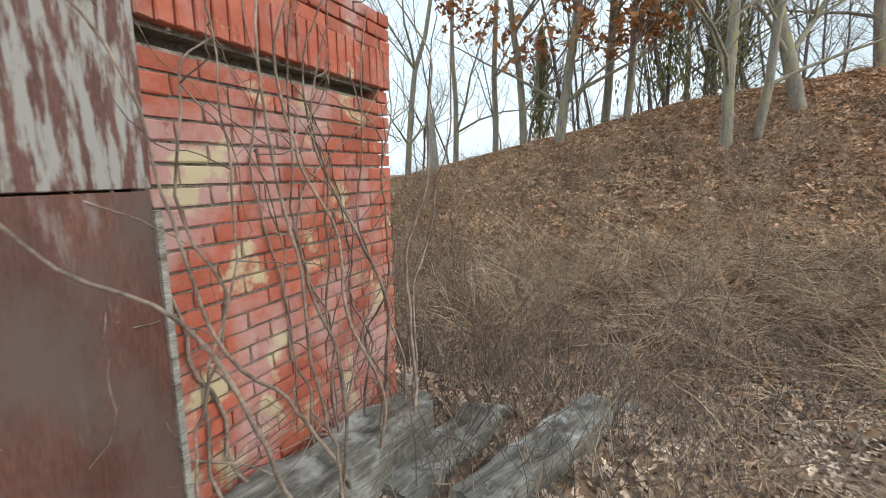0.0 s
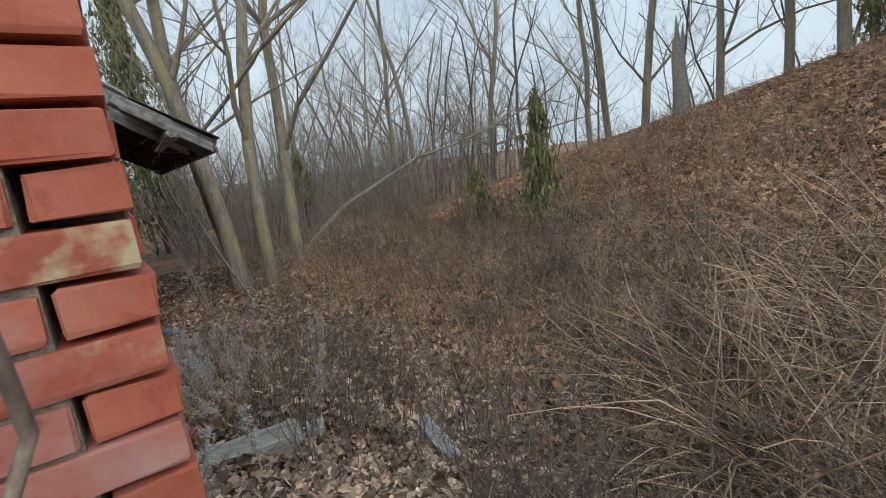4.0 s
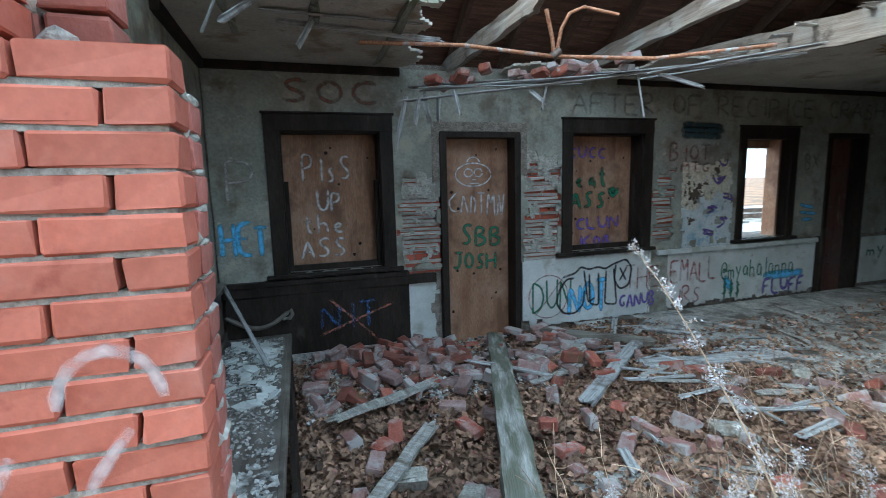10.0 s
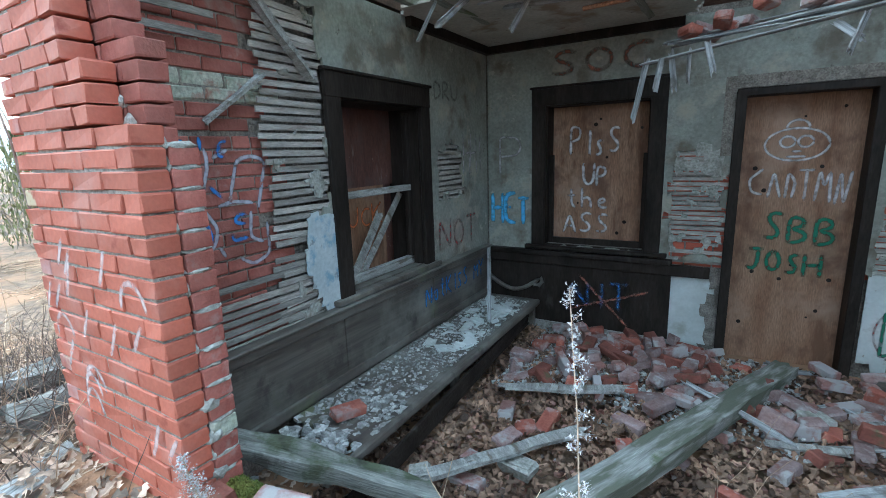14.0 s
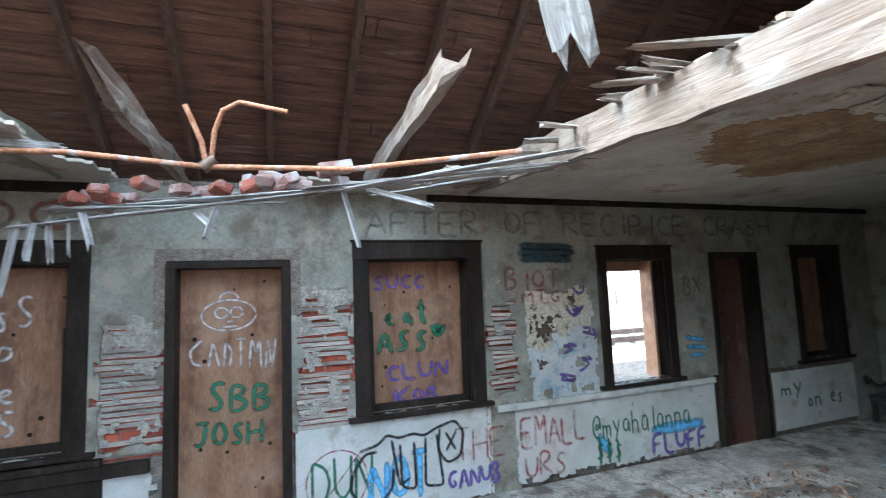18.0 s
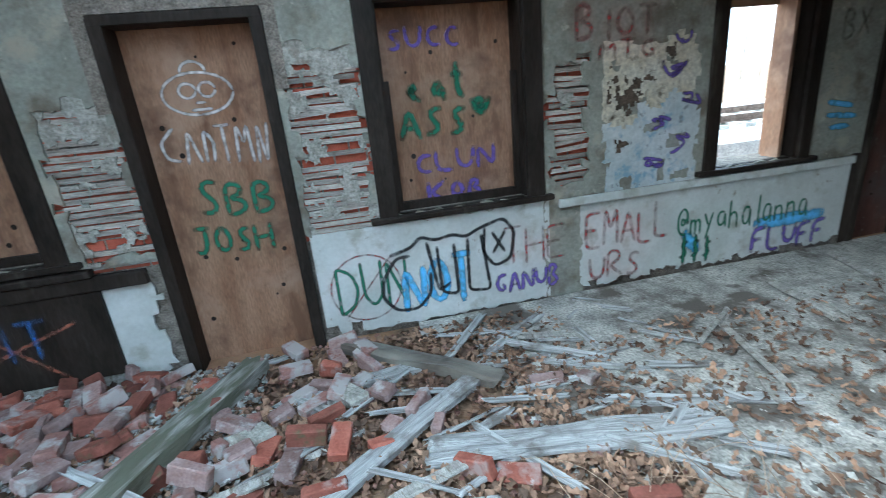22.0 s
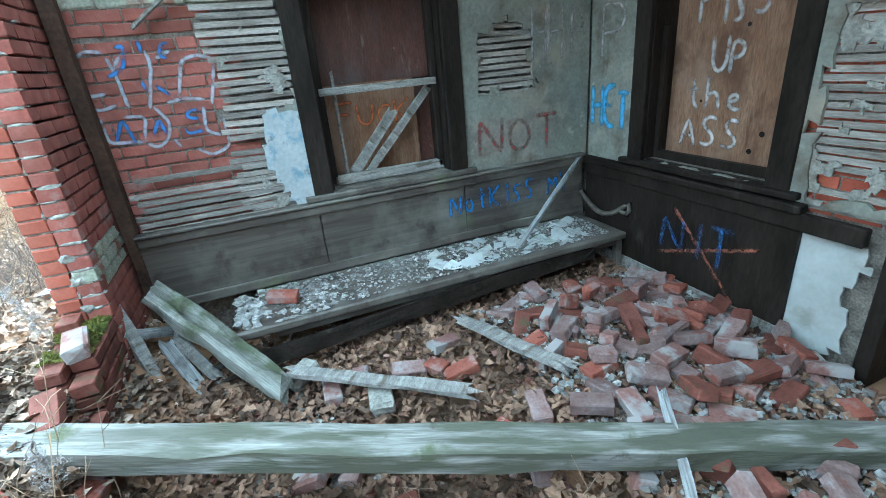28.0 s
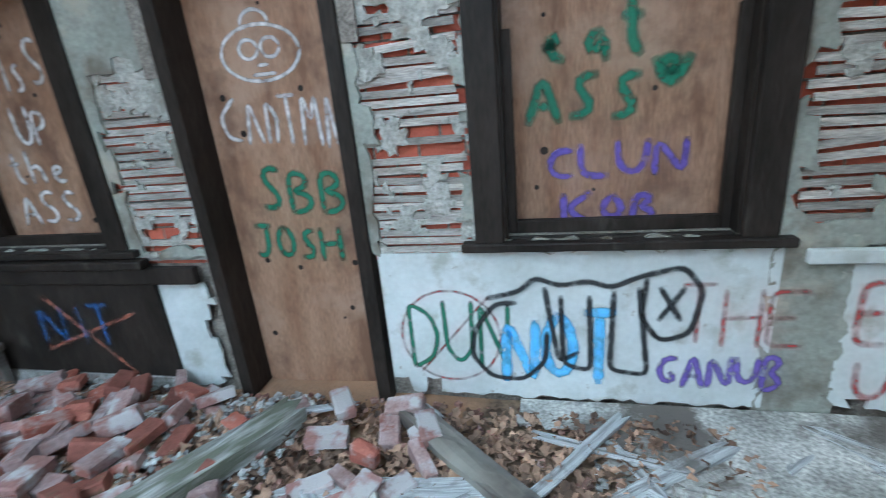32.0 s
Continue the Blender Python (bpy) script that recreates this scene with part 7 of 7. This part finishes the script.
for k, (x, y, h, w) in enumerate(((3.7, -4.75, 1.9, 0.6), (5.6, -5.2, 0.9, 0.7), (-1.6, -13, 5, 1.8), (-3.2, -14, 4.5, 1.6), (2.4, -14.5, 4, 0.8), (-5.6, 7, 3.5, 1.8), (-7.5, 9, 4, 2.0), (-8.5, 1.2, 2.2, 1.5), (-10.5, 3.4, 2.6, 1.9), (-9.5, -1.6, 1.8, 1.2), (13, 1.5, 6, 1.6), (14, -1, 7, 1.8), (11.5, 0.8, 5.5, 1.2), (12.5, -4.5, 2.2, 1.4))):
    evergreen(x, y, h, w, 700 + k, "dark green juniper among bare brush" if k < 2 else "dark evergreen tree in the distance")

# ---- railway behind the building ----
def slab(name, x0, x1, y0, y1, z0, z1, m, label, cat, kind="structure"):
    return tagged(part(name, boxes((x0, x1, y0, y1, z0, z1)), m, None), label, cat, kind=kind)
slab("track_bed", -7, 80, 6.2, 12.5, -0.5, 0.22, M_GRAVEL, "pale gravel railway bed", "gravel")
track = thing("railway_track", "rusty railway track on pale gravel", "railway")
for y in (8.0, 9.44):
    part("rail", boxes((-7, 80, y - 0.035, y + 0.035, 0.30, 0.40), (-7, 80, y - 0.07, y + 0.07, 0.28, 0.30)), M_STEEL, track)
for k in range(60):
    part("tie", boxes((-6 + 0.55 * k, -5.78 + 0.55 * k, 7.5, 9.95, 0.2, 0.285), jit=0.008), M_GREY, track)

# ---- graffiti ----
bd = BACK + 0.2 - 0.004
on_board = lambda u, v, d: (u, bd - d, v)
dd_ = BACK + 0.16
on_door = lambda u, v, d: (u, dd_ - d, v)
on_left_board = lambda u, v, d: (0.043 + d, u, v)
panel_of = lambda th, kind: next(c for c in th.children if c.name.split(".")[0] == kind)
ply_2, ply_3, ply_door = panel_of(window_2, "board"), panel_of(window_3, "board"), panel_of(door_1, "panel")
graffiti(["PIsS"], 1.1, 1.62, 0.24, on_board, P_WHITE, "white sprayed words on plywood", 0.03, seed=1, parent=ply_2, fill=0.5)
graffiti(["UP"], 1.2, 1.3, 0.2, on_board, P_WHITE, "white sprayed words on plywood", 0.03, seed=2, parent=ply_2, fill=0.25)
graffiti(["the"], 1.06, 1.07, 0.18, on_board, P_WHITE, "white sprayed words on plywood", 0.03, seed=3, parent=ply_2, fill=0.42)
graffiti(["ASS"], 1.04, 0.85, 0.2, on_board, P_WHITE, "white sprayed words on plywood", 0.03, seed=4, parent=ply_2, fill=0.45)
graffiti(["eat"], 4.0, 1.46, 0.22, on_board, P_GREEN, "green sprayed words on plywood", 0.05, seed=2, parent=ply_3, fill=0.46)
graffiti(["ASS"], 3.96, 1.2, 0.2, on_board, P_GREEN, "green sprayed words on plywood", 0.048, seed=5, parent=ply_3, fill=0.5)
scrawl([oval(4.52, 1.2, 0.03, 0.03), [(4.46, 1.24), (4.53, 1.1), (4.6, 1.24)], [(4.5, 1.18), (4.56, 1.18)]], on_board, P_GREEN, "green sprayed heart", 0.055, parent=ply_3)
graffiti(["SUCC"], 3.94, 1.7, 0.13, on_board, P_PURPLE, "purple sprayed word", 0.03, seed=3, parent=ply_3, fill=0.5)
graffiti(["CLUN"], 4.04, 0.92, 0.15, on_board, P_PURPLE, "purple sprayed letters", 0.036, seed=4, parent=ply_3, fill=0.6)
graffiti(["KOB"], 4.12, 0.7, 0.14, on_board, P_PURPLE, "purple sprayed letters", 0.04, seed=14, parent=ply_3, fill=0.44)
# door: white round outline, bars of writing, green letters
scrawl([oval(2.785, 1.42, 0.2, 0.12), oval(2.73, 1.44, 0.05, 0.045), oval(2.84, 1.44, 0.05, 0.045), [(2.73, 1.33), (2.85, 1.33)], [(2.76, 1.37), (2.82, 1.37)], oval(2.785, 1.54, 0.07, 0.06, 0, 180)], on_door, P_WHITE, "white sprayed round outline", 0.02, parent=ply_door)
scrawl([[(2.6, 1.24), (2.51, 1.16), (2.53, 1.06), (2.61, 1.04)], [(2.64, 1.02), (2.67, 1.22), (2.72, 1.02)], [(2.75, 1.02), (2.76, 1.22), (2.81, 1.14), (2.79, 1.02)], [(2.82, 1.23), (2.92, 1.23)], [(2.87, 1.23), (2.87, 1.0)], [(2.93, 1.0), (2.95, 1.23), (2.98, 1.1), (3.01, 1.23), (3.02, 0.99)], [(3.05, 0.98), (3.07, 1.22), (3.1, 0.98), (3.13, 1.22)]], on_door, P_WHITE, "white sprayed scrawl", 0.024, parent=ply_door)
graffiti(["SBB"], 2.63, 0.9, 0.22, on_door, P_GREEN, "green sprayed letters", 0.038, seed=5, parent=ply_door, fill=0.5)
graffiti(["JOSH"], 2.54, 0.6, 0.18, on_door, P_GREEN, "green sprayed letters", 0.036, seed=6, parent=ply_door, fill=0.5)
on_wain = lambda u, v, d: (u, BACK - 0.031 - d, v)
graffiti(["NIT"], 1.18, 0.24, 0.24, on_wain, P_DBLUE, "blue sprayed word on dark panelling", 0.034, seed=7, parent=wain, fill=0.62)
scrawl([[(1.25, 0.3), (1.75, -0.2)], [(1.85, 0.2), (1.15, -0.05)]], on_wain, P_BROWN, "brown sprayed cross", 0.03, parent=wain, lift=0.003)
graffiti(["DUN"], 3.40, 0.24, 0.32, on_back, P_GREEN, "green letters on the pale panel", 0.026, seed=8, parent=wall_north, fill=0.5)
scrawl([oval(3.58, 0.08, 0.24, 0.24), [(3.42, -0.12), (3.78, 0.3)]], on_back, P_RED, "thin red ring on the pale panel", 0.016, parent=wall_north, lift=0.003)
graffiti(["NOT"], 3.84, 0.2, 0.34, on_back, P_LBLUE, "light blue letters on the pale panel", 0.055, seed=9, parent=wall_north, lift=0.005, fill=0.52)
scrawl([[(3.9, 0.26), (3.80, 0.26), (3.70, 0.12), (3.68, -0.02), (3.77, -0.13), (3.92, -0.14), (4.02, -0.04), (4.03, 0.12)], [(3.76, 0.28), (3.92, 0.32), (3.98, 0.39), (4.08, 0.34), (4.21, 0.37), (4.3, 0.33), (4.39, 0.38), (4.58, 0.43), (4.66, 0.32), (4.62, 0.12), (4.5, 0.08), (4.42, 0.2), (4.44, 0.38)], [(4.02, 0.34), (4.08, -0.04), (4.17, 0.02)], [(4.09, 0.30), (4.10, -0.05), (4.22, -0.08), (4.21, 0.30)], [(4.31, 0.32), (4.30, -0.07), (4.46, -0.09), (4.41, 0.34)], [(4.49, 0.18), (4.59, 0.34)], [(4.49, 0.34), (4.58, 0.18)]], on_back, P_BLACK, "bold black outlined letters", 0.028, lift=0.008, parent=wall_north)
graffiti(["GANUB"], 4.5, 0.02, 0.17, on_back, P_PURPLE, "purple letters on the pale panel", 0.034, seed=10, parent=wall_north, fill=0.52)
graffiti(["THE"], 4.58, 0.33, 0.27, on_back, P_RED, "faint red word on the panel", 0.024, seed=11, parent=wall_north, fill=0.5, lift=0.003)
graffiti(["EMALL"], 5.22, 0.34, 0.26, on_back, P_RED, "red word on the pale panel", 0.032, seed=12, parent=wall_north, fill=0.72)
graffiti(["URS"], 5.26, 0.02, 0.2, on_back, P_RED, "red word on the pale panel", 0.032, seed=32, parent=wall_north, fill=0.46)
graffiti(["@myahalanna"], 6.0, 0.3, 0.24, on_back, P_GREEN, "green word on the pale panel", 0.022, seed=13, parent=wall_north, fill=1.28)
graffiti(["$$$"], 6.02, 0.02, 0.18, on_back, P_GREEN, "green marks on the pale panel", 0.034, seed=33, parent=wall_north, fill=0.32)
graffiti(["FLUFF"], 6.72, 0.0, 0.2, on_back, P_PURPLE, "purple letters on the pale panel", 0.045, seed=14, parent=wall_north, fill=0.75)
scrawl([[(6.05, 0.1), (6.2, -0.1)], [(6.7, 0.05), (7.4, 0.05)]], on_back, P_LBLUE, "pale blue haze of spray", 0.12, parent=wall_north, lift=0.002)
graffiti(["AFTER OF RECIPICE CRASH"], 3.84, 2.26, 0.22, on_back, P_DGREY, "faint dark words high on the wall", 0.034, seed=15, parent=wall_north, fill=5.0)
graffiti(["SOC"], 0.95, 2.28, 0.2, on_back, P_BROWN, "faint brown letters high on the wall", 0.04, seed=16, parent=wall_north, fill=0.9)
scrawl([[(5.3, 1.94), (5.9, 1.92)], [(5.28, 1.88), (5.92, 1.87)], [(5.3, 1.82), (5.88, 1.8)]], on_back, paint("dark_teal_spray", (0.02, 0.05, 0.065), 0.66), "dark teal painted-over bar", 0.08, parent=wall_north)
graffiti(["BIOT"], 5.14, 1.72, 0.2, on_back, P_RED, "red letters on plaster", 0.034, seed=17, parent=wall_north, fill=0.66)
graffiti(["MTG"], 5.3, 1.52, 0.13, on_back, P_RED, "red letters on plaster", 0.028, seed=37, parent=wall_north, fill=0.45)
rp = random.Random(18)
for cu, cv in ((5.95, 1.5), (5.9, 1.28), (6.02, 1.1), (5.8, 0.95), (5.98, 0.78), (5.75, 0.68)):
    scrawl([[(cu + rp.uniform(-0.12, 0.12), cv + rp.uniform(-0.08, 0.08)) for _ in range(7)]], on_back, P_PURPLE, "purple scribble on flaking paint", 0.03, lift=0.007, seed=int(cv * 100), parent=wall_north)
graffiti(["HET"], 0.37, 1.02, 0.28, on_back, P_LBLUE, "light blue letters in the corner", 0.05, seed=19, parent=wall_north, fill=0.4)
graffiti(["P"], 0.44, 1.55, 0.34, on_back, P_WFAINT, "faint white strokes on plaster", 0.028, seed=20, parent=wall_north)
graffiti(["my"], 8.6, 0.36, 0.18, on_back, P_GREEN, "green word in the far corner", 0.03, seed=22, parent=wall_north, fill=0.4)
graffiti(["ponies"], 8.9, 0.2, 0.2, on_back, P_GREEN, "green word in the far corner", 0.03, seed=42, parent=wall_north, fill=0.8)
graffiti(["BX"], 7.3, 1.6, 0.2, on_back, P_DGREY, "dark marks on plaster", 0.03, seed=43, parent=wall_north, fill=0.26)
scrawl([[(7.25, 0.95), (7.5, 0.9)], [(7.25, 0.85), (7.55, 0.82)], [(7.3, 0.75), (7.5, 0.75)]], on_back, P_LBLUE, "blue smear on plaster", 0.05, parent=wall_north)
# west wall inside
graffiti(["NOT"], 2.54, 0.86, 0.24, on_left, P_RED, "red word on plaster", 0.034, seed=23, parent=wall_west, fill=0.72)
graffiti(["HHI"], 3.0, 1.6, 0.34, on_left, P_WFAINT, "faint white strokes on plaster", 0.024, seed=24, parent=wall_west, fill=0.42)
graffiti(["DRU"], 2.55, 2.0, 0.14, on_left, P_DGREY, "faint black letters on plaster", 0.024, seed=44, parent=wall_west, fill=0.4)
graffiti(["FUCK"], 1.62, 1.08, 0.15, on_left_board, P_ORANGE, "orange sprayed word on plywood", 0.022, seed=25, parent=window_1, fill=0.55)
on_bk = lambda u, v, d: (LEFT + 0.021 + d, u, v)
graffiti(["NotKISS MY"], 2.27, 0.40, 0.17, on_bk, P_BLUE, "blue sprayed words on the bench back", 0.026, seed=26, fill=1.1)
on_brick = lambda u, v, d: (LEFT - 0.079 + d, u, v)
scrawl([[(0.41, 1.51), (0.35, 1.53), (0.28, 1.5), (0.23, 1.43), (0.22, 1.34), (0.26, 1.3), (0.37, 1.31)], [(0.27, 1.25), (0.31, 1.22), (0.40, 1.25)],
        [(0.42, 1.49), (0.44, 1.39), (0.45, 1.22)], [(0.49, 1.5), (0.44, 1.43)], [(0.61, 1.51), (0.62, 1.44), (0.55, 1.21)], [(0.64, 1.46), (0.73, 1.5)],
        [(0.71, 1.25), (0.77, 1.45), (0.86, 1.47), (0.94, 1.44), (0.87, 1.2)], [(0.64, 1.23), (0.73, 1.25), (0.84, 1.23)], [(0.30, 1.19), (0.30, 1.05), (0.49, 1.04)],
        [(0.41, 1.18), (0.49, 1.18), (0.53, 1.16), (0.50, 1.14), (0.48, 1.05)], [(0.57, 1.22), (0.63, 1.12), (0.60, 1.04), (0.53, 0.99), (0.48, 1.03)], [(0.62, 1.04), (0.65, 0.98)],
        [(0.82, 1.19), (0.80, 1.05), (0.88, 1.02)], [(0.73, 0.96), (0.80, 0.91), (0.91, 0.95), (0.91, 1.12)]], on_brick, P_WBLUE, "bluish-white bubble letters on bare brick", 0.024, parent=wall_west)
scrawl([[(0.47, 1.53), (0.52, 1.55), (0.49, 1.43), (0.40, 1.39)], [(0.59, 1.56), (0.59, 1.50)], [(0.73, 1.54), (0.69, 1.54), (0.67, 1.46), (0.71, 1.47)], [(0.55, 1.36), (0.56, 1.30)], [(0.61, 1.33), (0.67, 1.27)],
        [(0.34, 1.06), (0.40, 1.18), (0.43, 1.03)], [(0.53, 1.07), (0.58, 1.16), (0.59, 1.06)], [(0.79, 1.18), (0.73, 1.18), (0.71, 1.14), (0.78, 1.13)], [(0.70, 1.09), (0.69, 1.05), (0.79, 1.06)]], on_brick, P_BLUE, "blue sprayed letters on bare brick", 0.024, parent=wall_west, lift=0.007)
graffiti(["LosTGE"], 1.55, 0.44, 0.24, lambda u, v, d: (XR - 0.045 - d, 3.38 - (u - 1.55), v), P_WHITE, "white letters on the black bench", 0.036, seed=29, fill=1.7)
scrawl([oval(2.6, 1.35, 0.3, 0.3), oval(2.5, 1.4, 0.08, 0.08), oval(2.72, 1.4, 0.08, 0.08), oval(2.6, 1.22, 0.12, 0.05)], lambda u, v, d: (XR - d, u, v), P_BLACK, "black sprayed rings on the end wall", 0.03, parent=wall_east)
# front pier: slanting white strokes; east wall: blue paint
r = random.Random(88)
st = []
for k in range(17):
    u = 0.02 + 0.76 * r.random()
    v = 0.60 + 0.62 * r.random() - 0.30 * u
    if k % 4 == 0:
        st.append(oval(u, v, 0.05 + 0.03 * r.random(), 0.09, -10, 190, 8))
    else:
        st.append([(u, v), (u + 0.03, v + 0.05), (u + 0.075, v + 0.10 + 0.05 * r.random())])
scrawl(st, on_front, P_WFAINT, "slanting white spray strokes on red brick", 0.024, seed=3, parent=pier, lift=0.0045)
r = random.Random(89)
scrawl([[(7.1 + 0.1 * k, 1.5 - 0.12 * r.random()), (7.12 + 0.1 * k, 0.35 + 0.35 * r.random())] for k in range(13)], on_front, paint("pale_blue_paint", (0.36, 0.55, 0.78), 0.7), "pale blue paint run down the brick", 0.11, seed=4, parent=wall_south, lift=0.006)
